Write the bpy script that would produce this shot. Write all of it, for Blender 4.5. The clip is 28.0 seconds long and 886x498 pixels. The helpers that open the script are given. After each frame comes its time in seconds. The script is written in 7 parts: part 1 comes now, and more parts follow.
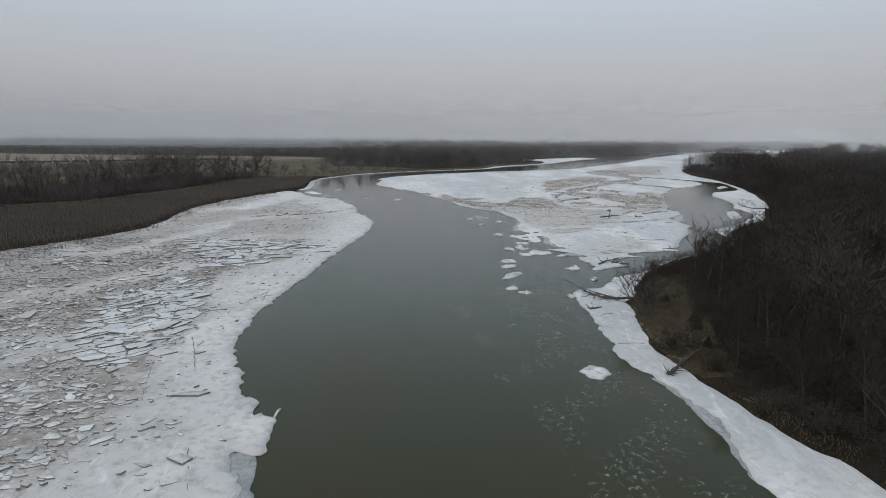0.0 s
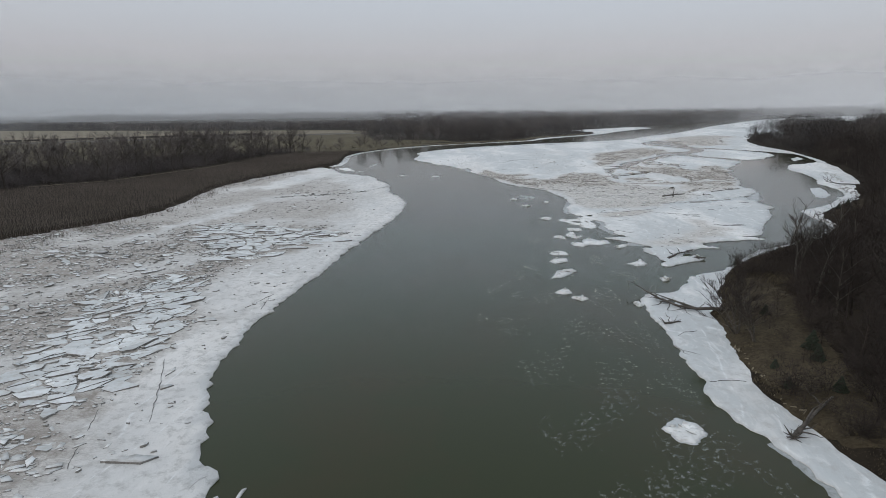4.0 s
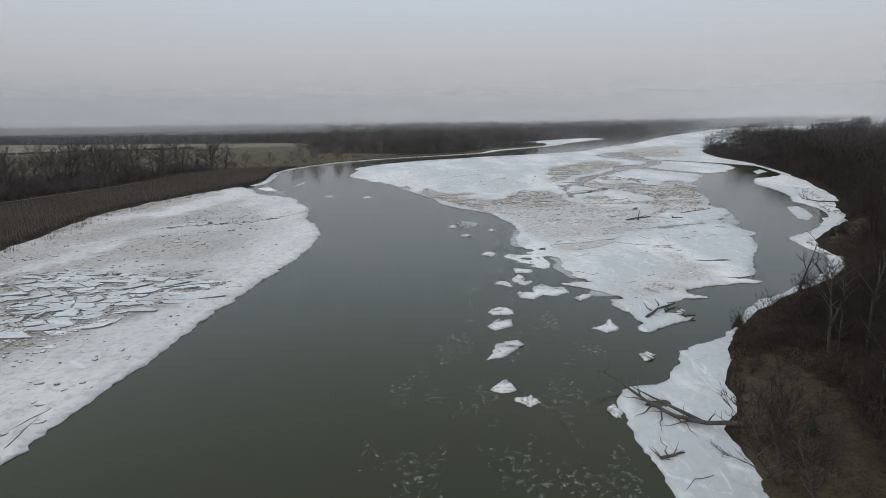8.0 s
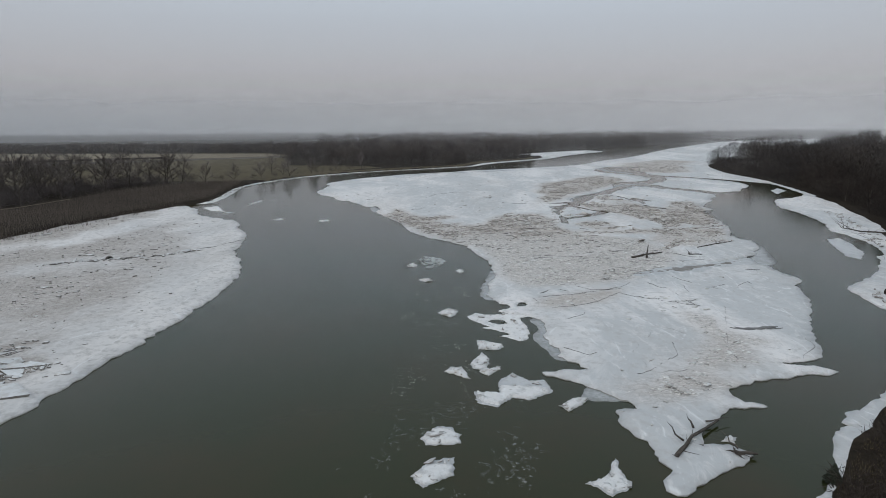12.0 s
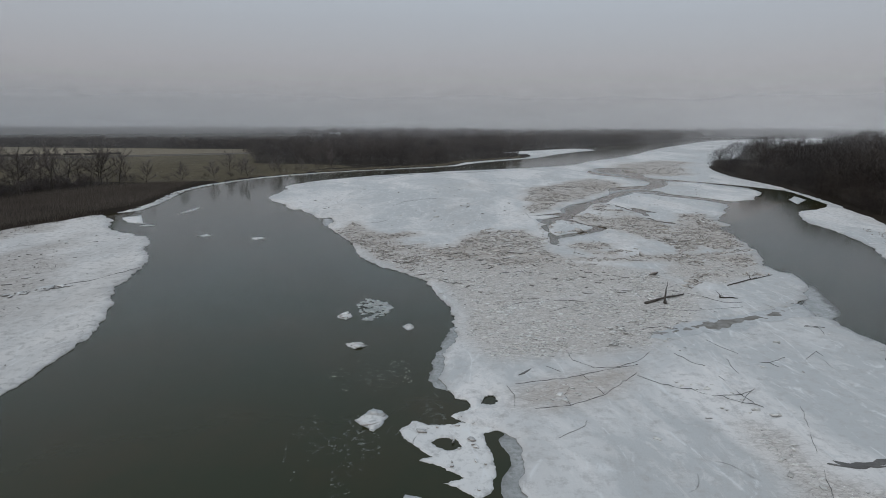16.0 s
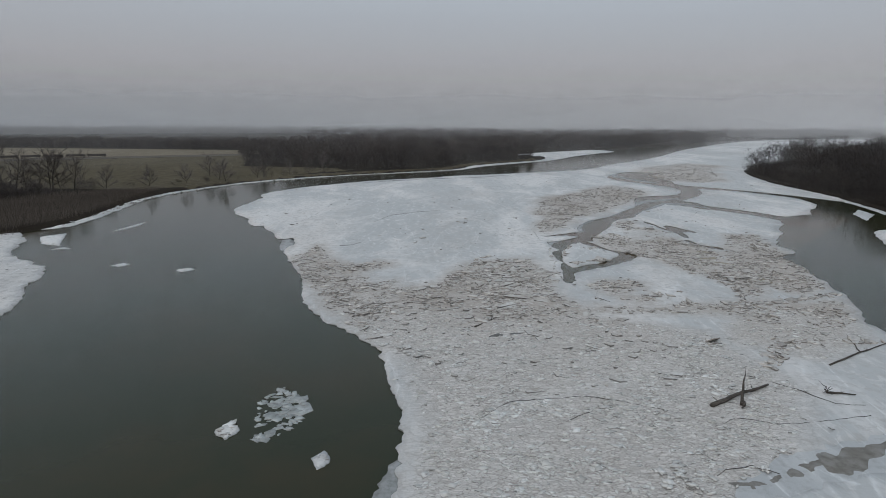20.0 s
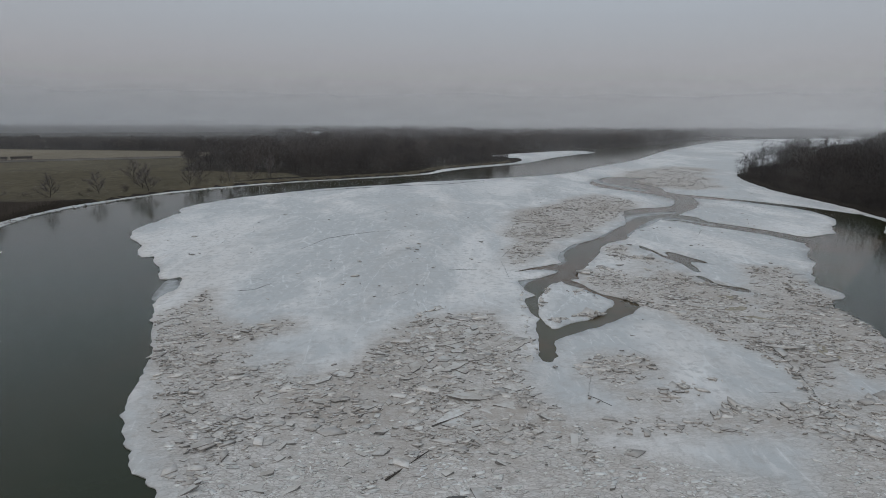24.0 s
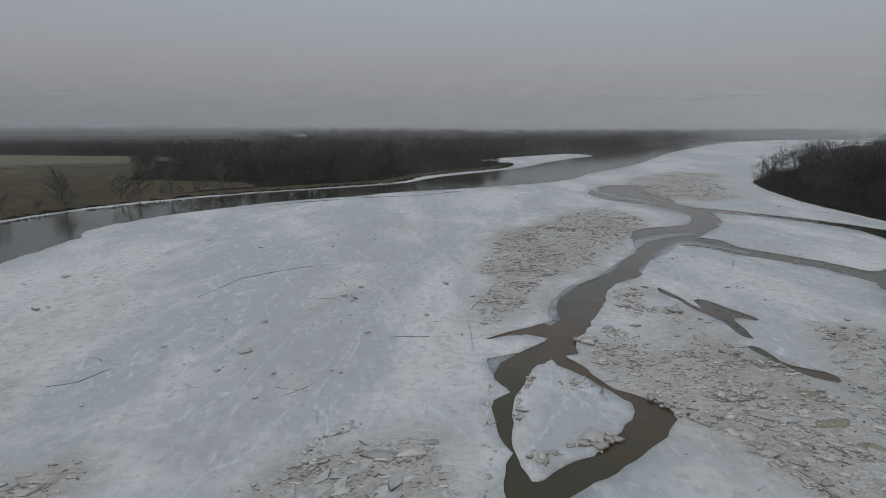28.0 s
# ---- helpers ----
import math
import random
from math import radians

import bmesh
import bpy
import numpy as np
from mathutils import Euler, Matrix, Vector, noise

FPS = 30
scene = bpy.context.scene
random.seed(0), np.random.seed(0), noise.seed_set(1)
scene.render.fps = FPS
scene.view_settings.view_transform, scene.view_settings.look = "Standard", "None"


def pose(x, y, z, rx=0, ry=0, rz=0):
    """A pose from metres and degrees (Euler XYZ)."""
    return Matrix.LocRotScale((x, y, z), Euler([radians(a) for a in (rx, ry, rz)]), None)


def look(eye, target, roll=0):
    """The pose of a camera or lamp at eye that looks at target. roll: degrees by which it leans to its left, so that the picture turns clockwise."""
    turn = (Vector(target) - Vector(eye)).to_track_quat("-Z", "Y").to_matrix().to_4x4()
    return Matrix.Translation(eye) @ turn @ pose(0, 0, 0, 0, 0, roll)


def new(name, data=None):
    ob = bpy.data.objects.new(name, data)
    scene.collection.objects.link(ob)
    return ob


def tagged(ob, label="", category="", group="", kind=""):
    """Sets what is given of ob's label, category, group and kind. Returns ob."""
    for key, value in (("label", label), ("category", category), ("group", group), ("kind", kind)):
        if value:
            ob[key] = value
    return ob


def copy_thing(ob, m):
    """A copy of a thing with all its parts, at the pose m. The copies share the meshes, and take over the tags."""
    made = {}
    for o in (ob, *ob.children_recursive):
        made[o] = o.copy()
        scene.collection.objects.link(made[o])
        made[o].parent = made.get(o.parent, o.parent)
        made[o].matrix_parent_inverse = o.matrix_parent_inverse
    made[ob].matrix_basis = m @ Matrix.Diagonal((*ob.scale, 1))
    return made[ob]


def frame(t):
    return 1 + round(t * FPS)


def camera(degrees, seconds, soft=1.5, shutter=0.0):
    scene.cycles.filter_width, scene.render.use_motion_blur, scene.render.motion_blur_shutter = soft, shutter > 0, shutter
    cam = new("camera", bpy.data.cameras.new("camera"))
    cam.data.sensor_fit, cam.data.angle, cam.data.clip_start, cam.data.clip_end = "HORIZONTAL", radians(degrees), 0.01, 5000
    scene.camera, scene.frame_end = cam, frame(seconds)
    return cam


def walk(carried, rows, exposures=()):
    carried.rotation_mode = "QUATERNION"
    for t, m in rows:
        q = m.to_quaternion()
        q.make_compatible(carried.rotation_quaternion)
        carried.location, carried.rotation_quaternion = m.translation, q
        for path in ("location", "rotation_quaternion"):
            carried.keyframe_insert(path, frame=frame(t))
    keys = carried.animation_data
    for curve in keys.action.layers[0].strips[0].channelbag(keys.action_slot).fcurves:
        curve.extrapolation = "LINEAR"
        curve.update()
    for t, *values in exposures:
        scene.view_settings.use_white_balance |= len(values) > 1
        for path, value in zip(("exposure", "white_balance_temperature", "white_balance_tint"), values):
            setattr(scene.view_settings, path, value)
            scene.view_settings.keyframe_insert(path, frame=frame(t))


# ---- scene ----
cam = camera(74.28, 28.0, soft=0.55)
PATH = [
    (0, (-13.76, -117.17, 30.80), (-13.941, -107.363, 28.849), 0.43),
    (0.5, (-14.00, -116.18, 30.96), (-14.576, -106.402, 28.952), 0.30),
    (1, (-14.17, -114.54, 31.03), (-14.782, -104.781, 28.933), 0.41),
    (1.5, (-14.15, -112.39, 31.03), (-14.886, -102.659, 28.859), 0.27),
    (2, (-13.86, -109.98, 30.92), (-14.737, -100.279, 28.667), 0.25),
    (2.5, (-14.02, -106.78, 30.89), (-14.923, -97.096, 28.577), -0.04),
    (4.5, (-12.21, -92.44, 30.27), (-13.148, -82.787, 27.853), -0.61),
    (5, (-11.58, -88.56, 30.16), (-12.520, -78.901, 27.745), -0.72),
    (5.5, (-11.05, -84.46, 30.06), (-11.955, -74.793, 27.682), -1.01),
    (6, (-10.41, -80.20, 30.00), (-11.280, -70.522, 27.653), -1.15),
    (6.5, (-9.66, -75.84, 29.94), (-10.041, -66.117, 27.617), -1.07),
    (7, (-8.92, -71.42, 29.86), (-9.196, -61.685, 27.571), -1.04),
    (7.5, (-8.11, -66.99, 29.78), (-8.350, -57.252, 27.524), -0.97),
    (8, (-7.10, -62.55, 29.66), (-7.318, -52.810, 27.424), -0.70),
    (8.5, (-6.14, -58.08, 29.50), (-6.330, -48.325, 27.304), -0.59),
    (9, (-5.18, -53.62, 29.35), (-5.346, -43.858, 27.174), -0.43),
    (9.5, (-4.14, -49.23, 29.27), (-4.289, -39.462, 27.142), -0.53),
    (10, (-3.05, -45.02, 29.28), (-3.204, -35.245, 27.173), -0.52),
    (10.5, (-1.99, -40.98, 29.31), (-2.153, -31.203, 27.238), -0.67),
    (11, (-0.86, -36.93, 29.34), (-1.040, -27.151, 27.270), -0.46),
    (11.5, (0.20, -32.59, 29.35), (0.001, -22.803, 27.290), -0.32),
    (12, (1.01, -28.09, 29.35), (0.824, -18.307, 27.279), -0.27),
    (12.5, (1.57, -23.57, 29.38), (1.376, -13.788, 27.299), -0.02),
    (14.5, (4.69, -5.87, 29.69), (4.444, 3.899, 27.586), 0.19),
    (15, (5.48, -1.57, 29.72), (5.434, 8.200, 27.603), 0.34),
    (15.5, (6.33, 2.77, 29.69), (6.318, 12.542, 27.565), 0.27),
    (16, (7.24, 7.17, 29.65), (7.238, 16.937, 27.504), 0.31),
    (16.5, (8.17, 11.63, 29.58), (8.169, 21.392, 27.430), 0.24),
    (17, (9.00, 16.00, 29.50), (9.005, 25.764, 27.338), 0.27),
    (17.5, (9.92, 20.44, 29.44), (9.921, 30.204, 27.280), 0.24),
    (18, (10.79, 24.88, 29.41), (10.708, 34.647, 27.251), 0.19),
    (18.5, (11.69, 29.32, 29.38), (11.492, 39.086, 27.231), 0.19),
    (19, (12.53, 33.76, 29.38), (12.187, 43.520, 27.232), 0.20),
    (19.5, (13.31, 38.22, 29.33), (12.927, 47.981, 27.188), 0.29),
    (20, (14.16, 42.69, 29.25), (13.885, 52.453, 27.101), 0.33),
    (20.5, (14.91, 47.19, 29.17), (14.639, 56.953, 27.020), 0.38),
    (21, (15.62, 51.77, 29.16), (15.551, 61.532, 27.003), 0.49),
    (21.5, (16.37, 56.44, 29.22), (16.331, 66.199, 27.057), 0.61),
    (23.5, (19.95, 74.50, 29.52), (20.019, 84.260, 27.349), 0.46),
    (24, (20.80, 79.14, 29.58), (20.875, 88.905, 27.409), 0.41),
    (24.5, (21.69, 83.90, 29.63), (21.771, 93.664, 27.460), 0.37),
    (25, (22.61, 88.63, 29.66), (22.701, 98.394, 27.500), 0.32),
    (25.5, (23.54, 93.32, 29.68), (23.643, 103.081, 27.521), 0.25),
    (26, (24.53, 97.97, 29.70), (24.636, 107.740, 27.547), 0.21),
    (26.5, (25.55, 102.50, 29.66), (25.654, 112.266, 27.518), 0.22),
    (27, (26.68, 106.83, 29.53), (26.795, 116.597, 27.382), 0.22),
    (27.5, (27.96, 111.40, 29.41), (28.081, 121.167, 27.273), 0.21),
    (28, (29.28, 115.94, 29.26), (29.400, 125.711, 27.121), 0.22),
]
walk(cam, [(t, look(e, g, r)) for t, e, g, r in PATH], exposures=[(0, 0.43), (4, 0.52), (8, 0.54), (11, 0.42), (15, 0.15), (20, 0.10), (25, -0.02), (28, -0.14)])

# ---- light: one overcast sky with a weak, wide sun behind the cloud ----
SUN_EL, SUN_AZ = 38.0, 215.0


def make_world():
    w = bpy.data.worlds.new("overcast")
    scene.world = w
    w.use_nodes = True
    nt = w.node_tree
    nt.nodes.clear()
    out = nt.nodes.new("ShaderNodeOutputWorld")
    cloud = nt.nodes.new("ShaderNodeBackground")
    clear = nt.nodes.new("ShaderNodeBackground")
    add = nt.nodes.new("ShaderNodeAddShader")
    sky = nt.nodes.new("ShaderNodeTexSky")
    sky.sky_type = "NISHITA"
    sky.sun_disc = False
    sky.sun_elevation, sky.sun_rotation = radians(SUN_EL), radians(SUN_AZ)
    sky.air_density, sky.dust_density = 1.0, 4.0
    clear.inputs["Strength"].default_value = 0.012
    nt.links.new(sky.outputs[0], clear.inputs[0])
    co = nt.nodes.new("ShaderNodeTexCoord")
    sep = nt.nodes.new("ShaderNodeSeparateXYZ")
    nt.links.new(co.outputs["Generated"], sep.inputs[0])
    noise_t = nt.nodes.new("ShaderNodeTexNoise")
    noise_t.inputs["Scale"].default_value = 1.6
    noise_t.inputs["Detail"].default_value = 2
    squash = nt.nodes.new("ShaderNodeMapping")
    squash.inputs["Scale"].default_value = (1, 1, 1.5)
    nt.links.new(co.outputs["Generated"], squash.inputs[0])
    nt.links.new(squash.outputs[0], noise_t.inputs["Vector"])
    wob = nt.nodes.new("ShaderNodeMath")
    wob.operation = "MULTIPLY_ADD"
    wob.inputs[1].default_value = 0.03
    nt.links.new(noise_t.outputs[0], wob.inputs[0])
    nt.links.new(sep.outputs[2], wob.inputs[2])
    ramp = nt.nodes.new("ShaderNodeValToRGB")
    nt.links.new(wob.outputs[0], ramp.inputs[0])
    el = ramp.color_ramp.elements
    el[0].position, el[0].color = 0.015, SKY[0]
    el[1].position, el[1].color = 1.0, SKY[4]
    for p, c in ((0.09, SKY[1]), (0.17, SKY[2]), (0.28, SKY[3])):
        e = el.new(p)
        e.color = c
    nt.links.new(ramp.outputs[0], cloud.inputs[0])
    cloud.inputs["Strength"].default_value = 1.0
    nt.links.new(cloud.outputs[0], add.inputs[0])
    nt.links.new(clear.outputs[0], add.inputs[1])
    nt.links.new(add.outputs[0], out.inputs[0])


# horizon murk, two bands of cloud base, upper view, zenith
SKY = [(0.285, 0.287, 0.30, 1), (0.31, 0.307, 0.325, 1), (0.332, 0.35, 0.382, 1), (0.398, 0.455, 0.508, 1), (0.462, 0.51, 0.55, 1)]
make_world()
sun_data = bpy.data.lights.new("sun", "SUN")
sun_data.energy, sun_data.angle, sun_data.color = 0.3, radians(30), (1.0, 0.96, 0.9)
sun = new("sun", sun_data)
sun.matrix_world = look((0, 0, 60), (60 * math.sin(radians(SUN_AZ + 180)), 60 * math.cos(radians(SUN_AZ + 180)), 60 - 60 * math.tan(radians(SUN_EL))))

# ---- materials ----
MATS = {}


def node(nt, kind, links=(), **values):
    n = nt.nodes.new(kind)
    for k, v in values.items():
        n.inputs[k.replace("_", " ")].default_value = v
    for k, s in links:
        nt.links.new(s, n.inputs[k])
    return n


def mixc(nt, fac, a, b, mode="MIX"):
    m = nt.nodes.new("ShaderNodeMix")
    m.data_type, m.blend_type = "RGBA", mode
    for slot, v in ((0, fac), (6, a), (7, b)):
        if isinstance(v, bpy.types.NodeSocket):
            nt.links.new(v, m.inputs[slot])
        else:
            m.inputs[slot].default_value = v if slot == 0 else (*v[:3], 1)
    return m.outputs[2]


def ramp(nt, src, a, b):
    r = nt.nodes.new("ShaderNodeMapRange")
    nt.links.new(src, r.inputs[0])
    r.inputs[1].default_value, r.inputs[2].default_value = a, b
    return r.outputs[0]


def start(name):
    m = bpy.data.materials.new(name)
    m.use_nodes = True
    nt = m.node_tree
    b = nt.nodes["Principled BSDF"]
    pos = nt.nodes.new("ShaderNodeNewGeometry").outputs["Position"]
    MATS[name] = m
    return m, nt, b, pos


def surface(name, c1, c2, c3=None, big=0.05, small=1.5, rough=0.9, bump=0.3, depth=0.05, by="", spread=0.0, stretch=None):
    """Mottled matt surface: two colours at a large scale, a third in fine grain, relief from the grain.
    by 'object' or 'island': brightness varies from piece to piece."""
    m, nt, b, pos = start(name)
    if stretch:
        mp = node(nt, "ShaderNodeMapping", [("Vector", pos)])
        mp.inputs["Scale"].default_value = stretch
        pos = mp.outputs[0]
    n1 = node(nt, "ShaderNodeTexNoise", [("Vector", pos)], Scale=big, Detail=6.0, Roughness=0.6)
    n2 = node(nt, "ShaderNodeTexNoise", [("Vector", pos)], Scale=small, Detail=8.0, Roughness=0.65)
    col = mixc(nt, ramp(nt, n1.outputs[0], 0.38, 0.62), c1, c2)
    col = mixc(nt, ramp(nt, n2.outputs[0], 0.45, 0.7), col, c3 or tuple(0.6 * v for v in c1))
    if by:
        if by == "tint":
            src = nt.nodes.new("ShaderNodeAttribute")
            src.attribute_name = "tint"
            src = src.outputs["Fac"]
        else:
            src = nt.nodes.new("ShaderNodeObjectInfo").outputs["Random"] if by == "object" else nt.nodes.new("ShaderNodeNewGeometry").outputs["Random Per Island"]
        hsv = nt.nodes.new("ShaderNodeHueSaturation")
        r = nt.nodes.new("ShaderNodeMapRange")
        nt.links.new(src, r.inputs[0])
        r.inputs[3].default_value, r.inputs[4].default_value = 1 - spread, 1 + spread
        nt.links.new(r.outputs[0], hsv.inputs["Value"])
        nt.links.new(col, hsv.inputs["Color"])
        col = hsv.outputs[0]
    nt.links.new(col, b.inputs["Base Color"])
    b.inputs["Roughness"].default_value = rough
    b.inputs["Specular IOR Level"].default_value = 0.1 if rough > 0.9 else 0.5
    if bump:
        bp = node(nt, "ShaderNodeBump", [("Height", n2.outputs[0])], Strength=bump, Distance=depth)
        nt.links.new(bp.outputs[0], b.inputs["Normal"])
    return m


def water_material(name, deep, silt, ripple):
    m, nt, b, pos = start(name)
    n1 = node(nt, "ShaderNodeTexNoise", [("Vector", pos)], Scale=0.018, Detail=4.0)
    n2 = node(nt, "ShaderNodeTexNoise", [("Vector", pos)], Scale=0.9, Detail=5.0, Roughness=0.6)
    n3 = node(nt, "ShaderNodeTexNoise", [("Vector", pos)], Scale=0.12, Detail=3.0)
    along = node(nt, "ShaderNodeSeparateXYZ", [(0, pos)])
    drift = node(nt, "ShaderNodeMath", [(0, n1.outputs[0]), (2, along.outputs[1])])
    drift.operation = "MULTIPLY_ADD"
    drift.inputs[1].default_value = 160.0
    col = mixc(nt, ramp(nt, drift.outputs[0], 60.0, 175.0), deep, silt)
    n4 = node(nt, "ShaderNodeTexNoise", [("Vector", pos)], Scale=0.045, Detail=5.0, Roughness=0.6)
    col = mixc(nt, ramp(nt, n4.outputs[0], 0.42, 0.68), col, tuple(k * v for k, v in zip((1.9, 1.18, 1.2), silt)))
    nt.links.new(col, b.inputs["Base Color"])
    b.inputs["IOR"].default_value = 1.333
    b.inputs["Specular IOR Level"].default_value = 0.35
    nt.links.new(ramp(nt, n3.outputs[0], -0.2, 6.5), b.inputs["Roughness"])
    bp = node(nt, "ShaderNodeBump", [("Height", n2.outputs[0])], Strength=ripple, Distance=0.02)
    nt.links.new(bp.outputs[0], b.inputs["Normal"])
    return m


def ice_material(name, snow, bare, dirt, dirt_amount, grain=0.6):
    """Snow-dusted river ice: white drifts, greyer bare ice, silt where slabs have ground together (on the left sheet
    also painted gap shade), hairline cracks.
    """
    m, nt, b, pos = start(name)
    mp = node(nt, "ShaderNodeMapping", [("Vector", pos)])
    mp.inputs["Scale"].default_value = (1.0, 0.4, 1.0)
    mp.inputs["Rotation"].default_value = (0, 0, 0.6)
    n1 = node(nt, "ShaderNodeTexNoise", [("Vector", mp.outputs[0])], Scale=0.075, Detail=9.0, Roughness=0.66, Distortion=0.9)
    n2 = node(nt, "ShaderNodeTexNoise", [("Vector", pos)], Scale=0.8, Detail=9.0, Roughness=0.72)
    n3 = node(nt, "ShaderNodeTexNoise", [("Vector", mp.outputs[0])], Scale=0.11, Detail=6.0, Roughness=0.6)
    n5 = node(nt, "ShaderNodeTexNoise", [("Vector", mp.outputs[0])], Scale=0.45, Detail=8.0, Roughness=0.7, Distortion=1.5)
    nw = node(nt, "ShaderNodeTexNoise", [("Vector", pos)], Scale=0.05, Detail=3.0, Roughness=0.5)
    sc = node(nt, "ShaderNodeVectorMath", [(0, nw.outputs["Color"])])
    sc.operation = "SCALE"
    sc.inputs["Scale"].default_value = 16.0
    warp = node(nt, "ShaderNodeVectorMath", [(0, pos), (1, sc.outputs[0])])
    warp.operation = "ADD"
    v = node(nt, "ShaderNodeTexVoronoi", [("Vector", warp.outputs[0])], Scale=0.055)
    v.feature = "DISTANCE_TO_EDGE"
    crack = ramp(nt, v.outputs["Distance"], 0.005, 0.0)
    both = node(nt, "ShaderNodeMath", [(0, crack), (1, ramp(nt, n3.outputs[0], 0.56, 0.64))])
    both.operation = "MULTIPLY"
    n0 = node(nt, "ShaderNodeTexNoise", [("Vector", mp.outputs[0])], Scale=0.022, Detail=5.0, Roughness=0.55, Distortion=0.8)
    wide = node(nt, "ShaderNodeMath", [(0, n0.outputs[0]), (1, n1.outputs[0])])
    wide.operation = "ADD"
    col = mixc(nt, ramp(nt, wide.outputs[0], 0.95, 1.11), bare, snow)
    col = mixc(nt, ramp(nt, n5.outputs[0], 0.52, 0.62), col, tuple(0.5 * (p + q) for p, q in zip(snow, bare)))
    col = mixc(nt, ramp(nt, n2.outputs[0], 0.50, 0.70), col, tuple(grain * c for c in snow))
    n4 = node(nt, "ShaderNodeTexNoise", [("Vector", mp.outputs[0])], Scale=0.035, Detail=8.0, Roughness=0.7)
    less = node(nt, "ShaderNodeVectorMath", [(0, nw.outputs["Color"])])
    less.operation = "SCALE"
    less.inputs["Scale"].default_value = 4.0
    soft_warp = node(nt, "ShaderNodeVectorMath", [(0, pos), (1, less.outputs[0])])
    soft_warp.operation = "ADD"
    thin = node(nt, "ShaderNodeMapping", [("Vector", soft_warp.outputs[0])])
    thin.inputs["Scale"].default_value = (1.0, 0.22, 1.0)
    thin.inputs["Rotation"].default_value = (0, 0, 0.75)
    v6 = node(nt, "ShaderNodeTexVoronoi", [("Vector", thin.outputs[0])], Scale=0.17)
    v6.feature = "DISTANCE_TO_EDGE"
    streak = node(nt, "ShaderNodeMath", [(0, ramp(nt, v6.outputs["Distance"], 0.022, 0.002)), (1, ramp(nt, n5.outputs[0], 0.47, 0.56))])
    streak.operation = "MULTIPLY"
    faint = node(nt, "ShaderNodeMath", [(0, streak.outputs[0])])
    faint.operation = "MULTIPLY"
    faint.inputs[1].default_value = 0.55
    col = mixc(nt, faint.outputs[0], col, (0.80, 0.815, 0.83))
    # ice crushed into small plates: cells lying across the current, each with its own tone, dirt in the joints
    crush = nt.nodes.new("ShaderNodeAttribute")
    crush.attribute_name = "crush"
    flow = node(nt, "ShaderNodeMapping", [("Vector", pos)])
    flow.inputs["Scale"].default_value = (0.8, 2.0, 0.0)
    flow.inputs["Rotation"].default_value = (0, 0, -0.2)
    bend = node(nt, "ShaderNodeTexNoise", [("Vector", pos)], Scale=0.5, Detail=4.0)
    wav = node(nt, "ShaderNodeVectorMath", [(0, bend.outputs["Color"])])
    wav.operation = "SCALE"
    wav.inputs["Scale"].default_value = 1.6
    bent = node(nt, "ShaderNodeVectorMath", [(0, flow.outputs[0]), (1, wav.outputs[0])])
    bent.operation = "ADD"
    tone = None
    for scale, amount in ((0.75, 0.8), (2.2, 0.65)):
        cell = node(nt, "ShaderNodeTexVoronoi", [("Vector", bent.outputs[0])], Scale=scale)
        gap = node(nt, "ShaderNodeTexVoronoi", [("Vector", bent.outputs[0])], Scale=scale)
        gap.feature = "DISTANCE_TO_EDGE"
        lit = node(nt, "ShaderNodeSeparateXYZ", [(0, cell.outputs["Color"])])
        one = mixc(nt, ramp(nt, lit.outputs[0], 0.0, 1.0), tuple(0.64 * k * c for k, c in zip((1, 0.96, 0.92), snow)), tuple(1.0 * k * c for k, c in zip((1, 0.97, 0.945), snow)))
        one = mixc(nt, ramp(nt, gap.outputs["Distance"], 0.10, 0.01), one, tuple(0.62 * c for c in dirt))
        fac = node(nt, "ShaderNodeMath", [(0, crush.outputs["Fac"]), (1, ramp(nt, n2.outputs[0], 0.1, 0.5))])
        fac.operation = "MULTIPLY"
        half = node(nt, "ShaderNodeMath", [(0, fac.outputs[0])])
        half.operation = "MULTIPLY"
        half.inputs[1].default_value = amount
        col = mixc(nt, half.outputs[0], col, one)
        tone = lit if tone is None else tone
    silt = nt.nodes.new("ShaderNodeAttribute")
    silt.attribute_name = "silt"
    grit = node(nt, "ShaderNodeMath", [(0, silt.outputs["Fac"]), (1, ramp(nt, n2.outputs[0], 0.30, 0.62))])
    grit.operation = "MULTIPLY"
    dm = node(nt, "ShaderNodeMath", [(0, ramp(nt, n4.outputs[0], 0.5, 0.7)), (2, grit.outputs[0])])
    dm.operation = "MULTIPLY_ADD"
    dm.inputs[1].default_value = dirt_amount
    dm.use_clamp = True
    col = mixc(nt, dm.outputs[0], col, dirt)
    col = mixc(nt, both.outputs[0], col, (0.12, 0.11, 0.10))
    nt.links.new(col, b.inputs["Base Color"])
    nt.links.new(ramp(nt, n1.outputs[0], 0.0, 0.75), b.inputs["Roughness"])
    jag = node(nt, "ShaderNodeMath", [(0, tone.outputs[0]), (1, crush.outputs["Fac"])])
    jag.operation = "MULTIPLY"
    rough_top = node(nt, "ShaderNodeMath", [(0, jag.outputs[0]), (2, n2.outputs[0])])
    rough_top.operation = "MULTIPLY_ADD"
    rough_top.inputs[1].default_value = 0.5
    hs = node(nt, "ShaderNodeMath", [(0, rough_top.outputs[0]), (1, both.outputs[0])])
    hs.operation = "SUBTRACT"
    bp = node(nt, "ShaderNodeBump", [("Height", hs.outputs[0])], Strength=0.7, Distance=0.18)
    nt.links.new(bp.outputs[0], b.inputs["Normal"])
    return m


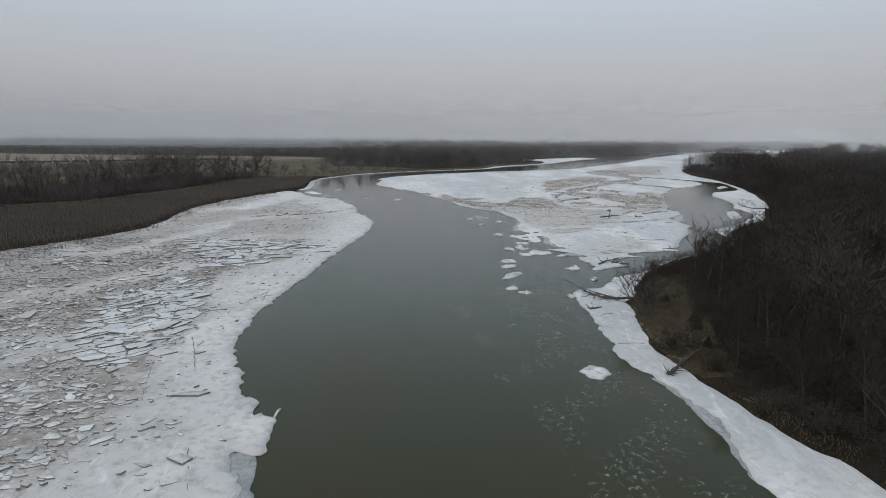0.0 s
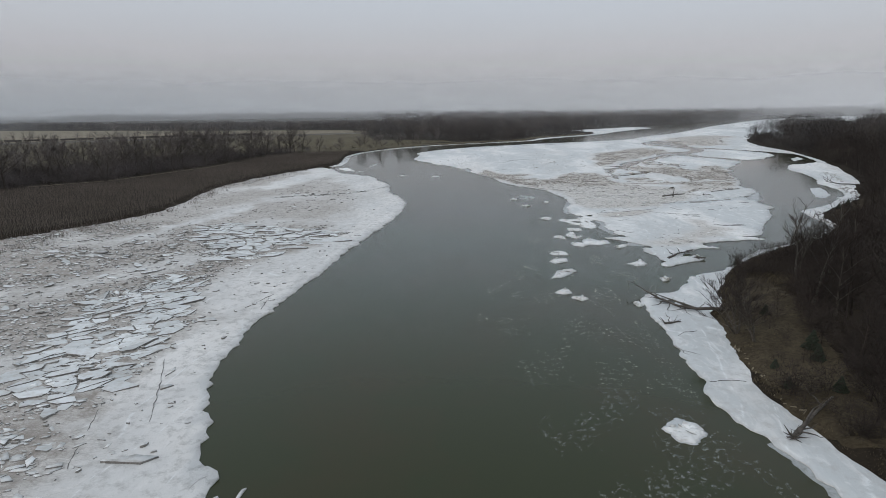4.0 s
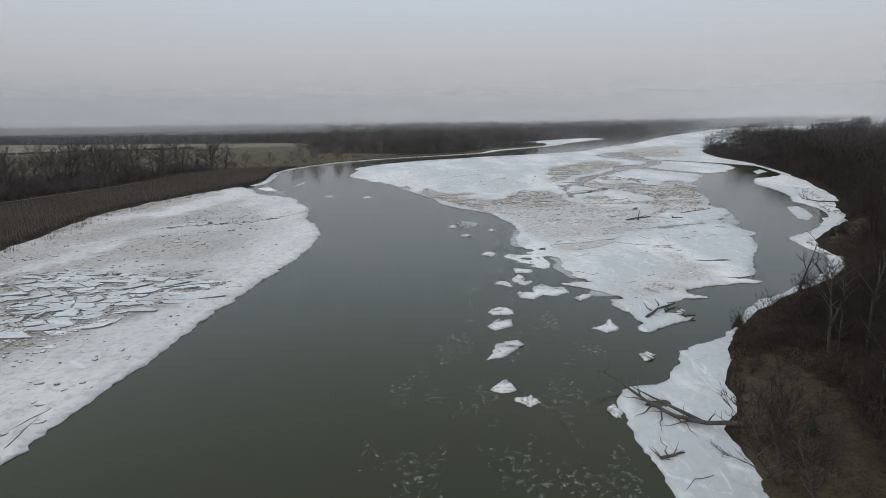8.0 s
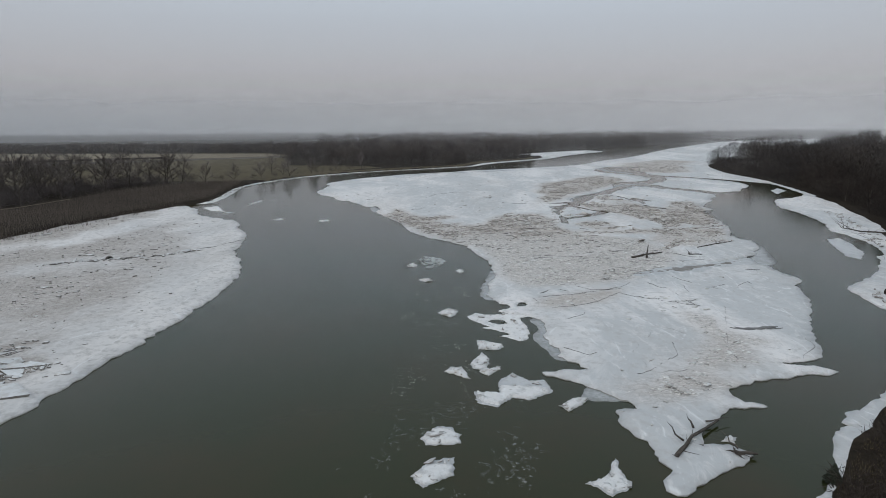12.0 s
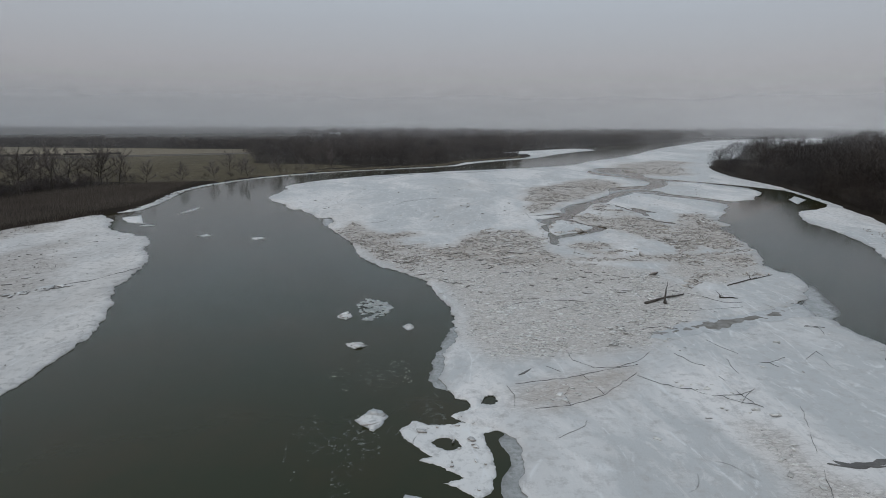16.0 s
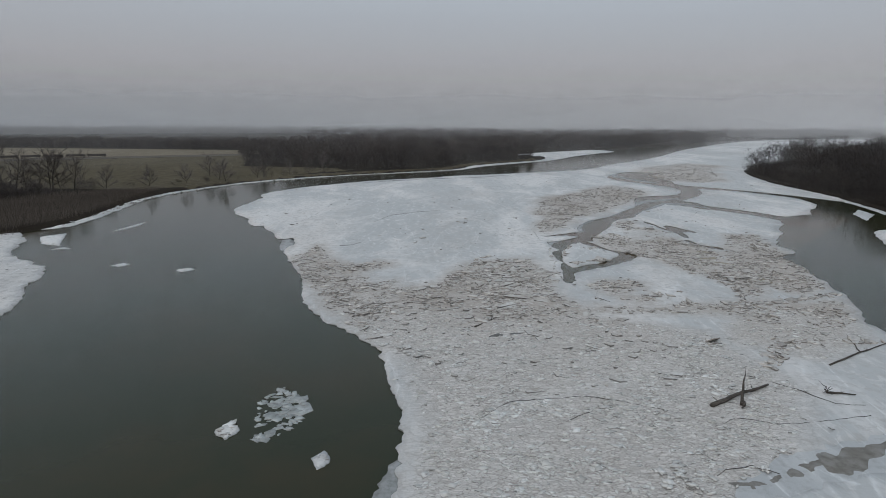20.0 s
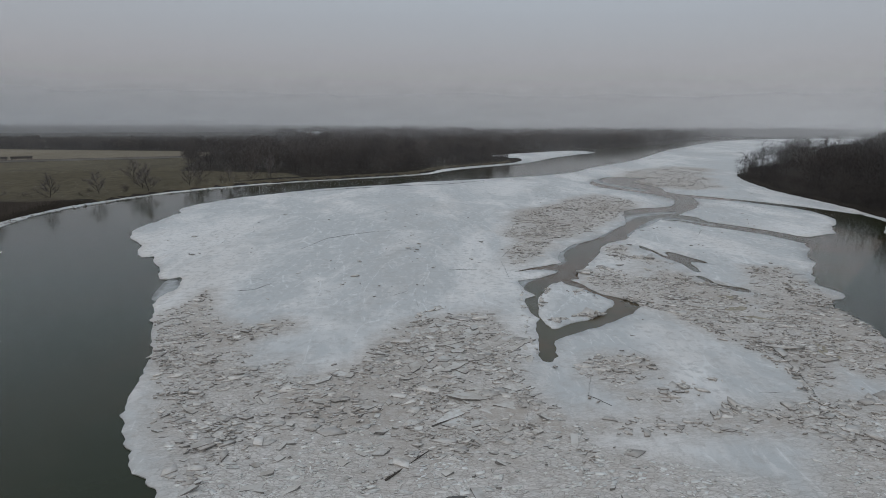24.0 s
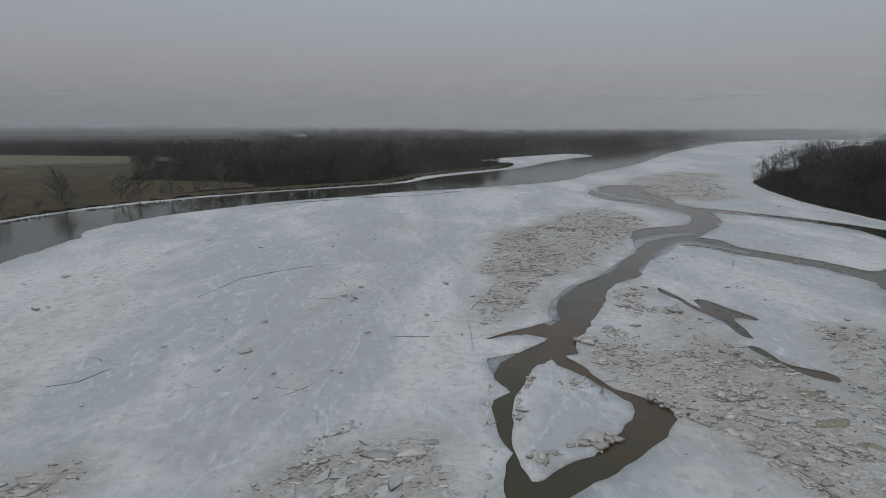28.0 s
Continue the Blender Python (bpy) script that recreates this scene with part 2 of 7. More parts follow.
ICE = ice_material("ice", (0.755, 0.742, 0.738), (0.52, 0.532, 0.54), (0.40, 0.35, 0.31), 0.3)
ICE_GREY = ice_material("ice_grey", (0.60, 0.61, 0.62), (0.47, 0.485, 0.50), (0.37, 0.315, 0.27), 0.1)
ICE_WHITE = ice_material("ice_white", (0.77, 0.765, 0.76), (0.70, 0.70, 0.70), (0.37, 0.315, 0.27), 0.5, 0.5)
# Dirt colour kept dark so that gaps between slabs read as shaded.
ICE_LEFT = ice_material("ice_left", (0.70, 0.68, 0.668), (0.58, 0.57, 0.565), (0.23, 0.198, 0.172), 0.3, 0.5)
# Side faces of slabs: dark ice edges, plus gap shade put into the colour.
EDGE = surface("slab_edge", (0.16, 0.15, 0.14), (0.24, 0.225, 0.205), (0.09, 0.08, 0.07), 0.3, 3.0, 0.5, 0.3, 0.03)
SLUSH = surface("slush", (0.17, 0.155, 0.135), (0.27, 0.26, 0.245), (0.11, 0.098, 0.08), 0.25, 1.2, 0.45, 0.3, 0.03)
WET_ICE = surface("wet_ice", (0.27, 0.28, 0.28), (0.38, 0.39, 0.395), (0.20, 0.21, 0.205), 0.3, 2.0, 0.25, 0.2, 0.02)
SLAB = surface("slab_ice", (0.70, 0.70, 0.70), (0.56, 0.56, 0.56), (0.46, 0.43, 0.40), 0.15, 1.2, 0.6, 0.4, 0.05, "island", 0.25)
SLAB_ONE = surface("slab_ice_single", (0.63, 0.638, 0.648), (0.53, 0.545, 0.555), (0.47, 0.45, 0.43), 0.15, 1.2, 0.6, 0.4, 0.05, "object", 0.16)
# Lighter mixes of the same darkened side faces.
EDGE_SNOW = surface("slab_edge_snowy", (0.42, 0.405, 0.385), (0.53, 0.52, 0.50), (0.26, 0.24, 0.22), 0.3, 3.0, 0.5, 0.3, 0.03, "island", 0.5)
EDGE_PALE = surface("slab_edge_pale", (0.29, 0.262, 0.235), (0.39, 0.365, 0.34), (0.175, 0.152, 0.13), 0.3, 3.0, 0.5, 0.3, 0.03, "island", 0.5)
BRASH_ICE = surface("brash", (0.36, 0.385, 0.385), (0.50, 0.52, 0.525), (0.26, 0.28, 0.275), 0.4, 2.0, 0.45, 0.3, 0.03, "island", 0.25)
SLAB_PALE = surface("slab_pale", (0.65, 0.635, 0.61), (0.74, 0.74, 0.735), (0.52, 0.49, 0.45), 0.12, 1.0, 0.8, 0.5, 0.06, "island", 0.22)
SLAB_DIRTY = surface("slab_dirty", (0.545, 0.51, 0.48), (0.66, 0.638, 0.615), (0.41, 0.365, 0.33), 0.12, 1.0, 0.8, 0.5, 0.06, "island", 0.26)
PLATE_DIRTY = surface("plate_dirty", (0.50, 0.47, 0.44), (0.60, 0.595, 0.585), (0.36, 0.32, 0.285), 0.2, 0.9, 0.8, 0.5, 0.06, "object", 0.14)
MUD = surface("frozen_silt", (0.31, 0.275, 0.21), (0.38, 0.345, 0.27), (0.22, 0.19, 0.145), 0.25, 1.4, 0.7, 0.4, 0.04)
WATER = water_material("water", (0.0255, 0.0305, 0.0108), (0.018, 0.024, 0.009), 0.36)
SILTY = water_material("silty_water", (0.052, 0.047, 0.026), (0.068, 0.060, 0.035), 0.07)
FLOC = surface("frazil", (0.22, 0.24, 0.205), (0.32, 0.33, 0.29), (0.14, 0.16, 0.13), 0.2, 3.0, 0.6, 0.2, 0.02, "island", 0.3)
FLOC.node_tree.nodes["Principled BSDF"].inputs["Alpha"].default_value = 0.48
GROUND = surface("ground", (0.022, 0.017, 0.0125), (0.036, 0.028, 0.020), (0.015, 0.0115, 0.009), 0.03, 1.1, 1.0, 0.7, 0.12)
STRAW = surface("straw_field", (0.24, 0.205, 0.15), (0.19, 0.162, 0.12), (0.15, 0.126, 0.092), 0.012, 0.35, 1.0, 0.4, 0.1, stretch=(1, 0.25, 1))
MAT = surface("grass_mat", (0.058, 0.046, 0.03), (0.088, 0.07, 0.046), (0.032, 0.025, 0.017), 0.35, 2.2, 1.0, 0.9, 0.15)
TURF = surface("dry_turf", (0.088, 0.074, 0.046), (0.125, 0.105, 0.068), (0.06, 0.049, 0.033), 0.02, 0.5, 1.0, 0.5, 0.1, stretch=(1, 0.4, 1))
BARK = surface("bark", (0.08, 0.068, 0.059), (0.12, 0.105, 0.09), (0.044, 0.037, 0.033), 0.3, 6.0, 0.95, 0.5, 0.03, "object", 0.25)
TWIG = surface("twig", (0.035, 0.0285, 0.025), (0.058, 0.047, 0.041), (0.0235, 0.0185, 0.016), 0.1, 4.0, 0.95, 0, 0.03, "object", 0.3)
# Distant twigs paler than near ones: some haze is put into the colour.
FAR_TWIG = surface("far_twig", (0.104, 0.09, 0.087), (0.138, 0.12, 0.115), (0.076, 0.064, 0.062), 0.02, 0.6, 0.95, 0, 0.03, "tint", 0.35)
ROW_TWIG = surface("row_twig", (0.10, 0.086, 0.08), (0.135, 0.117, 0.109), (0.072, 0.06, 0.056), 0.02, 0.6, 0.95, 0, 0.03, "object", 0.3)
REED = surface("reed", (0.108, 0.09, 0.077), (0.142, 0.119, 0.102), (0.078, 0.064, 0.055), 0.04, 0.6, 0.95, 0, 0.03, "island", 0.3)
THICKET = surface("thicket_twig", (0.068, 0.058, 0.053), (0.092, 0.077, 0.07), (0.046, 0.037, 0.033), 0.02, 0.6, 0.95, 0, 0.03, "tint", 0.45)
DARKWOOD = surface("dark_wood_twig", (0.041, 0.0345, 0.0315), (0.064, 0.054, 0.048), (0.029, 0.024, 0.0215), 0.02, 0.6, 0.95, 0, 0.03, "tint", 0.5)
BARK_PALE = surface("pale_bark", (0.085, 0.076, 0.068), (0.125, 0.113, 0.10), (0.05, 0.044, 0.039), 0.4, 5.0, 0.95, 0.5, 0.03)
GRASS = surface("dead_grass", (0.07, 0.056, 0.036), (0.105, 0.084, 0.054), (0.042, 0.033, 0.021), 0.15, 1.5, 0.95, 0, 0.03, "island", 0.35)
DEADWOOD = surface("dead_wood", (0.065, 0.055, 0.047), (0.115, 0.10, 0.087), (0.022, 0.018, 0.015), 0.9, 4.0, 0.9, 0.5, 0.03)



def mist_material(name, density):
    """A thin bank of fog: mostly clear, lit by the sky like any other surface, thinning upwards."""
    m = bpy.data.materials.new(name)
    m.use_nodes = True
    nt = m.node_tree
    nt.nodes.clear()
    out = nt.nodes.new("ShaderNodeOutputMaterial")
    geo = nt.nodes.new("ShaderNodeNewGeometry")
    sep = node(nt, "ShaderNodeSeparateXYZ", [(0, geo.outputs["Position"])])
    mp = node(nt, "ShaderNodeMapping", [("Vector", geo.outputs["Position"])])
    mp.inputs["Scale"].default_value = (1, 1, 4)
    n = node(nt, "ShaderNodeTexNoise", [("Vector", mp.outputs[0])], Scale=0.004, Detail=5.0)
    h = node(nt, "ShaderNodeMath", [(0, n.outputs[0]), (2, sep.outputs[2])])
    h.operation = "MULTIPLY_ADD"
    h.inputs[1].default_value = -70.0
    fade = nt.nodes.new("ShaderNodeMapRange")
    fade.interpolation_type = "SMOOTHSTEP"
    nt.links.new(h.outputs[0], fade.inputs[0])
    for i, val in ((1, -45.0), (2, 150.0), (3, density), (4, 0.0)):
        fade.inputs[i].default_value = val
    clear = nt.nodes.new("ShaderNodeBsdfTransparent")
    front = node(nt, "ShaderNodeBsdfDiffuse", Color=(0.96, 0.95, 0.96, 1))
    back = node(nt, "ShaderNodeBsdfTranslucent", Color=(0.96, 0.95, 0.96, 1))
    fog = node(nt, "ShaderNodeMixShader", [(1, front.outputs[0]), (2, back.outputs[0])])
    mix = node(nt, "ShaderNodeMixShader", [(0, fade.outputs[0]), (1, clear.outputs[0]), (2, fog.outputs[0])])
    nt.links.new(mix.outputs[0], out.inputs[0])
    return m


# ---- mesh helpers ----


def raw(name, verts, faces, material, smooth=False):
    me = bpy.data.meshes.new(name)
    me.from_pydata([tuple(v) for v in verts], [], [tuple(f) for f in faces])
    if material:
        me.materials.append(material)
    if smooth:
        me.polygons.foreach_set("use_smooth", [True] * len(me.polygons))
    me.update()
    return me


def tri_mesh(name, verts, tris, material, smooth=False, second=None, which=None):
    """Mesh from numpy arrays of places and triangles."""
    me = bpy.data.meshes.new(name)
    v, t = np.ascontiguousarray(verts, dtype=np.float32), np.ascontiguousarray(tris, dtype=np.int32)
    me.vertices.add(len(v))
    me.vertices.foreach_set("co", v.ravel())
    me.loops.add(t.size)
    me.loops.foreach_set("vertex_index", t.ravel())
    me.polygons.add(len(t))
    me.polygons.foreach_set("loop_start", np.arange(0, t.size, 3, dtype=np.int32))
    me.materials.append(material)
    if second:
        me.materials.append(second)
        me.polygons.foreach_set("material_index", np.asarray(which, dtype=np.int32))
    if smooth:
        me.polygons.foreach_set("use_smooth", np.ones(len(t), dtype=bool))
    me.update(calc_edges=True)
    return me


def inside(px, py, poly):
    """Which of the points lie inside the polygon."""
    a = np.asarray(poly)
    b = np.roll(a, -1, 0)
    r = np.zeros(len(px), bool)
    for (x0, y0), (x1, y1) in zip(a, b):
        if y0 != y1:
            c = (y0 > py) != (y1 > py)
            r ^= c & (px < (x1 - x0) * (py - y0) / (y1 - y0) + x0)
    return r


def distance(px, py, poly, closed=True):
    a = np.asarray(poly, float)
    b = np.roll(a, -1, 0)
    if not closed:
        a, b = a[:-1], b[:-1]
    d = np.full(len(px), 1e9)
    for p, q in zip(a, b):
        e = q - p
        k = np.clip(((px - p[0]) * e[0] + (py - p[1]) * e[1]) / max(e @ e, 1e-9), 0, 1)
        d = np.minimum(d, np.hypot(px - p[0] - k * e[0], py - p[1] - k * e[1]))
    return d


def fbm(x, y, scale, seed=0.0, octaves=4):
    """Smooth uneven field in about -1 to 1, from sums of turned sines."""
    r = np.zeros(np.shape(x))
    rs = np.random.RandomState(int(seed * 13 + 7))
    amp, tot, f = 1.0, 0.0, 1.0 / scale
    for _ in range(octaves):
        for _ in range(3):
            a, ph = rs.uniform(0, 6.28), rs.uniform(0, 6.28)
            r += amp * np.sin((x * math.cos(a) + y * math.sin(a)) * f * 6.28 * rs.uniform(0.7, 1.3) + ph + 1.3 * np.sin((x * math.sin(a) - y * math.cos(a)) * f * 4 + ph))
        tot += amp * 2.0
        amp, f = amp * 0.55, f * 2.1
    return r / tot


def away(x, y):
    """How far a place is from the line of flight."""
    return np.hypot(np.maximum(np.abs(x - 5) - 18, 0), np.maximum(np.maximum(-125 - y, y - 110), 0))


def shoreline(pts, rough=0.6, seed=1, closed=True, fine=0.5, sharp=False):
    """Runs a smooth curve through control points, then breaks it up at several scales."""
    p = np.asarray(pts, float)
    n = len(p)
    out = []
    rs = np.random.RandomState(seed)
    last = n if closed else n - 1
    for i in range(last):
        p0, p1, p2, p3 = (p[(i + k) % n] if closed else p[min(max(i + k, 0), n - 1)] for k in (-1, 0, 1, 2))
        mid = (p1 + p2) / 2
        step = fine + 0.012 * float(away(mid[0], mid[1]))
        m = max(2, int(np.hypot(*(p2 - p1)) / step))
        for k in range(m):
            t = k / m
            if sharp:
                out.append(p1 + (p2 - p1) * t)
                continue
            out.append(0.5 * (2 * p1 + (p2 - p0) * t + (2 * p0 - 5 * p1 + 4 * p2 - p3) * t * t + (3 * p1 - p0 - 3 * p2 + p3) * t ** 3))
    if not closed:
        out.append(p[-1])
    q = np.array(out)
    tang = np.roll(q, -1, 0) - np.roll(q, 1, 0)
    nrm = np.stack([-tang[:, 1], tang[:, 0]], 1) / np.maximum(np.hypot(tang[:, 0], tang[:, 1]), 1e-6)[:, None]
    off = rough * (fbm(q[:, 0], q[:, 1], 9, seed, 3) + 0.55 * fbm(q[:, 0], q[:, 1], 2.7, seed + 3, 2)) + rs.uniform(-0.12, 0.12, len(q))
    run = np.concatenate([[0], np.cumsum(np.hypot(*(np.diff(q, axis=0).T)))])
    for span, bite in ((2.6, 0.42), (0.9, 0.22)):
        knots = np.cumsum(rs.uniform(0.35, 1.9, int(run[-1] / span) + 3)) * span
        off += bite * rough * np.interp(run, knots, np.sign(rs.uniform(-1, 1, len(knots))) * rs.uniform(0.1, 1.0, len(knots)) ** 2)
    q = q + nrm * off[:, None]
    return q


from mathutils.geometry import delaunay_2d_cdt


def sheet(name, outline, holes, spacing, top, thick, relief, material, seed, silt=None, crush=None):
    """A floating sheet: broken outline, holes cut through, uneven top and a real edge down into the water."""
    loops = [outline] + holes
    pts, edges = [], []
    for lp in loops:
        s = len(pts)
        pts += [tuple(v) for v in lp]
        edges += [(s + i, s + (i + 1) % len(lp)) for i in range(len(lp))]
    rs = np.random.RandomState(seed)
    lo, hi = outline.min(0), outline.max(0)
    cand = []
    for ring, (a, b) in enumerate(((-1, 25), (25, 80), (80, 200), (200, 500), (500, 1e5))):
        sp = spacing * (1, 1.6, 3, 7, 25)[ring]
        gx, gy = np.meshgrid(np.arange(lo[0], hi[0], sp), np.arange(lo[1], hi[1], sp))
        gx, gy = (g.ravel() + rs.uniform(-0.4, 0.4, g.size) * sp for g in (gx, gy))
        d = away(gx, gy)
        k = (d > a) & (d <= b)
        gx, gy = gx[k], gy[k]
        k = inside(gx, gy, outline)
        for h in holes:
            k &= ~inside(gx, gy, h)
        cand.append(np.stack([gx[k], gy[k]], 1))
    grid = np.concatenate(cand)
    pts += [tuple(v) for v in grid]
    v2, e2, f2, _, _, _ = delaunay_2d_cdt([Vector(p) for p in pts], edges, [], 0, 1e-4)
    v = np.array([tuple(p) for p in v2])
    f = np.array([tuple(t) for t in f2 if len(t) == 3])
    c = v[f].mean(1)
    k = inside(c[:, 0], c[:, 1], outline)
    for h in holes:
        k &= ~inside(c[:, 0], c[:, 1], h)
    f = f[k]
    a, b2, c2 = v[f[:, 0]], v[f[:, 1]], v[f[:, 2]]
    flip = np.cross(b2 - a, c2 - a) < 0
    f[flip] = f[flip][:, ::-1]
    ed = np.concatenate([f[:, [0, 1]], f[:, [1, 2]], f[:, [2, 0]]])
    key = {(int(i), int(j)) for i, j in ed}
    rim = np.array([e for e in key if (e[1], e[0]) not in key])
    z = top + relief(v[:, 0], v[:, 1])
    on_rim = np.zeros(len(v), bool)
    on_rim[rim.ravel()] = True
    z[on_rim] = top * (0.25 + 0.35 * rs.rand(on_rim.sum()))
    n = len(v)
    verts = np.concatenate([np.column_stack([v, z]), np.column_stack([v, np.full(n, top - thick)])])
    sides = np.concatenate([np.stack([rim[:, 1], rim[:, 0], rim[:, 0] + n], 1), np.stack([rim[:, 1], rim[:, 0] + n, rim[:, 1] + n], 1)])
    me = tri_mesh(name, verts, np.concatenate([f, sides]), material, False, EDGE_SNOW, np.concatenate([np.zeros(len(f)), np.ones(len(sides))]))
    at = me.attributes.new("silt", "FLOAT", "POINT")
    amount = silt(v[:, 0], v[:, 1]) if silt else np.zeros(n)
    at.data.foreach_set("value", np.concatenate([amount, amount]).astype(np.float32))
    at = me.attributes.new("crush", "FLOAT", "POINT")
    amount = crush(v[:, 0], v[:, 1]) if crush else np.zeros(n)
    at.data.foreach_set("value", np.concatenate([amount, amount]).astype(np.float32))
    return new(name, me)


def part(name, me, parent, label="", kind=""):
    ob = new(name, me)
    ob.parent = parent
    return tagged(ob, label=label, kind=kind)

# ---- the plan: banks, ice and channels ----
BANK_LEFT = [(-150, -500), (-146, -150), (-142, -60), (-138, 0), (-126, 31), (-115, 53), (-112, 75), (-118, 110), (-116, 133), (-110, 160),
             (-101, 187), (-97, 199), (-97, 214), (-104, 257), (-99, 285), (-83, 321), (-52, 354), (8, 398), (25, 435), (56, 469), (76, 496),
             (84, 532), (66, 560), (68, 585), (178, 695), (243, 745), (327, 860), (423, 975), (712, 1200), (1500, 1700)]
BANK_RIGHT = [(1700, 1300), (823, 1080), (600, 900), (420, 700), (300, 540), (215, 440), (184, 401), (167, 340), (164.5, 305), (163.6, 286), (161.7, 268), (156.7, 242.5), (152.2, 223),
              (145, 202), (143, 190), (134.8, 171.8), (130.6, 156.8), (122, 138), (115.5, 129), (110.6, 119), (105.3, 107.6), (100.2, 98.7), (90.5, 88.8), (82, 79.2), (75.4, 71),
              (72.8, 63.3), (71.6, 56.2), (68.6, 49.9), (64.2, 44.3), (59.3, 39.4), (53, 35), (40, 24.5), (31, 14), (25.4, 4.4),
              (21, -7), (18.6, -12.5), (17.5, -20.5), (16, -25.4), (15.8, -30), (15.4, -36), (16.4, -41), (17.7, -47.3), (18.7, -52.8), (20, -59), (21.4, -63), (23, -65.6), (24.6, -71), (27, -78), (31, -90), (36, -105), (40, -150), (43, -240), (45, -500)]
RIVER = shoreline(BANK_LEFT + BANK_RIGHT, 0.8, 5, fine=1.6)

LEFT_EDGE = [(-24, -230), (-27, -110), (-29, -80), (-30.9, -72.9), (-32.6, -70.3), (-34.5, -68.1), (-35.4, -66.2), (-35, -65.2), (-32.9, -65.6), (-32.1, -65.1), (-32.5, -61.8),
    (-33.2, -56), (-33.6, -58.1), (-34.9, -57.5), (-35.6, -58.2), (-36.4, -55.4), (-37.8, -54), (-39.9, -50.2), (-41.3, -45.9), (-43.2, -43.1), (-45.4, -36.7),
    (-46.8, -27.8), (-47.3, -18.5), (-47, -9.2), (-45.8, 5), (-44.5, 25), (-43.5, 36), (-42, 52), (-41, 60), (-40.8, 70), (-41.5, 80), (-44, 92), (-51, 107),
    (-52, 112), (-55.5, 128), (-62, 139), (-67.5, 152), (-84, 165), (-96, 185)]
LEFT_BACK = [(-112, 192), (-125, 160), (-131, 110), (-126, 70), (-128, 50), (-142, 20), (-156, -50), (-156, -230)]

MID_WEST = [(-60.5, 244), (-61.2, 236), (-58.2, 227), (-54.9, 221), (-50, 215.3), (-47, 208.5), (-43.1, 201.9), (-40.9, 202.6), (-37.3, 196.4), (-34.6, 192.5), (-32.2, 187),
    (-29.7, 184.1), (-28, 186), (-26.4, 182), (-24.9, 177), (-25.9, 171.5), (-22.9, 164.2), (-19.8, 157.6), (-16.6, 151.4), (-14.7, 145.4), (-12.8, 139.5),
    (-11.5, 135.2), (-9.3, 130.3), (-6.4, 125.5), (-3.6, 122.7), (0.7, 117.6), (4.2, 113.8), (5.1, 108.9), (6.9, 102.2), (8.5, 97.3), (9.2, 93.2), (8.6, 89.7),
    (9.2, 86), (8.6, 82.6), (7.4, 77.6), (7.1, 72), (7.4, 69), (9.8, 65.1), (10.2, 63), (8.5, 61.4), (10.4, 60.2), (12.6, 59.4), (14.3, 57), (14.3, 53.3),
    (13.5, 50), (14, 47), (14.9, 45.9), (14.4, 43.4)]
MID_SOUTH = [(15.2, 42), (17.5, 39), (11.5, 38.2), (14, 36), (18.8, 31.8), (20.5, 29), (18.5, 28.8), (17.7, 25.3), (19.6, 20.8), (18.8, 15), (20.4, 14.8), (23.7, 17), (28.3, 20), (26, 22)]
MID_EAST = [(23.6, 21.5), (26.8, 26.1), (30, 29), (34, 29.5), (31.6, 32), (33.8, 35), (45.5, 38), (46.7, 39.5), (41.5, 41), (47.5, 42.7), (51.5, 50),
            (53.6, 55), (59, 63.5), (64.5, 77), (67.5, 82), (66.9, 87.5), (66.4, 94.2), (57.2, 91.9), (49.7, 88.4), (43.1, 85.8), (36.4, 84.6), (41.4, 89.3), (46.9, 91.8), (52.5, 93.8), (58.7, 96.6), (67.6, 101.6), (76, 115),
            (75.5, 128), (80, 138), (82.5, 150), (85, 165), (85.3, 169.4), (87.2, 173.6), (89.8, 174.5), (92, 177.3), (91, 180.8), (91.9, 184.9), (95.7, 192), (101.1, 200.2), (103.9, 207.1), (108.8, 214.5), (114, 224), (120, 230), (128, 234.5), (133, 243), (142, 254), (145.5, 264)]
MID_NORTH = [(145.8, 276), (141, 287), (133, 297), (124, 303), (117, 308), (114, 314), (118, 319), (126, 312), (138, 300), (146.5, 290), (152, 281), (157, 270), (163, 266), (178, 275), (180, 310), (182, 345), (202, 400),
             (235, 435), (330, 555), (460, 735), (700, 945), (1000, 1150), (1000, 1320), (712, 1160), (476, 1000), (277, 719), (174, 535), (119, 454),
             (92, 410), (46, 377), (10, 358), (-1, 347), (-28, 330), (-54, 299), (-63.8, 276), (-63.4, 268), (-60.4, 261), (-60.8, 252)]
CHANNEL = [(33.7, 150.5), (34.4, 153.4), (34.8, 156.7), (35.2, 160), (35.8, 163.3), (35.4, 166.2), (35.2, 170), (35.6, 173.6), (37.6, 175.4), (36.6, 177.5), (36.1, 180),
    (35.9, 183.6), (36.5, 185.2), (40.1, 186.8), (44.3, 191.7), (41.9, 193.2), (39.4, 192.6), (35.7, 191.3), (39.6, 194.4), (44.5, 197.4), (46.8, 199.4), (47.2, 204.9),
    (49.8, 211), (53.7, 218), (56.3, 219.9), (60.9, 225.2), (68.9, 237), (75.1, 246.4), (78.5, 259.5), (82.6, 271.1), (89.4, 277.1), (98.9, 280.9), (105.1, 286.7),
    (109.6, 298.5), (109, 310.5), (104.2, 324.1), (98.3, 331.6), (93, 343), (93, 359.6), (102.8, 379), (112, 390), (122, 390), (129, 381.9), (118.1, 370),
    (116, 360), (119.1, 350.6), (120, 338.4), (117, 325.8), (120, 314.6), (119.4, 303.2)]
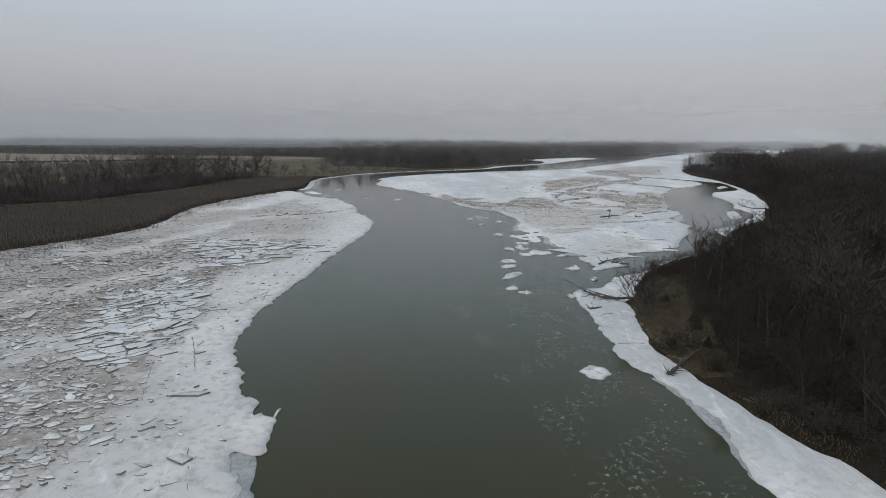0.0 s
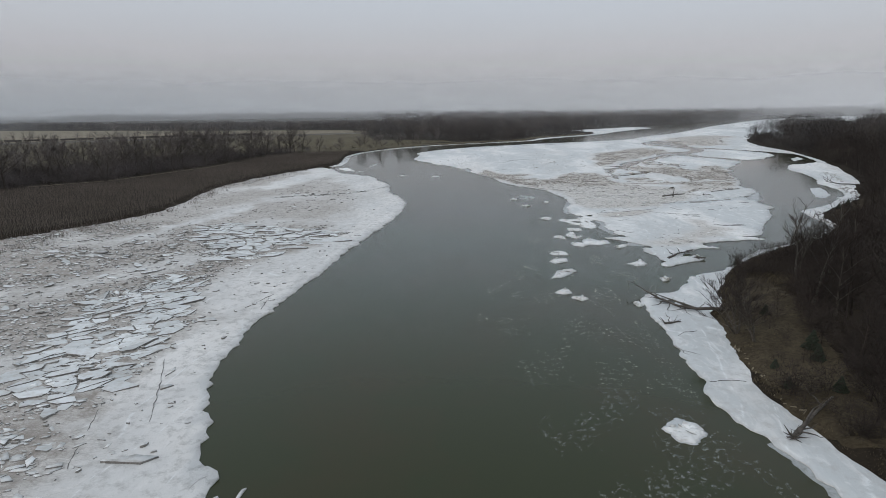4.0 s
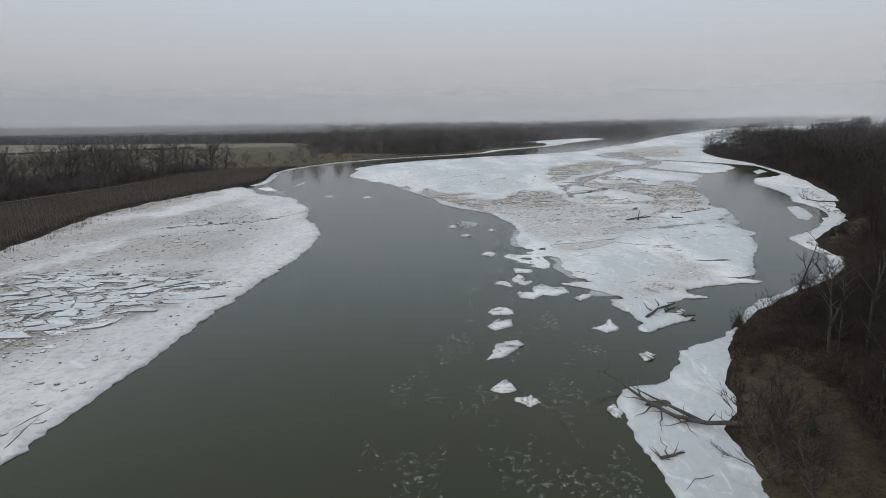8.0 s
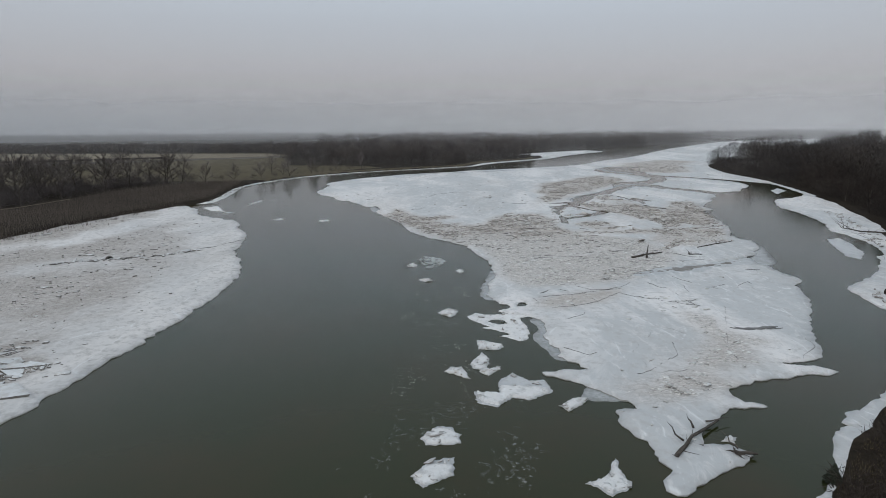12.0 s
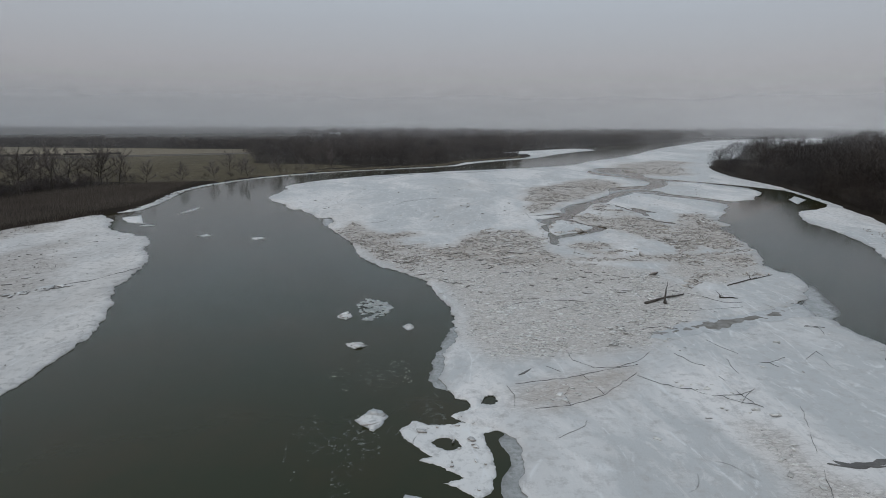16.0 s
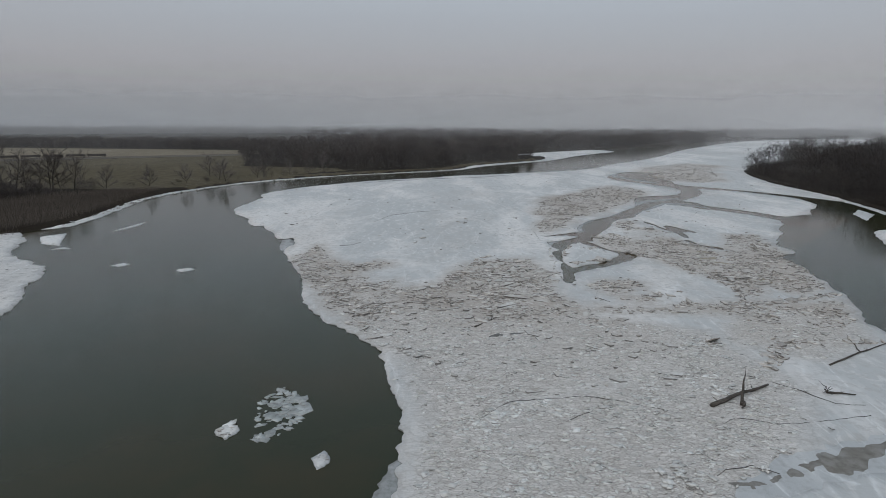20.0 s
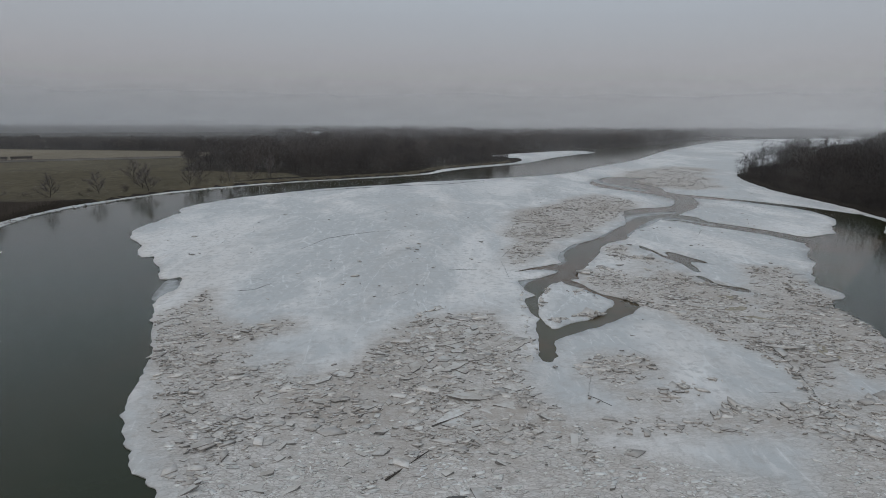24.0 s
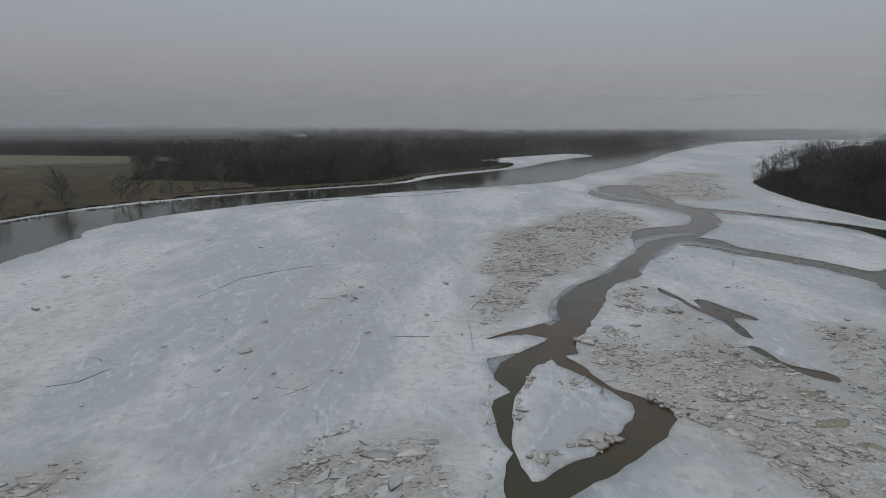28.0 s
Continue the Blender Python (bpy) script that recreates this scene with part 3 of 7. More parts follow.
CHANNEL_EAST = [(115.4, 289.9), (110.4, 280.1), (101.9, 269.6), (94.5, 260.3), (88.2, 254.7), (84.6, 248.9), (78.2, 240.7), (75, 237), (71.5, 230.6), (68.1, 224), (62, 218.8),
    (58.9, 212.7), (54.9, 203.4), (51.9, 196.9), (48.6, 191.2), (47.6, 188.2), (47.4, 186.3), (45.8, 186.1), (45.9, 184.6), (47.2, 182.7), (47.9, 180.2), (49.3, 176.2),
    (51.8, 174.1), (53.3, 172.4), (53.9, 170.8), (53.5, 169.4), (52.2, 167.2), (48.7, 163.7), (45.8, 161.1), (42.7, 158.7), (39.9, 156.7), (37.5, 155.2), (36.5, 153.2),
    (36.3, 150.2), (35.5, 148.1), (34.6, 147), (33.6, 148.3)]
SIDE_LEAD = [(95, 262.5), (100.8, 260.5), (101.5, 252), (108.7, 242.5), (113.5, 234.6), (117, 228.5), (124, 231), (119, 223), (111.5, 220.5), (110.2, 225), (107.2, 232.1),
    (103.3, 237.6), (96.8, 244.2), (92.9, 251.5), (88.4, 253.8)]
ISLET = [(43.7, 184.3), (44.1, 182.7), (45.6, 181.4), (47.6, 177.4), (49.6, 173.9), (50.2, 172.4), (49, 169.4), (46.2, 166), (43.3, 163.1), (40.5, 161.6), (38.3, 159.6),
    (37.4, 159.3), (37.1, 160.6), (36.9, 162.2), (36.6, 164.5), (36.7, 167.3), (37.3, 171.9), (38.6, 175.8), (40.8, 181.5), (42.8, 183.4)]
SIDE_CHANNEL = [(69.3, 216.9), (70.5, 213.4), (70.9, 208.5), (71.6, 204.9), (72.6, 209.1), (74.6, 209.4), (76.2, 204.9), (78.1, 200.7), (77.3, 198.9), (74.7, 200.2),
    (73.9, 196.9), (73.4, 191.6), (71.8, 192.5), (72.3, 196.9), (71.7, 200.2), (70.8, 202.9), (69.7, 209.1), (68.6, 213.7)]
SLIT = [(70.9, 188.7), (72.2, 188.3), (72.3, 185.3), (72.9, 182.6), (75.8, 180.6), (76.5, 178.9), (75.4, 177.5), (73.5, 179.2), (72.2, 181.9), (71.1, 185.6)]
SHORE_NEAR = [(30, -150), (20, -110), (15.4, -84), (14.3, -71.5), (13.9, -68.6), (14.4, -65.9), (14.8, -62.8), (15.4, -59.4), (15, -54.9), (14.1, -51), (13.2, -47.8), (12.4, -45.7), (11.4, -43.9), (9.9, -39.3), (9.7, -35.6), (10.5, -34.2), (9.8, -30), (10, -23.5), (10.1, -17.7),
              (9.6, -12.3), (9.7, -8), (10, -5), (12.1, -2.6), (15.7, -1.6), (18.4, 1.6), (20, 4), (20.9, 7), (26, 10.5), (28.6, 12), (33, 17), (39, 25.2),
              (44, 27), (33, 9), (27, -10), (24, -30), (26, -52), (30, -72), (42, -110), (48, -150)]
SHORE_FAR = [(40, 26), (48, 32.5), (58.4, 40.8), (63.6, 46.4), (67.4, 52), (70, 58.2), (70.2, 64), (71.4, 70), (72.4, 75.4), (76.9, 79.2), (84.6, 86.4), (90.4, 92.6), (95.6, 100.4),
             (100.8, 107), (105, 117.9), (106, 126), (106.2, 134), (111.6, 146.4), (114.6, 157.4), (117.1, 169.7), (118.2, 183.7), (127.2, 202.6), (137, 209.1), (148, 220), (152, 232),
             (156.6, 250.4), (160.5, 270), (172, 270), (168, 240), (160, 205), (148, 170), (138, 150), (124, 125), (113, 102), (98, 84), (86, 72), (82, 58), (78, 48), (66, 35), (50, 27)]
SHORE_LEFT = [(-94.5, 196), (-94.5, 214.5), (-101.5, 257), (-96.5, 284), (-81, 318), (-50.5, 351.5), (9.5, 394.5), (31, 430), (62, 466), (84, 494),
              (110, 545), (140, 592), (166, 631), (150, 660), (100, 615), (66, 575), (60, 540), (50, 500), (20, 450), (0, 408), (-60, 362), (-92, 327),
              (-110, 285), (-114, 255), (-106, 214), (-106, 196)]


def land_distance(x, y):
    """Metres from the waterline: above zero on land, below zero over the river."""
    d = distance(x, y, RIVER)
    return np.where(inside(x, y, RIVER), -d, d)


def axis(lo, hi, fine, far):
    a = list(np.arange(lo, hi + fine, fine))
    s, v = fine, a[-1]
    while v < far[1]:
        s *= 1.13
        v += s
        a.append(v)
    s, v = fine, lo
    while v > far[0]:
        s *= 1.13
        v -= s
        a.insert(0, v)
    return np.array(a)


def rise(d):
    """The bank's profile: bed, a short cut bank, then nearly level land."""
    return np.where(d < 0, np.maximum(-2.2, d * 0.30), np.minimum(d * 0.42, 1.0) + np.clip(d - 2.4, 0, 40) * 0.012)


def ground_height(x, y):
    x, y = np.asarray(x, float), np.asarray(y, float)
    return rise(land_distance(x, y)) + np.where(inside(x, y, RIVER), 0, 0.16 * fbm(x, y, 17, 2, 3))


# dead-grass pasture between the railway and the river
PASTURE = [(-62, 362), (-48, 372), (-60, 388), (-118, 396), (-150, 502), (-250, 443), (-700, 180), (-700, 60), (-270, 60), (-236, 190), (-200, 246), (-152, 274), (-118, 276), (-103, 288), (-88, 324)]


def build_ground():
    xs, ys = axis(-150, 175, 3.2, (-3200, 3200)), axis(-130, 420, 3.2, (-900, 4200))
    gx, gy = np.meshgrid(xs, ys)
    x, y = gx.ravel(), gy.ravel()
    z = ground_height(x, y)
    w, h = len(xs), len(ys)
    i = (np.arange(h - 1)[:, None] * w + np.arange(w - 1)[None, :]).ravel()
    tris = np.concatenate([np.stack([i, i + 1, i + w + 1], 1), np.stack([i, i + w + 1, i + w], 1)])
    c = np.column_stack([x, y])[tris].mean(1)
    near = (c[:, 1] < 700) & (np.abs(c[:, 0]) < 800)
    d = np.full(len(c), 99.0)
    d[near] = land_distance(c[near, 0], c[near, 1])
    turf = inside(c[:, 0], c[:, 1], PASTURE) | ((d > 1.2) & (d < 7) & (c[:, 1] > 285) & (c[:, 0] < 70))
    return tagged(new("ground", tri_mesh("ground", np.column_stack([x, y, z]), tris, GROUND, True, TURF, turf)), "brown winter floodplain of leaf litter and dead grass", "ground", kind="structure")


build_ground()
water = new("water", raw("water", [(-700, -700, 0), (1900, -700, 0), (1900, 1900, 0), (-700, 1900, 0)], [(0, 1, 2, 3)], WATER))
tagged(water, "dark green-grey open river water with faint ripples", "river", kind="structure")

# ---- river ice ----
# broken fields of slabs on the middle ice
FIELD_A = [(-22.4, 164.2), (-19.8, 169.9), (-20, 177.7), (-18, 176.9), (-14, 164.3), (-9.7, 161.3), (-6.4, 158.4), (-2.6, 162.3), (0.4, 161.9), (1, 157.6), (-4.1, 154.2),
    (-2.9, 148.9), (-2.4, 145), (0.3, 145.6), (1.5, 147.6), (2.9, 146.9), (4.2, 142.6), (6.9, 143.2), (10, 145), (11.7, 149), (13.4, 155.1), (15.7, 160.4),
    (21.5, 164.5), (28.7, 166.7), (31.5, 156.8), (31.7, 147.6), (31.2, 140.5), (36, 128), (49, 122), (48, 106), (33, 105), (20, 99), (13, 86), (11, 95), (7.5, 110),
    (-6.9, 130), (-9.9, 138), (-14.9, 148.9)]
FIELD_B = [(35.6, 194.6), (40.4, 200.7), (43.6, 204.9), (47.3, 216.2), (49.7, 223.9), (54.5, 226.1), (62.4, 235.4), (71.5, 249.4), (78.5, 263.2), (89.5, 279.9),
    (94, 295), (90.5, 306.5), (84.7, 312.8), (70.5, 300.3), (57.9, 279.6), (45.8, 270.8), (42.3, 249.3), (36.9, 228.2), (40.6, 219.9), (36.9, 212.7), (35.8, 203.4)]
    
FIELD_C = [(49.7, 191.2), (51.6, 191.2), (57, 191.2), (60.8, 187.2), (65.7, 193.4), (70, 192.3), (69.9, 186.2), (72.4, 183.5), (72.9, 174.3), (72, 170), (76, 163),
    (74.6, 151), (70, 147), (62, 134), (63.6, 148), (60, 156), (57.2, 163.2), (54.6, 169.4), (50.4, 175.7), (48.6, 183.5)]
FIELD_D = [(15.3, 63.6), (15.5, 67.6), (17.3, 69.2), (21.6, 71), (26.8, 72.9), (30.8, 74.2), (30.7, 72.9), (25.1, 66.6), (20.8, 64.1), (17, 63.4)]
FIELD_E = [(37.4, 60.4), (40.2, 58.6), (39.6, 53.4), (41, 50.4), (44, 48.6), (40.4, 46), (39, 41), (28, 38), (20, 33), (23, 30), (33, 34), (30.4, 41), (34.6, 46.4), (37, 50.6), (36.8, 55)]
FIELD_F = [(72, 141), (80, 145.5), (86.6, 165), (89.4, 180), (91, 196), (84, 196), (78, 182), (72, 168), (69, 150)]
FIELD_G = [(11, 95), (10.5, 84), (14, 76), (34, 80), (46, 93), (53, 104), (49, 122), (33, 105), (20, 99)]
FIELD_H = [(70, 120), (60, 112), (50, 118), (60, 135), (78, 138)]
FIELD_I = [(37.2, 145.4), (41.6, 149.5), (48.2, 148.6), (47.1, 144.1), (43.2, 140.3), (46.8, 138.6), (47.2, 135.8), (42.8, 136.0), (39.0, 140.3)]
FIELD_J = [(35.4, 133.2), (41.8, 133.2), (49.5, 133.6), (55.2, 136.0), (64.9, 138.1), (58.6, 129.8), (34.6, 129.8)]
FIELD_K = [(64.7, 203.4), (67.7, 204), (69.2, 199.4), (66.1, 194), (62.5, 191.6), (62.6, 195.7)]
FIELD_L = [(59.4, 212.7), (62.5, 216.2), (65.9, 214.4), (63.1, 207.8), (62, 200.7), (59.4, 200.7), (58.4, 204.9)]
FIELD_M = [(104, 350), (130, 420), (175, 470), (190, 450), (165, 400), (150, 345), (132, 330), (124, 340)]
RUBBLE = [FIELD_K, FIELD_L, FIELD_M, FIELD_A, FIELD_B, FIELD_C, FIELD_D, FIELD_E, FIELD_F, FIELD_G, FIELD_H, FIELD_I, FIELD_J]


def rubble_amount(x, y):
    r = np.zeros(len(x))
    for poly in RUBBLE:
        d = distance(x, y, poly)
        r = np.maximum(r, np.where(inside(x, y, poly), np.clip(0.45 + d / 4, 0, 1), np.clip(0.45 - d / 5, 0, 1)))
    return r


def ridges(x, y, seed):
    """Narrow pressure ridges that wander through the ice."""
    return np.exp(-(fbm(x, y, 34, seed, 3) / 0.05) ** 2) * np.clip(fbm(x, y, 60, seed + 5, 2) * 2 + 0.3, 0, 1)


def mid_silt(x, y):
    """Mud on the broken fields: heavy in some, thin on the pale field by the snag."""
    return rubble_amount(x, y) * np.clip(0.68 + 0.8 * fbm(x, y, 26, 18, 3), 0.2, 1.0) * np.where(y < 132, np.clip(0.08 + (y - 112) / 26, 0.06, 1), 1) + np.where(inside(x, y, FIELD_D), 0.5, 0) + np.where(inside(x, y, FIELD_E), 0.15, 0)


PLATED = [[(-66.7, -44), (-72.6, -29.8), (-77.5, -13.6), (-72.9, -8), (-72.9, 3.4), (-66, 0.9), (-58.5, -18), (-54.1, -34.6), (-53.5, -46)],
          [(-91.2, 41), (-84, 50), (-73, 45.5), (-56.5, 42), (-49.5, 39.5), (-51.5, 30), (-58.8, 16), (-68, 10.5), (-77.5, 24)]]
DRIFTS = [[(-104, 116), (-102.4, 141), (-96, 176), (-86.5, 167), (-88, 148.8), (-91.6, 118.7), (-96.8, 110.8)], [(-98, 47.4), (-93.8, 61.5), (-90.2, 79.6), (-85.2, 73.5), (-88, 56.7), (-94.4, 42.4), (-101, 20), (-104, 22)]]


def left_amount(x, y):
    """How thickly the shore ice is covered with jammed slabs."""
    edge = distance(x, y, np.asarray(LEFT_EDGE, float), False)
    a = np.clip((edge - 10 - 5 * fbm(x, y, 30, 12, 2)) / 8, 0.05, 1) * np.clip(0.9 + 1.2 * fbm(x, 0.4 * y, 20, 13, 3), 0.22, 1)
    for poly in PLATED:
        a = np.maximum(a, np.where(inside(x, y, poly), 0.85, 0))
    for poly in DRIFTS:
        a = np.where(inside(x, y, poly), 0.02, a)
    return a * np.where(y > 60, np.clip(0.5 + edge / 80, 0, 1), 1)


def mid_relief(x, y):
    return 0.05 * fbm(x, y, 8, 3) + 0.07 * rubble_amount(x, y) * fbm(x, y, 2.6, 4, 2) + 0.30 * ridges(x, y, 6) + 0.2 * np.exp(-((x - 54) ** 2 + (y - 146) ** 2) / 60) * fbm(x, y, 5, 14, 3)


def left_relief(x, y):
    return 0.07 * fbm(x, y, 6, 8) + 0.06 * fbm(x, y, 2.2, 9, 2) + 0.25 * ridges(x, y, 11)


def flat_relief(x, y):
    return 0.03 * fbm(x, y, 4, 5)


MID = shoreline(MID_WEST + MID_SOUTH + MID_EAST + MID_NORTH, 0.5, 21)
CH = shoreline(CHANNEL + CHANNEL_EAST, 0.32, 22)
CH4 = shoreline(SIDE_LEAD, 0.25, 38)
CH2 = shoreline(SIDE_CHANNEL, 0.25, 23)
CH3 = shoreline(SLIT, 0.2, 29)
LEFT = shoreline(LEFT_EDGE + LEFT_BACK, 0.55, 24)
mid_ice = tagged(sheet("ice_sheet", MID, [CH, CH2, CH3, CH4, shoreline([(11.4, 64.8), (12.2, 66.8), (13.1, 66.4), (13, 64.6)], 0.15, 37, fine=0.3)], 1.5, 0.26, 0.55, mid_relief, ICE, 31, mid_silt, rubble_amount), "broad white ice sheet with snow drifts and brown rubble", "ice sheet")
# Silt mask here also darkens ice between jammed slabs, shade put into colour.
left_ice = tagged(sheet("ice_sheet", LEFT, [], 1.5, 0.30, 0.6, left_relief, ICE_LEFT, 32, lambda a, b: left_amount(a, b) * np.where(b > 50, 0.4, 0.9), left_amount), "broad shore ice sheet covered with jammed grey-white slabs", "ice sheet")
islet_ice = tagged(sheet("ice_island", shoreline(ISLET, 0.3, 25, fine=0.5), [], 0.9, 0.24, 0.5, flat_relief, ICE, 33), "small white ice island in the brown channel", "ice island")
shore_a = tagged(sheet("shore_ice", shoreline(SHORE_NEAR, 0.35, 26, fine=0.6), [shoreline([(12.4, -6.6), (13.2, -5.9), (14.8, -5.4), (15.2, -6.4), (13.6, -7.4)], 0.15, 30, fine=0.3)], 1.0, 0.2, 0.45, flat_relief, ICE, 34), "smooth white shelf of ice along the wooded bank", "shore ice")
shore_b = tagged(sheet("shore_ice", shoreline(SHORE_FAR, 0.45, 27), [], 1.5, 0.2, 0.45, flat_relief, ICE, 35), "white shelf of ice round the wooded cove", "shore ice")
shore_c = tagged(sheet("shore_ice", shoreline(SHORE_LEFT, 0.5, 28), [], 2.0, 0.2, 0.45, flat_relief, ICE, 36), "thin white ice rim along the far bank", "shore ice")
silty = new("shallow_water", raw("shallow_water", [(x, y, 0.004) for x, y in ((30, 143), (60, 143), (135, 225), (135, 395), (90, 395), (30, 200))], [tuple(range(6))], SILTY))
tagged(silty, "shallow brown silty water in the ice channel", "channel water", kind="structure")


def slab_field(name, x, y, z, size, tilt, seed, material, thick=(0.06, 0.18), edge=EDGE, grain=None, k=5, shingle=False):
    """Many tilted broken ice plates with real thickness, in one mesh."""
    rs = np.random.RandomState(seed)
    n = len(x)
    ang = (np.arange(k) * 2 * math.pi / k)[None, :] + rs.uniform(-0.35, 0.35, (n, k)) + rs.uniform(0, 6.28, (n, 1))
    rad = size[:, None] * rs.uniform(0.55, 1.0, (n, k))
    el, dr = rs.uniform(0.28, 0.9, (n, 1)) if grain is None else rs.uniform(0.22, 0.75, (n, 1)), rs.uniform(0, 6.28, (n, 1)) if grain is None else rs.normal(grain, 0.7, (n, 1))
    u, w = rad * np.cos(ang), rad * np.sin(ang) * el
    px, py = u * np.cos(dr) - w * np.sin(dr), u * np.sin(dr) + w * np.cos(dr)
    ta, tm = rs.normal(-1.57, 0.8, (n, 1)) if shingle else rs.uniform(0, 6.28, (n, 1)), np.tan(tilt[:, None])
    rise_ = (px * np.cos(ta) + py * np.sin(ta)) * tm
    th = rs.uniform(*thick, (n, 1))
    top = np.stack([x[:, None] + px, y[:, None] + py, z[:, None] + th + rise_], 2)
    low = top.copy()
    low[:, :, 2] -= th + 0.05
    v = np.concatenate([top, low], 1)
    tris = [(0, i, i + 1) for i in range(1, k - 1)]
    for i in range(k):
        j = (i + 1) % k
        tris += [(j, i, k + i), (j, k + i, k + j)]
    t = (np.arange(n) * 2 * k)[:, None, None] + np.array(tris)[None]
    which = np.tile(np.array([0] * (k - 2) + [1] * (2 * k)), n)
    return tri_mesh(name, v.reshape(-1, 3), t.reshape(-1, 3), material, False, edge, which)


def scatter(poly, spacing, seed, grow=0.03):
    """Uneven spots inside a polygon, thinned with the distance from the line of flight."""
    p = np.asarray(poly, float)
    lo, hi = p.min(0), p.max(0)
    rs = np.random.RandomState(seed)
    n = int((hi[0] - lo[0]) * (hi[1] - lo[1]) / spacing ** 2)
    x, y = rs.uniform(lo[0], hi[0], n), rs.uniform(lo[1], hi[1], n)
    k = inside(x, y, p)
    x, y = x[k], y[k]
    k = rs.rand(len(x)) < 1 / (1 + (grow * away(x, y)) ** 2)
    return x[k], y[k], rs


def left_rubble():
    x, y, rs = scatter(LEFT, 0.64, 41, 0.006)
    k = (rs.rand(len(x)) < left_amount(x, y) * np.where(y > 48, 0.14, 0.85)) & (distance(x, y, LEFT) > 1.6)
    x, y = x[k], y[k]
    big = np.clip(0.28 + 0.5 * fbm(x, y, 18, 17, 2) + np.clip((-42 - y) / 40, 0, 0.45), 0, 1)
    size = 0.15 + rs.gamma(1.4, 0.15 + 0.55 * big ** 2, len(x))
    size = np.where(y > 48, 0.75 * size, size)
    tilt = np.abs(rs.normal(0, 0.19, len(x)))
    tilt = np.where(size > 0.8, tilt * 0.35, tilt)
    return x, y, np.full(len(x), 0.25) + left_relief(x, y), size, tilt


lx, ly, lz, ls, lt = left_rubble()
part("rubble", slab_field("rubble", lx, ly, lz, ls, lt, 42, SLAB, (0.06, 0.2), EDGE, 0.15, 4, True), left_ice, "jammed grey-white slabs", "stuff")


def mid_rubble():
    xs, ys = [], []
    for i, poly in enumerate(RUBBLE):
        x, y, rs = scatter(poly, 0.29 if poly is FIELD_G else 0.36, 50 + i, 0.009)
        k = rs.rand(len(x)) < rubble_amount(x, y) * np.clip(0.72 + 0.95 * fbm(x, y, 13, 15, 3), 0.06, 1) * (0.15 if poly is FIELD_D else 0.62)
        xs.append(x[k]), ys.append(y[k])
    x, y, rs = scatter(MID, 0.75, 58, 0.009)
    k = rs.rand(len(x)) < 0.2 * ridges(x, y, 6) + 0.0005
    xs.append(x[k]), ys.append(y[k])
    x, y = np.concatenate(xs), np.concatenate(ys)
    k = inside(x, y, MID) & ~inside(x, y, CH) & ~inside(x, y, CH2) & ~inside(x, y, CH3)
    k &= (distance(x, y, CH) > 0.8) & ~inside(x, y, CH4)
    x, y = x[k], y[k]
    rs = np.random.RandomState(60)
    size = 0.16 + rs.gamma(1.5, 0.19, len(x)) * np.where(rs.rand(len(x)) < 0.06, 2.8, 1.0)
    tilt = np.abs(rs.normal(0, 0.18, len(x)))
    return x, y, 0.24 + mid_relief(x, y), size, np.where(size > 0.9, tilt * 0.3, tilt)


mx, my, mz, ms, mt = mid_rubble()
muddy = (my + 6 * fbm(mx, my, 18, 19, 2) > 128)
part("rubble", slab_field("rubble", *(a[muddy] for a in (mx, my, mz, ms, mt)), 61, SLAB_DIRTY, (0.04, 0.13), EDGE_PALE, 0.2, 4, True), mid_ice, "silt-stained broken slabs", "stuff")
part("rubble", slab_field("rubble", *(a[~muddy] for a in (mx, my, mz, 0.08 + 0.7 * np.minimum(ms, 1.1), 0.7 * mt)), 62, SLAB_PALE, (0.015, 0.05), EDGE_SNOW, 0.2, 4, True), mid_ice, "pale crushed slabs", "stuff")

# ---- bare winter trees ----


def tube(vs, fs, pts, radii, sides):
    base = len(vs)
    a = Vector((0, 0, 1)) if abs((pts[-1] - pts[0]).normalized().z) < 0.9 else Vector((1, 0, 0))
    d = (pts[-1] - pts[0]).normalized()
    u = d.cross(a).normalized()
    w = d.cross(u)
    closed_tip = radii[-1] < 0.004
    rings = len(pts) - 1 if closed_tip else len(pts)
    for i in range(rings):
        for k in range(sides):
            an = 2 * math.pi * k / sides
            vs.append(pts[i] + (u * math.cos(an) + w * math.sin(an)) * radii[i])
    for i in range(rings - 1):
        for k in range(sides):
            p, q = base + i * sides + k, base + i * sides + (k + 1) % sides
            fs.append((p, q, q + sides))
            fs.append((p, q + sides, p + sides))
    if closed_tip:
        vs.append(pts[-1])
        tip, o = len(vs) - 1, base + (rings - 1) * sides
        for k in range(sides):
            fs.append((o + k, o + (k + 1) % sides, tip))


def limb(rng, start_at, way, length, n, wander, lift):
    pts, p, d = [start_at], start_at.copy(), way.normalized()
    for _ in range(n):
        d = (d + Vector((rng.uniform(-1, 1), rng.uniform(-1, 1), rng.uniform(-0.6, 0.6) + lift)) * wander).normalized()
        p = p + d * (length / n)
        pts.append(p)
    return pts


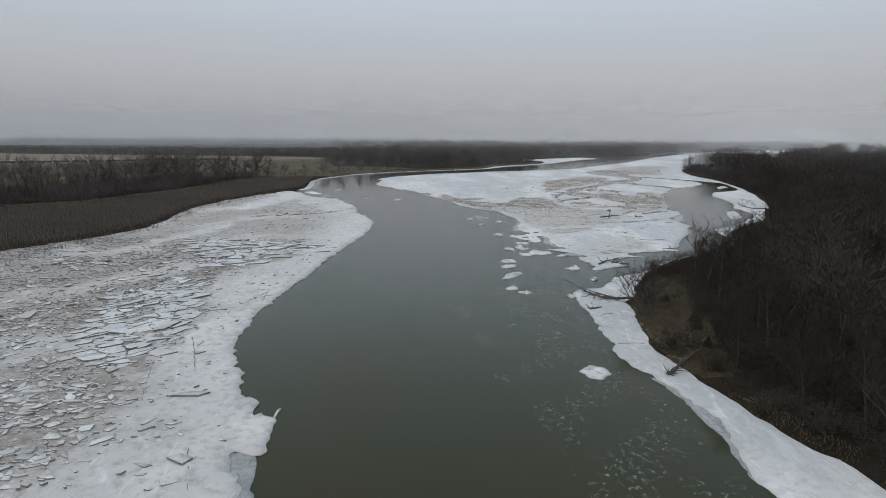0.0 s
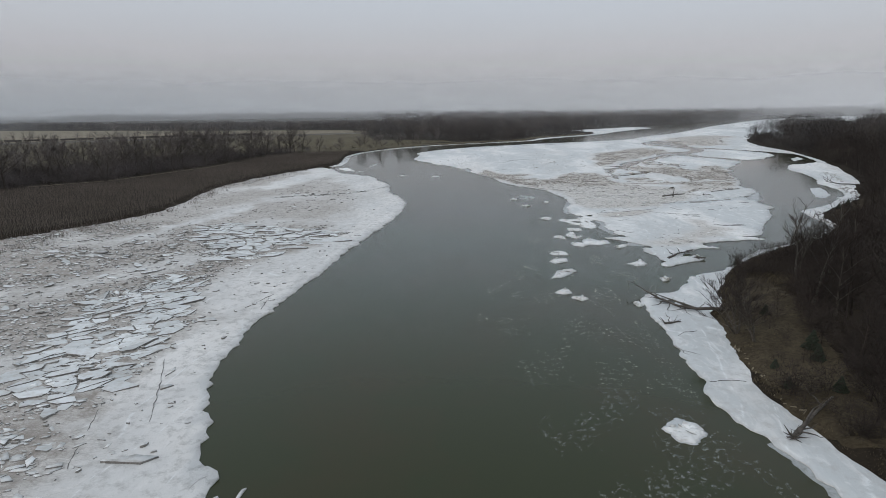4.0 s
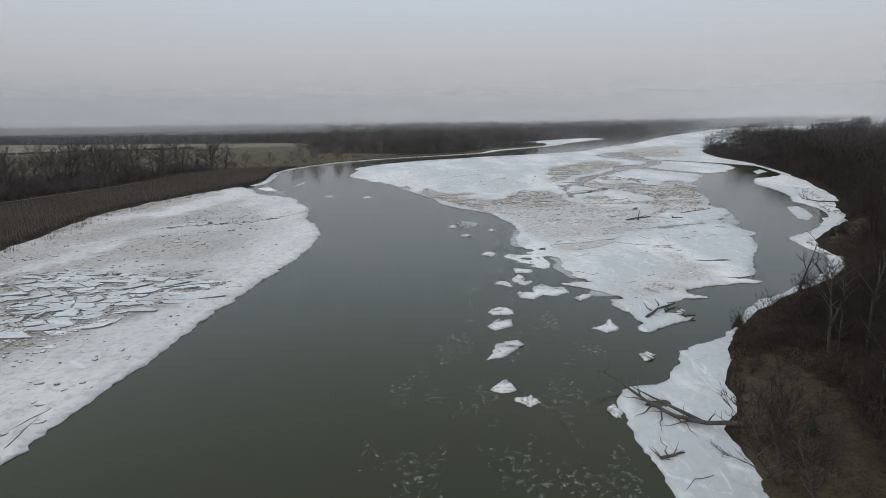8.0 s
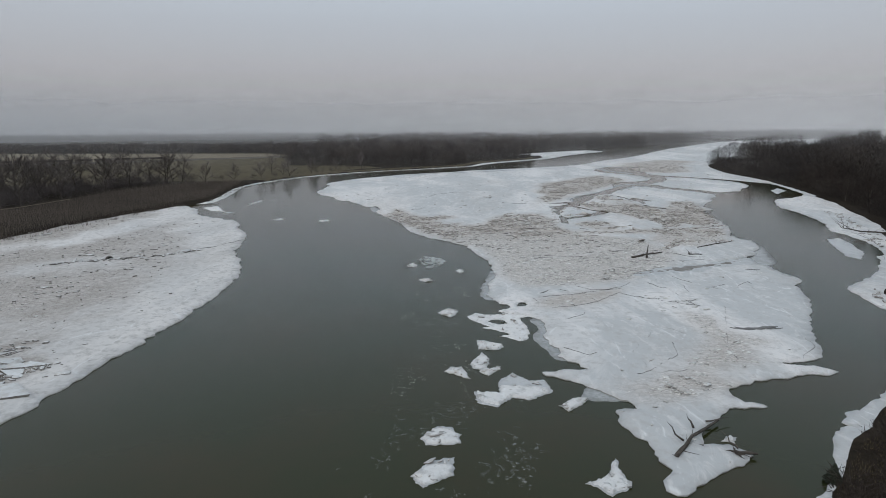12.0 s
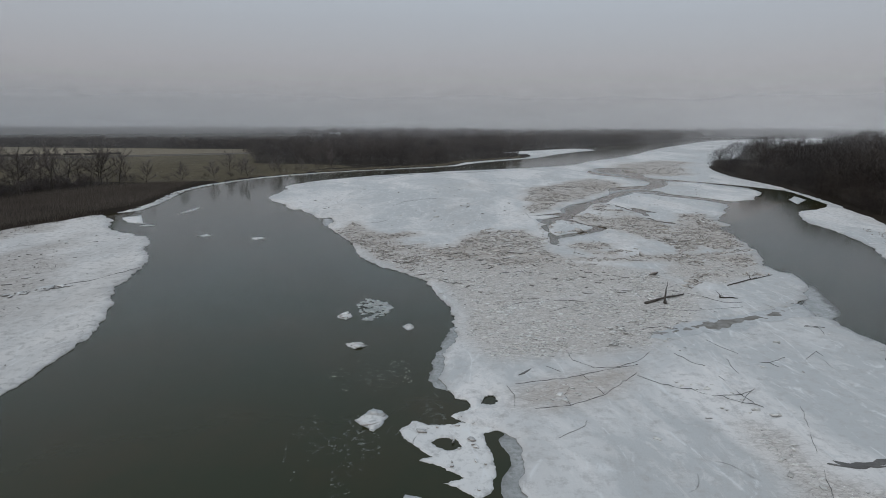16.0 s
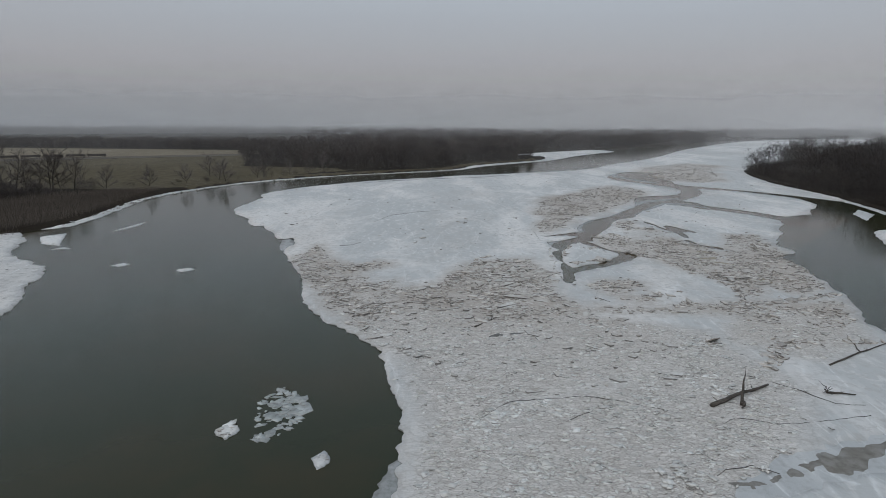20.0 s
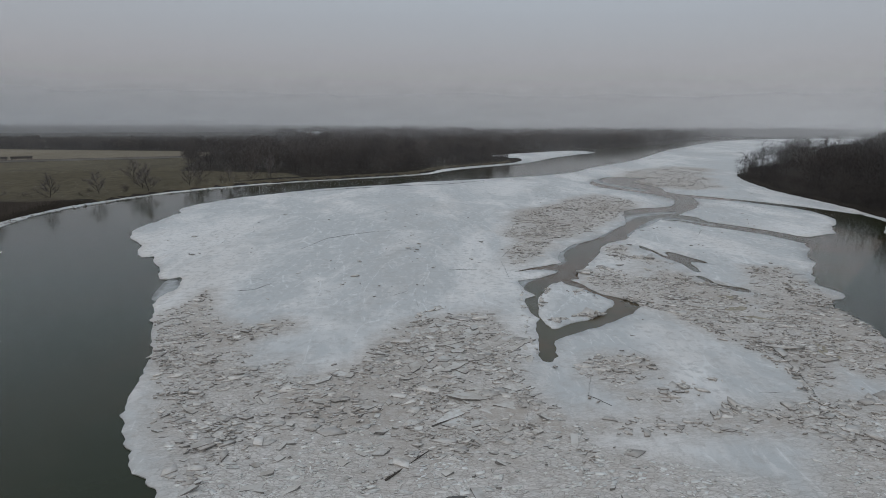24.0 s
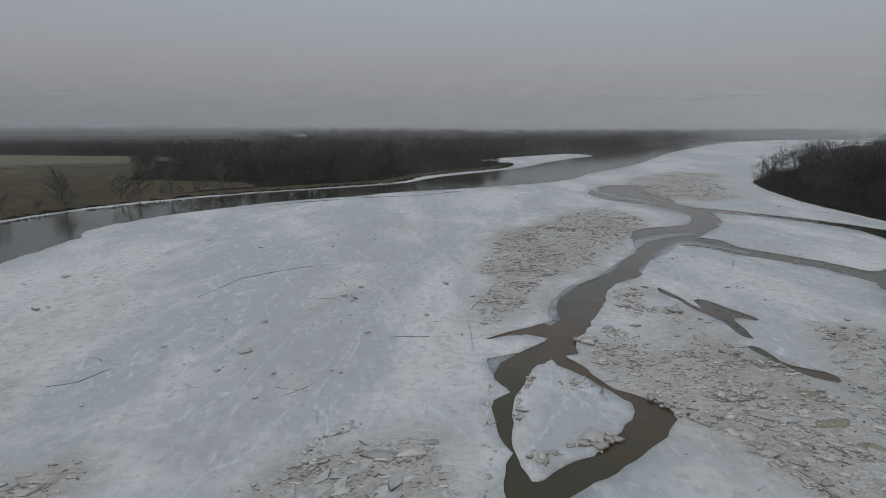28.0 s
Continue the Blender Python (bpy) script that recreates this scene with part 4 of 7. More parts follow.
def tree_parts(seed, height, limbs, boughs, twigs, fork=0.25, spread=0.75, stem=None, twig_r=0.016, extra=3, lean=0.0):
    """Trunk with its limbs, and the crown of boughs and twigs, as two lists of triangles."""
    rng = random.Random(seed)
    tv, tf, cv, cf = [], [], [], []
    r0 = stem or height * 0.017
    trunk = limb(rng, Vector((0, 0, -0.4)), Vector((lean, rng.uniform(-0.08, 0.08), 1)), height * 0.86, 6, 0.13, 0.25)
    tube(tv, tf, trunk, [r0 * 1.35] + [r0 * (1 - 0.87 * (i / 6) ** 0.8) for i in range(1, 7)], 6)
    top = []
    for i in range(limbs):
        k = fork + (0.97 - fork) * (i + rng.random()) / limbs
        j = min(int(k * 6), 5)
        p = trunk[j].lerp(trunk[j + 1], k * 6 - j)
        a = i * 2.4 + rng.uniform(-0.5, 0.5)
        up = 0.35 + 0.9 * k + rng.uniform(-0.2, 0.3)
        ln = height * (0.48 - 0.26 * k) * rng.uniform(0.8, 1.25) * (0.6 + spread * 0.55)
        pts = limb(rng, p, Vector((math.cos(a) * spread, math.sin(a) * spread, up)), ln, 4, 0.24, 0.18)
        r = max(r0 * (0.55 - 0.35 * k), 0.03)
        tube(cv, cf, pts, [r, r * 0.78, r * 0.55, r * 0.33, 0.012], 4)
        top.append((pts, r, ln))
    barked = len(cf)
    for pts, r, ln in top:
        for _ in range(boughs):
            k = rng.uniform(0.22, 1.0)
            j = min(int(k * 4), 3)
            p = pts[j].lerp(pts[j + 1], k * 4 - j)
            d = (pts[j + 1] - pts[j]).normalized() + Vector((rng.uniform(-1, 1), rng.uniform(-1, 1), rng.uniform(-0.35, 0.9))) * 0.85
            bl = ln * rng.uniform(0.28, 0.5)
            bp = limb(rng, p, d, bl, 2, 0.3, 0.12)
            tube(cv, cf, bp, [max(r * 0.28, twig_r * 1.4), twig_r * 1.1, 0.001], 3)
            for _ in range(twigs):
                kk = rng.uniform(0.15, 1)
                q = bp[0].lerp(bp[1], kk * 2) if kk < 0.5 else bp[1].lerp(bp[2], kk * 2 - 1)
                d2 = (bp[2] - bp[0]).normalized() + Vector((rng.uniform(-1, 1), rng.uniform(-1, 1), rng.uniform(-0.4, 0.9))) * 0.8
                tube(cv, cf, [q, q + d2.normalized() * bl * rng.uniform(0.35, 0.75)], [twig_r, 0.001], 3)
    return tv, tf, cv, cf, barked


def far_tree(seed, height, sprays, width, r, low=0.12, whips=6, tuft=1.0, skirt=4):
    """A bare tree seen from afar: stem, forking limbs, and a domed crown of upswept tapering sprays in uneven lobes."""
    rng = random.Random(seed)
    vs, fs = [], []
    if whips:
        tube(vs, fs, [Vector((0, 0, -0.4)), Vector((rng.uniform(-0.3, 0.3), 0, height * 0.45)), Vector((0, rng.uniform(-0.4, 0.4), height * 0.9))], [height * 0.010, height * 0.008, 0.002], 4)
    for i in range(whips):
        a, k = i * 2.4 + rng.uniform(-0.5, 0.5), rng.uniform(low, 0.45)
        p = Vector((0, 0, height * k))
        q = p + Vector((math.cos(a) * width * 0.62, math.sin(a) * width * 0.62, height * (0.95 - k) * rng.uniform(0.5, 0.85)))
        m = p.lerp(q, 0.5) + Vector((0, 0, -height * 0.05))
        tube(vs, fs, [p, m, q], [height * 0.006, height * 0.0045, 0.001], 3)
    lumps = [(rng.uniform(0, 6.28), rng.uniform(0.05, 0.55) * width, rng.uniform(0.36, 0.76) * height, rng.uniform(0.4, 0.62) * width) for _ in range(7)]
    for n in range(sprays):
        a = rng.uniform(0, 6.28)
        if n % skirt == 0:
            p = Vector((math.cos(a) * width * rng.uniform(0, 0.45), math.sin(a) * width * rng.uniform(0, 0.45), height * rng.uniform(0.02, 0.4)))
        else:
            la, lr, lz, ls = lumps[n % 7]
            d = Vector((rng.gauss(0, 1), rng.gauss(0, 1), rng.gauss(0, 0.8))).normalized() * ls * rng.uniform(0.35, 1.0) ** 0.6
            p = Vector((math.cos(la) * lr, math.sin(la) * lr, lz)) + d
        out = Vector((p.x, p.y, max(p.z - height * 0.2, 0) * 0.7)).normalized() + Vector((math.cos(a), math.sin(a), rng.uniform(-0.5, 0.9))) * 0.8
        ln = width * rng.uniform(0.14, 0.34) * tuft
        side = out.cross(Vector((rng.gauss(0, 1), rng.gauss(0, 1), rng.gauss(0, 1)))).normalized() * r * rng.uniform(0.6, 1.2)
        vs += [p - side, p + side, p + out.normalized() * ln]
        fs.append((len(vs) - 3, len(vs) - 2, len(vs) - 1))
    return np.array([tuple(v) for v in vs]), np.array(fs)


def make_tree(name, label, **kw):
    fine, bark = kw.pop("twig", TWIG), kw.pop("bark", BARK)
    tv, tf, cv, cf, barked = tree_parts(**kw)
    ob = new(name)
    part("trunk", tri_mesh("trunk", tv, tf, bark, True), ob)
    part("crown", tri_mesh("crown", cv, cf, fine, False, bark, [1] * barked + [0] * (len(cf) - barked)), ob)
    return tagged(ob, label, "tree")


COTTON = [dict(seed=s, height=15.0, limbs=12, boughs=9, twigs=6, fork=0.18, spread=1.0, stem=0.3, twig_r=0.034, twig=ROW_TWIG) for s in (1, 2, 3, 4)]
DENSE = [dict(seed=s, height=12.0, limbs=11, boughs=9, twigs=6, fork=0.2, spread=0.66, twig_r=0.02, bark=BARK if s == 12 else TWIG) for s in (11, 12, 13, 14, 15)]
FAR = [dict(seed=s, height=13.0, sprays=380, width=6.2, r=0.085, low=0.06, whips=6, skirt=6, tuft=0.85) for s in (31, 32, 33, 34, 35, 131, 132)]
BELT = [dict(seed=s, height=12.5, sprays=150, width=7.0, r=0.26, low=0.05, whips=1, tuft=0.7, skirt=4) for s in (36, 37, 38, 39)]
FAR_BELT = [dict(seed=s, height=11.0, sprays=130, width=12.0, r=0.6, low=0.05, whips=0, tuft=0.55, skirt=3) for s in (136, 137, 138, 139)]
SCRUB = [dict(seed=s, height=4.4, sprays=130, width=2.8, r=0.055, low=0.0, whips=5, tuft=1.1) for s in (41, 42, 43)]



def plant(kinds, label, group, x, y, seed, lo=0.75, hi=1.2, name="tree"):
    """One tree of each kind is built; the rest are copies at their own turn and size."""
    rs = np.random.RandomState(seed)
    z = ground_height(x, y)
    first = []
    for i in range(len(x)):
        s = rs.uniform(lo, hi)
        m = Matrix.Translation((x[i], y[i], z[i])) @ Euler((rs.uniform(-0.06, 0.06), rs.uniform(-0.06, 0.06), rs.uniform(0, 6.28))).to_matrix().to_4x4()
        if i < len(kinds):
            ob = make_tree(name, label, **dict(kinds[i]))
            tagged(ob, group=group)
            ob.matrix_basis = m
            first.append(ob)
        else:
            ob = copy_thing(first[i % len(kinds)], m)
        ob.scale = (s * rs.uniform(0.9, 1.15), s * rs.uniform(0.9, 1.15), s)


def woods(name, label, kinds, x, y, seed, lo, hi, material, category="woods", tall=None):
    """Trees too many to count, as one mesh."""
    rs = np.random.RandomState(seed)
    protos = []
    for kw in kinds:
        protos.append(far_tree(**kw))
    z = ground_height(x, y)
    vs, ts, tints, n = [], [], [], 0
    grove = fbm(x, y, 55, seed, 2)
    tall = tall(y) if tall else np.ones(len(x))
    for i in range(len(x)):
        v, t = protos[rs.randint(len(protos))]
        tints.append(np.full(len(v), np.clip(0.5 + 0.3 * grove[i] + rs.normal(0, 0.2), 0, 1)))
        a, s = rs.uniform(0, 6.28), rs.uniform(lo, hi) * (1 + 0.16 * grove[i]) * tall[i]
        c, sn = math.cos(a) * s * rs.uniform(0.9, 1.25), math.sin(a) * s
        vs.append(np.stack([v[:, 0] * c - v[:, 1] * sn + x[i], v[:, 0] * sn + v[:, 1] * c + y[i], v[:, 2] * s + z[i]], 1))
        ts.append(t + n)
        n += len(v)
    me = tri_mesh(name, np.concatenate(vs), np.concatenate(ts), material)
    me.attributes.new("tint", "FLOAT", "POINT").data.foreach_set("value", np.concatenate(tints).astype(np.float32))
    return tagged(new(name, me), label, category, kind="stuff")


def spots(poly, gap, seed, jitter=0.45):
    p = np.asarray(poly, float)
    lo, hi = p.min(0), p.max(0)
    rs = np.random.RandomState(seed)
    gx, gy = np.meshgrid(np.arange(lo[0], hi[0], gap), np.arange(lo[1], hi[1], gap))
    x, y = (g.ravel() + rs.uniform(-jitter, jitter, g.size) * gap for g in (gx, gy))
    k = inside(x, y, p)
    return x[k], y[k]


def on_land(x, y, lo, hi=1e9):
    d = land_distance(x, y)
    k = (d > lo) & (d < hi)
    return x[k], y[k]


# the wooded bank the camera flies along
RIGHT_WOOD = [(20, -130), (18, -50), (15, -30), (20, -6), (30, 12), (52, 33), (60, 38), (70, 49), (74, 60), (77, 69), (92, 87), (106, 104), (117, 127), (132, 155), (144, 188), (153, 220), (160, 248), (164, 280),
              (162, 320), (172, 360), (186, 403), (225, 440), (330, 540), (440, 680), (620, 880), (760, 900), (520, 560), (330, 330), (300, 150), (220, 20), (110, -130)]


COVE_GRASS = [(74.6, 64), (77, 70), (83, 77.4), (91.4, 86.8), (101, 96.6), (106, 105), (112, 104), (105, 92), (96, 82), (87, 72), (81, 64), (76, 58)]

x, y = spots(RIGHT_WOOD, 4.6, 70)
d = land_distance(x, y)
k = d > np.where(y < -38, 5.0, np.where(y < 84, 10.5, np.where(y < 100, 6.0, 3.5)))
x, y, d = x[k], y[k], d[k]
near = (d < 40) & (y < 300)
order = np.argsort(d + np.where(near, 0, 1e4) + np.where(y > 110, 12, 0))[:200]
pick = np.zeros(len(x), bool)
pick[order] = near[order]
plant(DENSE, "bare grey-brown tree in the dense riverside wood", "trees of the riverside wood", x[pick], y[pick], 71, 0.55, 1.05)
rx, ry = x[~pick], y[~pick]
rs = np.random.RandomState(72)
keep = rs.rand(len(rx)) < 0.55 / (1 + (0.006 * away(rx, ry)) ** 2)
rx, ry = rx[keep], ry[keep]
deep = (away(rx, ry) > 450) | (land_distance(rx, ry) > 130)
woods("woods", "bare wood reaching back from the river into the mist", BELT, rx[deep], ry[deep], 173, 0.8, 1.2, DARKWOOD, tall=lambda b: np.clip(1 + (b - 130) / 260, 1, 1.45))
rx, ry = rx[~deep], ry[~deep]
woods("woods", "dense bare grey-brown riverside wood", FAR, rx, ry, 73, 0.7, 1.15, DARKWOOD, tall=lambda b: np.clip(1 + (b - 130) / 260, 1, 1.45))
x, y = spots(RIGHT_WOOD, 1.9, 74)
d = land_distance(x, y)
k = (d > np.where(y < 112, 26, 2)) & (d < 45) & (y < 330) & (np.random.RandomState(75).rand(len(x)) < np.where(d < 24, 0.5, 0.16) / (1 + (0.007 * away(x, y)) ** 2))
woods("undergrowth", "tangled brown brush under the trees", SCRUB, x[k], y[k], 76, 0.6, 1.3, DARKWOOD, "brush")

NEAR_BRUSH = [dict(seed=s, height=3.2, sprays=170, width=2.1, r=0.036, low=0.0, whips=7) for s in (46, 47, 48, 49)]
x, y = spots(RIGHT_WOOD, 1.75, 77, 0.9)
d = land_distance(x, y)
rs = np.random.RandomState(79)
shoulder = ((y > -37) & (y < 3) & (d < 10)) | inside(x, y, COVE_GRASS)
k = (d > np.where((y > 3) & (y < 100), 0.7, 1.2)) & (d < 32) & (y < 112) & (y > -112) & (fbm(x, y, 9, 52, 2) > np.where(d < 14, -0.6, -0.25)) & (rs.rand(len(x)) < np.where(shoulder, 0.24, np.where(d < 14, 0.95, 0.5)))
low = k & (d < 7) & ((y > 44) | (y < -40) | shoulder)
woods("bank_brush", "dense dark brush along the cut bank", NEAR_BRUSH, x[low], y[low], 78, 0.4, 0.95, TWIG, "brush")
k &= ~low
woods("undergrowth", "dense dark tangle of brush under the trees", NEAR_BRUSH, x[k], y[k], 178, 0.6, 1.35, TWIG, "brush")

# the dark thicket and the tall cottonwoods behind the reed bed
ROW = [(-204, 40), (-198, 86), (-186, 108), (-175, 114), (-165, 124), (-161, 145), (-153, 160), (-152, 198), (-150, 225), (-141, 250), (-131, 266),
       (-136, 282), (-150, 272), (-168, 262), (-184, 235), (-198, 190), (-222, 140), (-236, 100), (-246, 40)]
x, y = spots(ROW, 8.2, 80, 0.9)
rs = np.random.RandomState(84)
k = (rs.rand(len(x)) < np.where(fbm(x, y, 30, 48, 2) > -0.1, 0.95, 0.35)) & (land_distance(x, y) > 3)
plant(COTTON, "tall bare cottonwood with a wide open crown", "cottonwoods behind the reed bed", x[k], y[k], 81, 0.85, 1.3, "cottonwood")
x, y = spots(ROW, 2.5, 82, 0.9)
k = (land_distance(x, y) > 3) & (fbm(x, y, 20, 46, 2) > np.where(y > 200, 0.0, np.where(y > 140, -0.15, -0.5)))
woods("thicket", "dark brown thicket under the cottonwoods", SCRUB, x[k], y[k], 83, 0.6, 1.5, FAR_TWIG, "brush")
ROUND = [dict(seed=s, height=8.0, limbs=14, boughs=9, twigs=5, fork=0.08, spread=1.0, stem=0.16, twig_r=0.034, twig=ROW_TWIG) for s in (61, 62, 63)]
x = np.array([-127.0, -117.5, -106.8, -100.0, -94.0, -86.0, -74.0, -66.0, -60.0, -112.0, -90.0])
y = np.array([272.0, 287.0, 299.0, 318.0, 311.0, 330.0, 345.0, 352.0, 362.0, 335.0, 352.0])
plant(ROUND, "round bare bushy tree on the open bank", "round trees on the open bank", x, y, 85, 0.85, 1.4)
x, y = spots([(-126, 272), (-96, 304), (-80, 326), (-50, 358), (-60, 370), (-100, 325), (-130, 285)], 4.5, 86, 0.9)
k = (land_distance(x, y) > 2.5) & (fbm(x, y, 14, 47, 2) > 0.05)
woods("bank_scrub", "low brown scrub along the open bank", SCRUB, x[k], y[k], 87, 0.3, 0.7, THICKET, "brush")

# woods on the far bend, the belts behind the fields
LEFT_WOOD = [(-112, 392), (-54, 374), (-22, 382), (8, 408), (38, 444), (70, 490), (72, 535), (56, 560), (60, 590), (110, 650), (170, 705), (235, 760), (320, 875), (415, 990),
             (330, 1010), (180, 860), (40, 820), (-140, 760), (-180, 640), (-165, 520)]
x, y = on_land(*spots(LEFT_WOOD, 7.4, 90, 0.85), 5)
d = land_distance(x, y)
k = np.random.RandomState(96).rand(len(x)) < np.where(d < 45, 0.9, np.where(y < 640, 0.42, 0.2))
x, y = x[k], y[k]
deep = (land_distance(x, y) > 110) | (y > 660)
woods("woods", "bare wood behind the bend of the river", BELT, x[deep], y[deep], 191, 0.75, 1.25, THICKET)
x, y = x[~deep], y[~deep]
woods("woods", "dense bare wood on the bend of the river", FAR, x, y, 91, 0.7, 1.3, THICKET)
EDGE_BUSH = [dict(seed=s, height=5.6, sprays=150, width=3.8, r=0.09, low=0.0, whips=2) for s in (44, 45)]
x, y = on_land(*spots(LEFT_WOOD, 4.4, 92, 0.9), 2, 16)
k = fbm(x, y, 16, 49, 2) > 0.0
x, y = x[k], y[k]
woods("edge_brush", "brown brush along the foot of the wood", EDGE_BUSH, x, y, 93, 0.4, 1.0, THICKET, "brush")
x, y = on_land(*spots(RIGHT_WOOD, 3.6, 94), 1.5, 16)
k = y > 95
woods("edge_brush", "dark brush along the foot of the wood", EDGE_BUSH, x[k], y[k], 95, 0.5, 1.1, DARKWOOD, "brush")
BELT_A = [(-680, 612), (-420, 594), (-190, 580), (-160, 640), (-200, 655), (-420, 650), (-680, 664)]
BELT_B = [(-120, 1050), (120, 1000), (420, 1090), (760, 1290), (1100, 1500), (1000, 1560), (600, 1360), (100, 1120), (-120, 1130)]
BELT_D = [(780, 1110), (1200, 1260), (2200, 1560), (2200, 1640), (1200, 1330), (800, 1180)]
BELT_E = [(-200, 880), (-90, 900), (20, 940), (0, 980), (-120, 950), (-210, 920)]
BELT_F = [(-1100, 1290), (-500, 1230), (60, 1280), (60, 1320), (-500, 1280), (-1100, 1340)]
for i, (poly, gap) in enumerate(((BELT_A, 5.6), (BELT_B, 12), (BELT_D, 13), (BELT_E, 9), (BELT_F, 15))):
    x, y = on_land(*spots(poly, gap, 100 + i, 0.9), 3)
    # Belts past the first take the paler, haze-lightened twig colour.
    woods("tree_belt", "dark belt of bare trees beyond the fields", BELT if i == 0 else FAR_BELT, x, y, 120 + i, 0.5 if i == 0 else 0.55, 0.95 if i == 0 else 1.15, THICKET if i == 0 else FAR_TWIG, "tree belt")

# reed bed on the low shore, dead grass on the cut bank


def blades(name, x, y, z, height, width, seed, material, label, category):
    rs = np.random.RandomState(seed)
    n = len(x)
    a, b = rs.uniform(0, 6.28, n), rs.uniform(0, 6.28, n)
    h = height * rs.uniform(0.6, 1.25, n)
    dx, dy = np.cos(a) * width, np.sin(a) * width
    lx, ly = np.cos(b) * h * 0.28, np.sin(b) * h * 0.28
    v = np.stack([np.stack([x - dx, y - dy, z], 1), np.stack([x + dx, y + dy, z], 1), np.stack([x - dy, y + dx, z], 1), np.stack([x + lx, y + ly, z + h], 1)], 1)
    t = (np.arange(n) * 4)[:, None, None] + np.array([(0, 1, 3), (1, 2, 3), (2, 0, 3)])[None]
    return tagged(new(name, tri_mesh(name, v.reshape(-1, 3), t.reshape(-1, 3), material)), label, category, kind="stuff")


REEDS = [(-128, -20), (-117, 50), (-114, 75), (-120, 110), (-118, 133), (-112, 160), (-103, 187), (-99, 200), (-99, 214), (-106, 257), (-108, 283), (-124, 272), (-138, 252), (-147, 226),
         (-147, 196), (-150, 172), (-156, 156), (-160, 140), (-166, 120), (-186, 103), (-200, 70), (-206, 20), (-206, -40)]
x, y = spots(REEDS, 0.58, 110)
blades("reeds", x, y, ground_height(x, y) - 0.05, 1.9, 0.034, 111, REED, "brown dormant willow and reed stems in standing ice", "reeds")
x, y = spots([(-128, -20), (-117, 50), (-114, 75), (-120, 110), (-118, 133), (-112, 160), (-103, 187), (-98, 190), (-106, 158), (-112, 132), (-113, 110), (-107, 75), (-110, 48), (-120, -22)], 0.6, 114, 0.9)
k = fbm(x, y, 7, 53, 3) > 0.12
x, y = x[k], y[k]
blades("reeds", x, y, np.maximum(ground_height(x, y), 0.22), 1.5, 0.045, 115, REED, "thin brown reed stems standing in the edge of the ice", "reeds")
GRASSY = [(20, -130), (15, -40), (15, -20), (21, -7), (30, 13), (52, 35), (72, 53), (84, 76), (104, 98), (112, 92), (84, 60), (62, 30), (45, 12), (36, -8), (30, -30), (32, -50), (60, -130)]
x, y = spots(GRASSY, 0.23, 112, 0.95)
d = land_distance(x, y)
k = (d > 0.5) & (d < np.where((y > -42) & (y < 8), 11, 3.2)) & (fbm(x, y, 5, 44, 3) > np.where((y > -42) & (y < 8), -0.6, -0.2))
x, y = x[k], y[k]
blades("bank_grass", x, y, ground_height(x, y) - 0.05, 0.32, 0.06, 113, GRASS, "matted tan dead grass on the cut bank", "grass")


SHOULDER = [(16.8, -44), (16.0, -36), (16.5, -28), (17.2, -20), (18.4, -13), (21.8, -7), (25.8, 2), (31, 4), (33.4, -4), (31.4, -14), (28.8, -24), (27.2, -34), (25.6, -43), (21.4, -48)]
mat = sheet("grass_mat", shoreline(SHOULDER, 0.5, 116, fine=0.7), [], 1.0, 0.1, 0.3, lambda a, b: ground_height(a, b) + 0.05 + 0.1 * fbm(a, b, 2.5, 54, 3), MAT, 117)
tagged(mat, "matted tan-brown dead grass on the open bank shoulder", "grass", kind="stuff")
mat = sheet("grass_mat", shoreline(COVE_GRASS, 0.5, 118, fine=0.8), [], 1.3, 0.1, 0.3, lambda a, b: ground_height(a, b) + 0.05 + 0.1 * fbm(a, b, 2.5, 54, 3), MAT, 119)
tagged(mat, "flattened tan-brown dead grass above the icy cove", "grass", kind="stuff")


way_ = np.array([(16.9, -24), (16.8, -27.7), (16.6, -30.4), (16.5, -32.9), (16.3, -34.9), (16.2, -37.6), (17.2, -41)])
path = sheet("path", shoreline(list(map(tuple, way_)) + [(q[0] + 0.45, q[1]) for q in way_[::-1]], 0.12, 123, fine=0.4), [], 0.6, 0.24, 0.4, ground_height, STRAW, 124)
tagged(path, "narrow trodden tan path along the top of the bank", "path", kind="structure")


def field(name, pts, material, label, lift=0.05):
    """A flat field that lies on the level land."""
    ob = new(name, raw(name, [(px, py, FLAT + lift) for px, py in pts], [tuple(range(len(pts)))], material))
    return tagged(ob, label, "field", kind="structure")


FLAT = 1.68
field("track", [(-187, 104), (-167, 122.5), (-161, 141.5), (-156.5, 157.5), (-151, 173), (-148, 197), (-149.4, 197.6), (-152.6, 173.5), (-158.2, 158.5), (-162.6, 142.5), (-168.2, 124), (-187.6, 106)], STRAW, "pale dead-grass track between reeds and thicket", 0.12)
field("field", [(-1500, -270), (-900, 82), (-250, 464), (-150, 523), (-165, 562), (-190, 577), (-420, 590), (-900, 625), (-1500, 640)], STRAW, "pale straw-coloured stubble field")
# ---- fog banks over the flat land ----


def fog_bank(radius, density, height=260.0):
    n = 48
    vs = []
    for i in range(n + 1):
        a = radians(-105 + 210 * i / n)
        px, py = radius * math.sin(a), radius * math.cos(a)
        vs += [(px, py, -4.0), (px, py, height)]
    ob = new("fog_bank", raw("fog_bank", vs, [(2 * i, 2 * i + 2, 2 * i + 3, 2 * i + 1) for i in range(n)], mist_material("mist", density)))
    return tagged(ob, "pale grey winter mist over the plain", "fog", kind="structure")


for radius, density in ((300, 0.02), (430, 0.035), (640, 0.06), (860, 0.11), (1080, 0.17), (1300, 0.28), (1700, 0.5), (2400, 1.0)):
    fog_bank(radius, density)

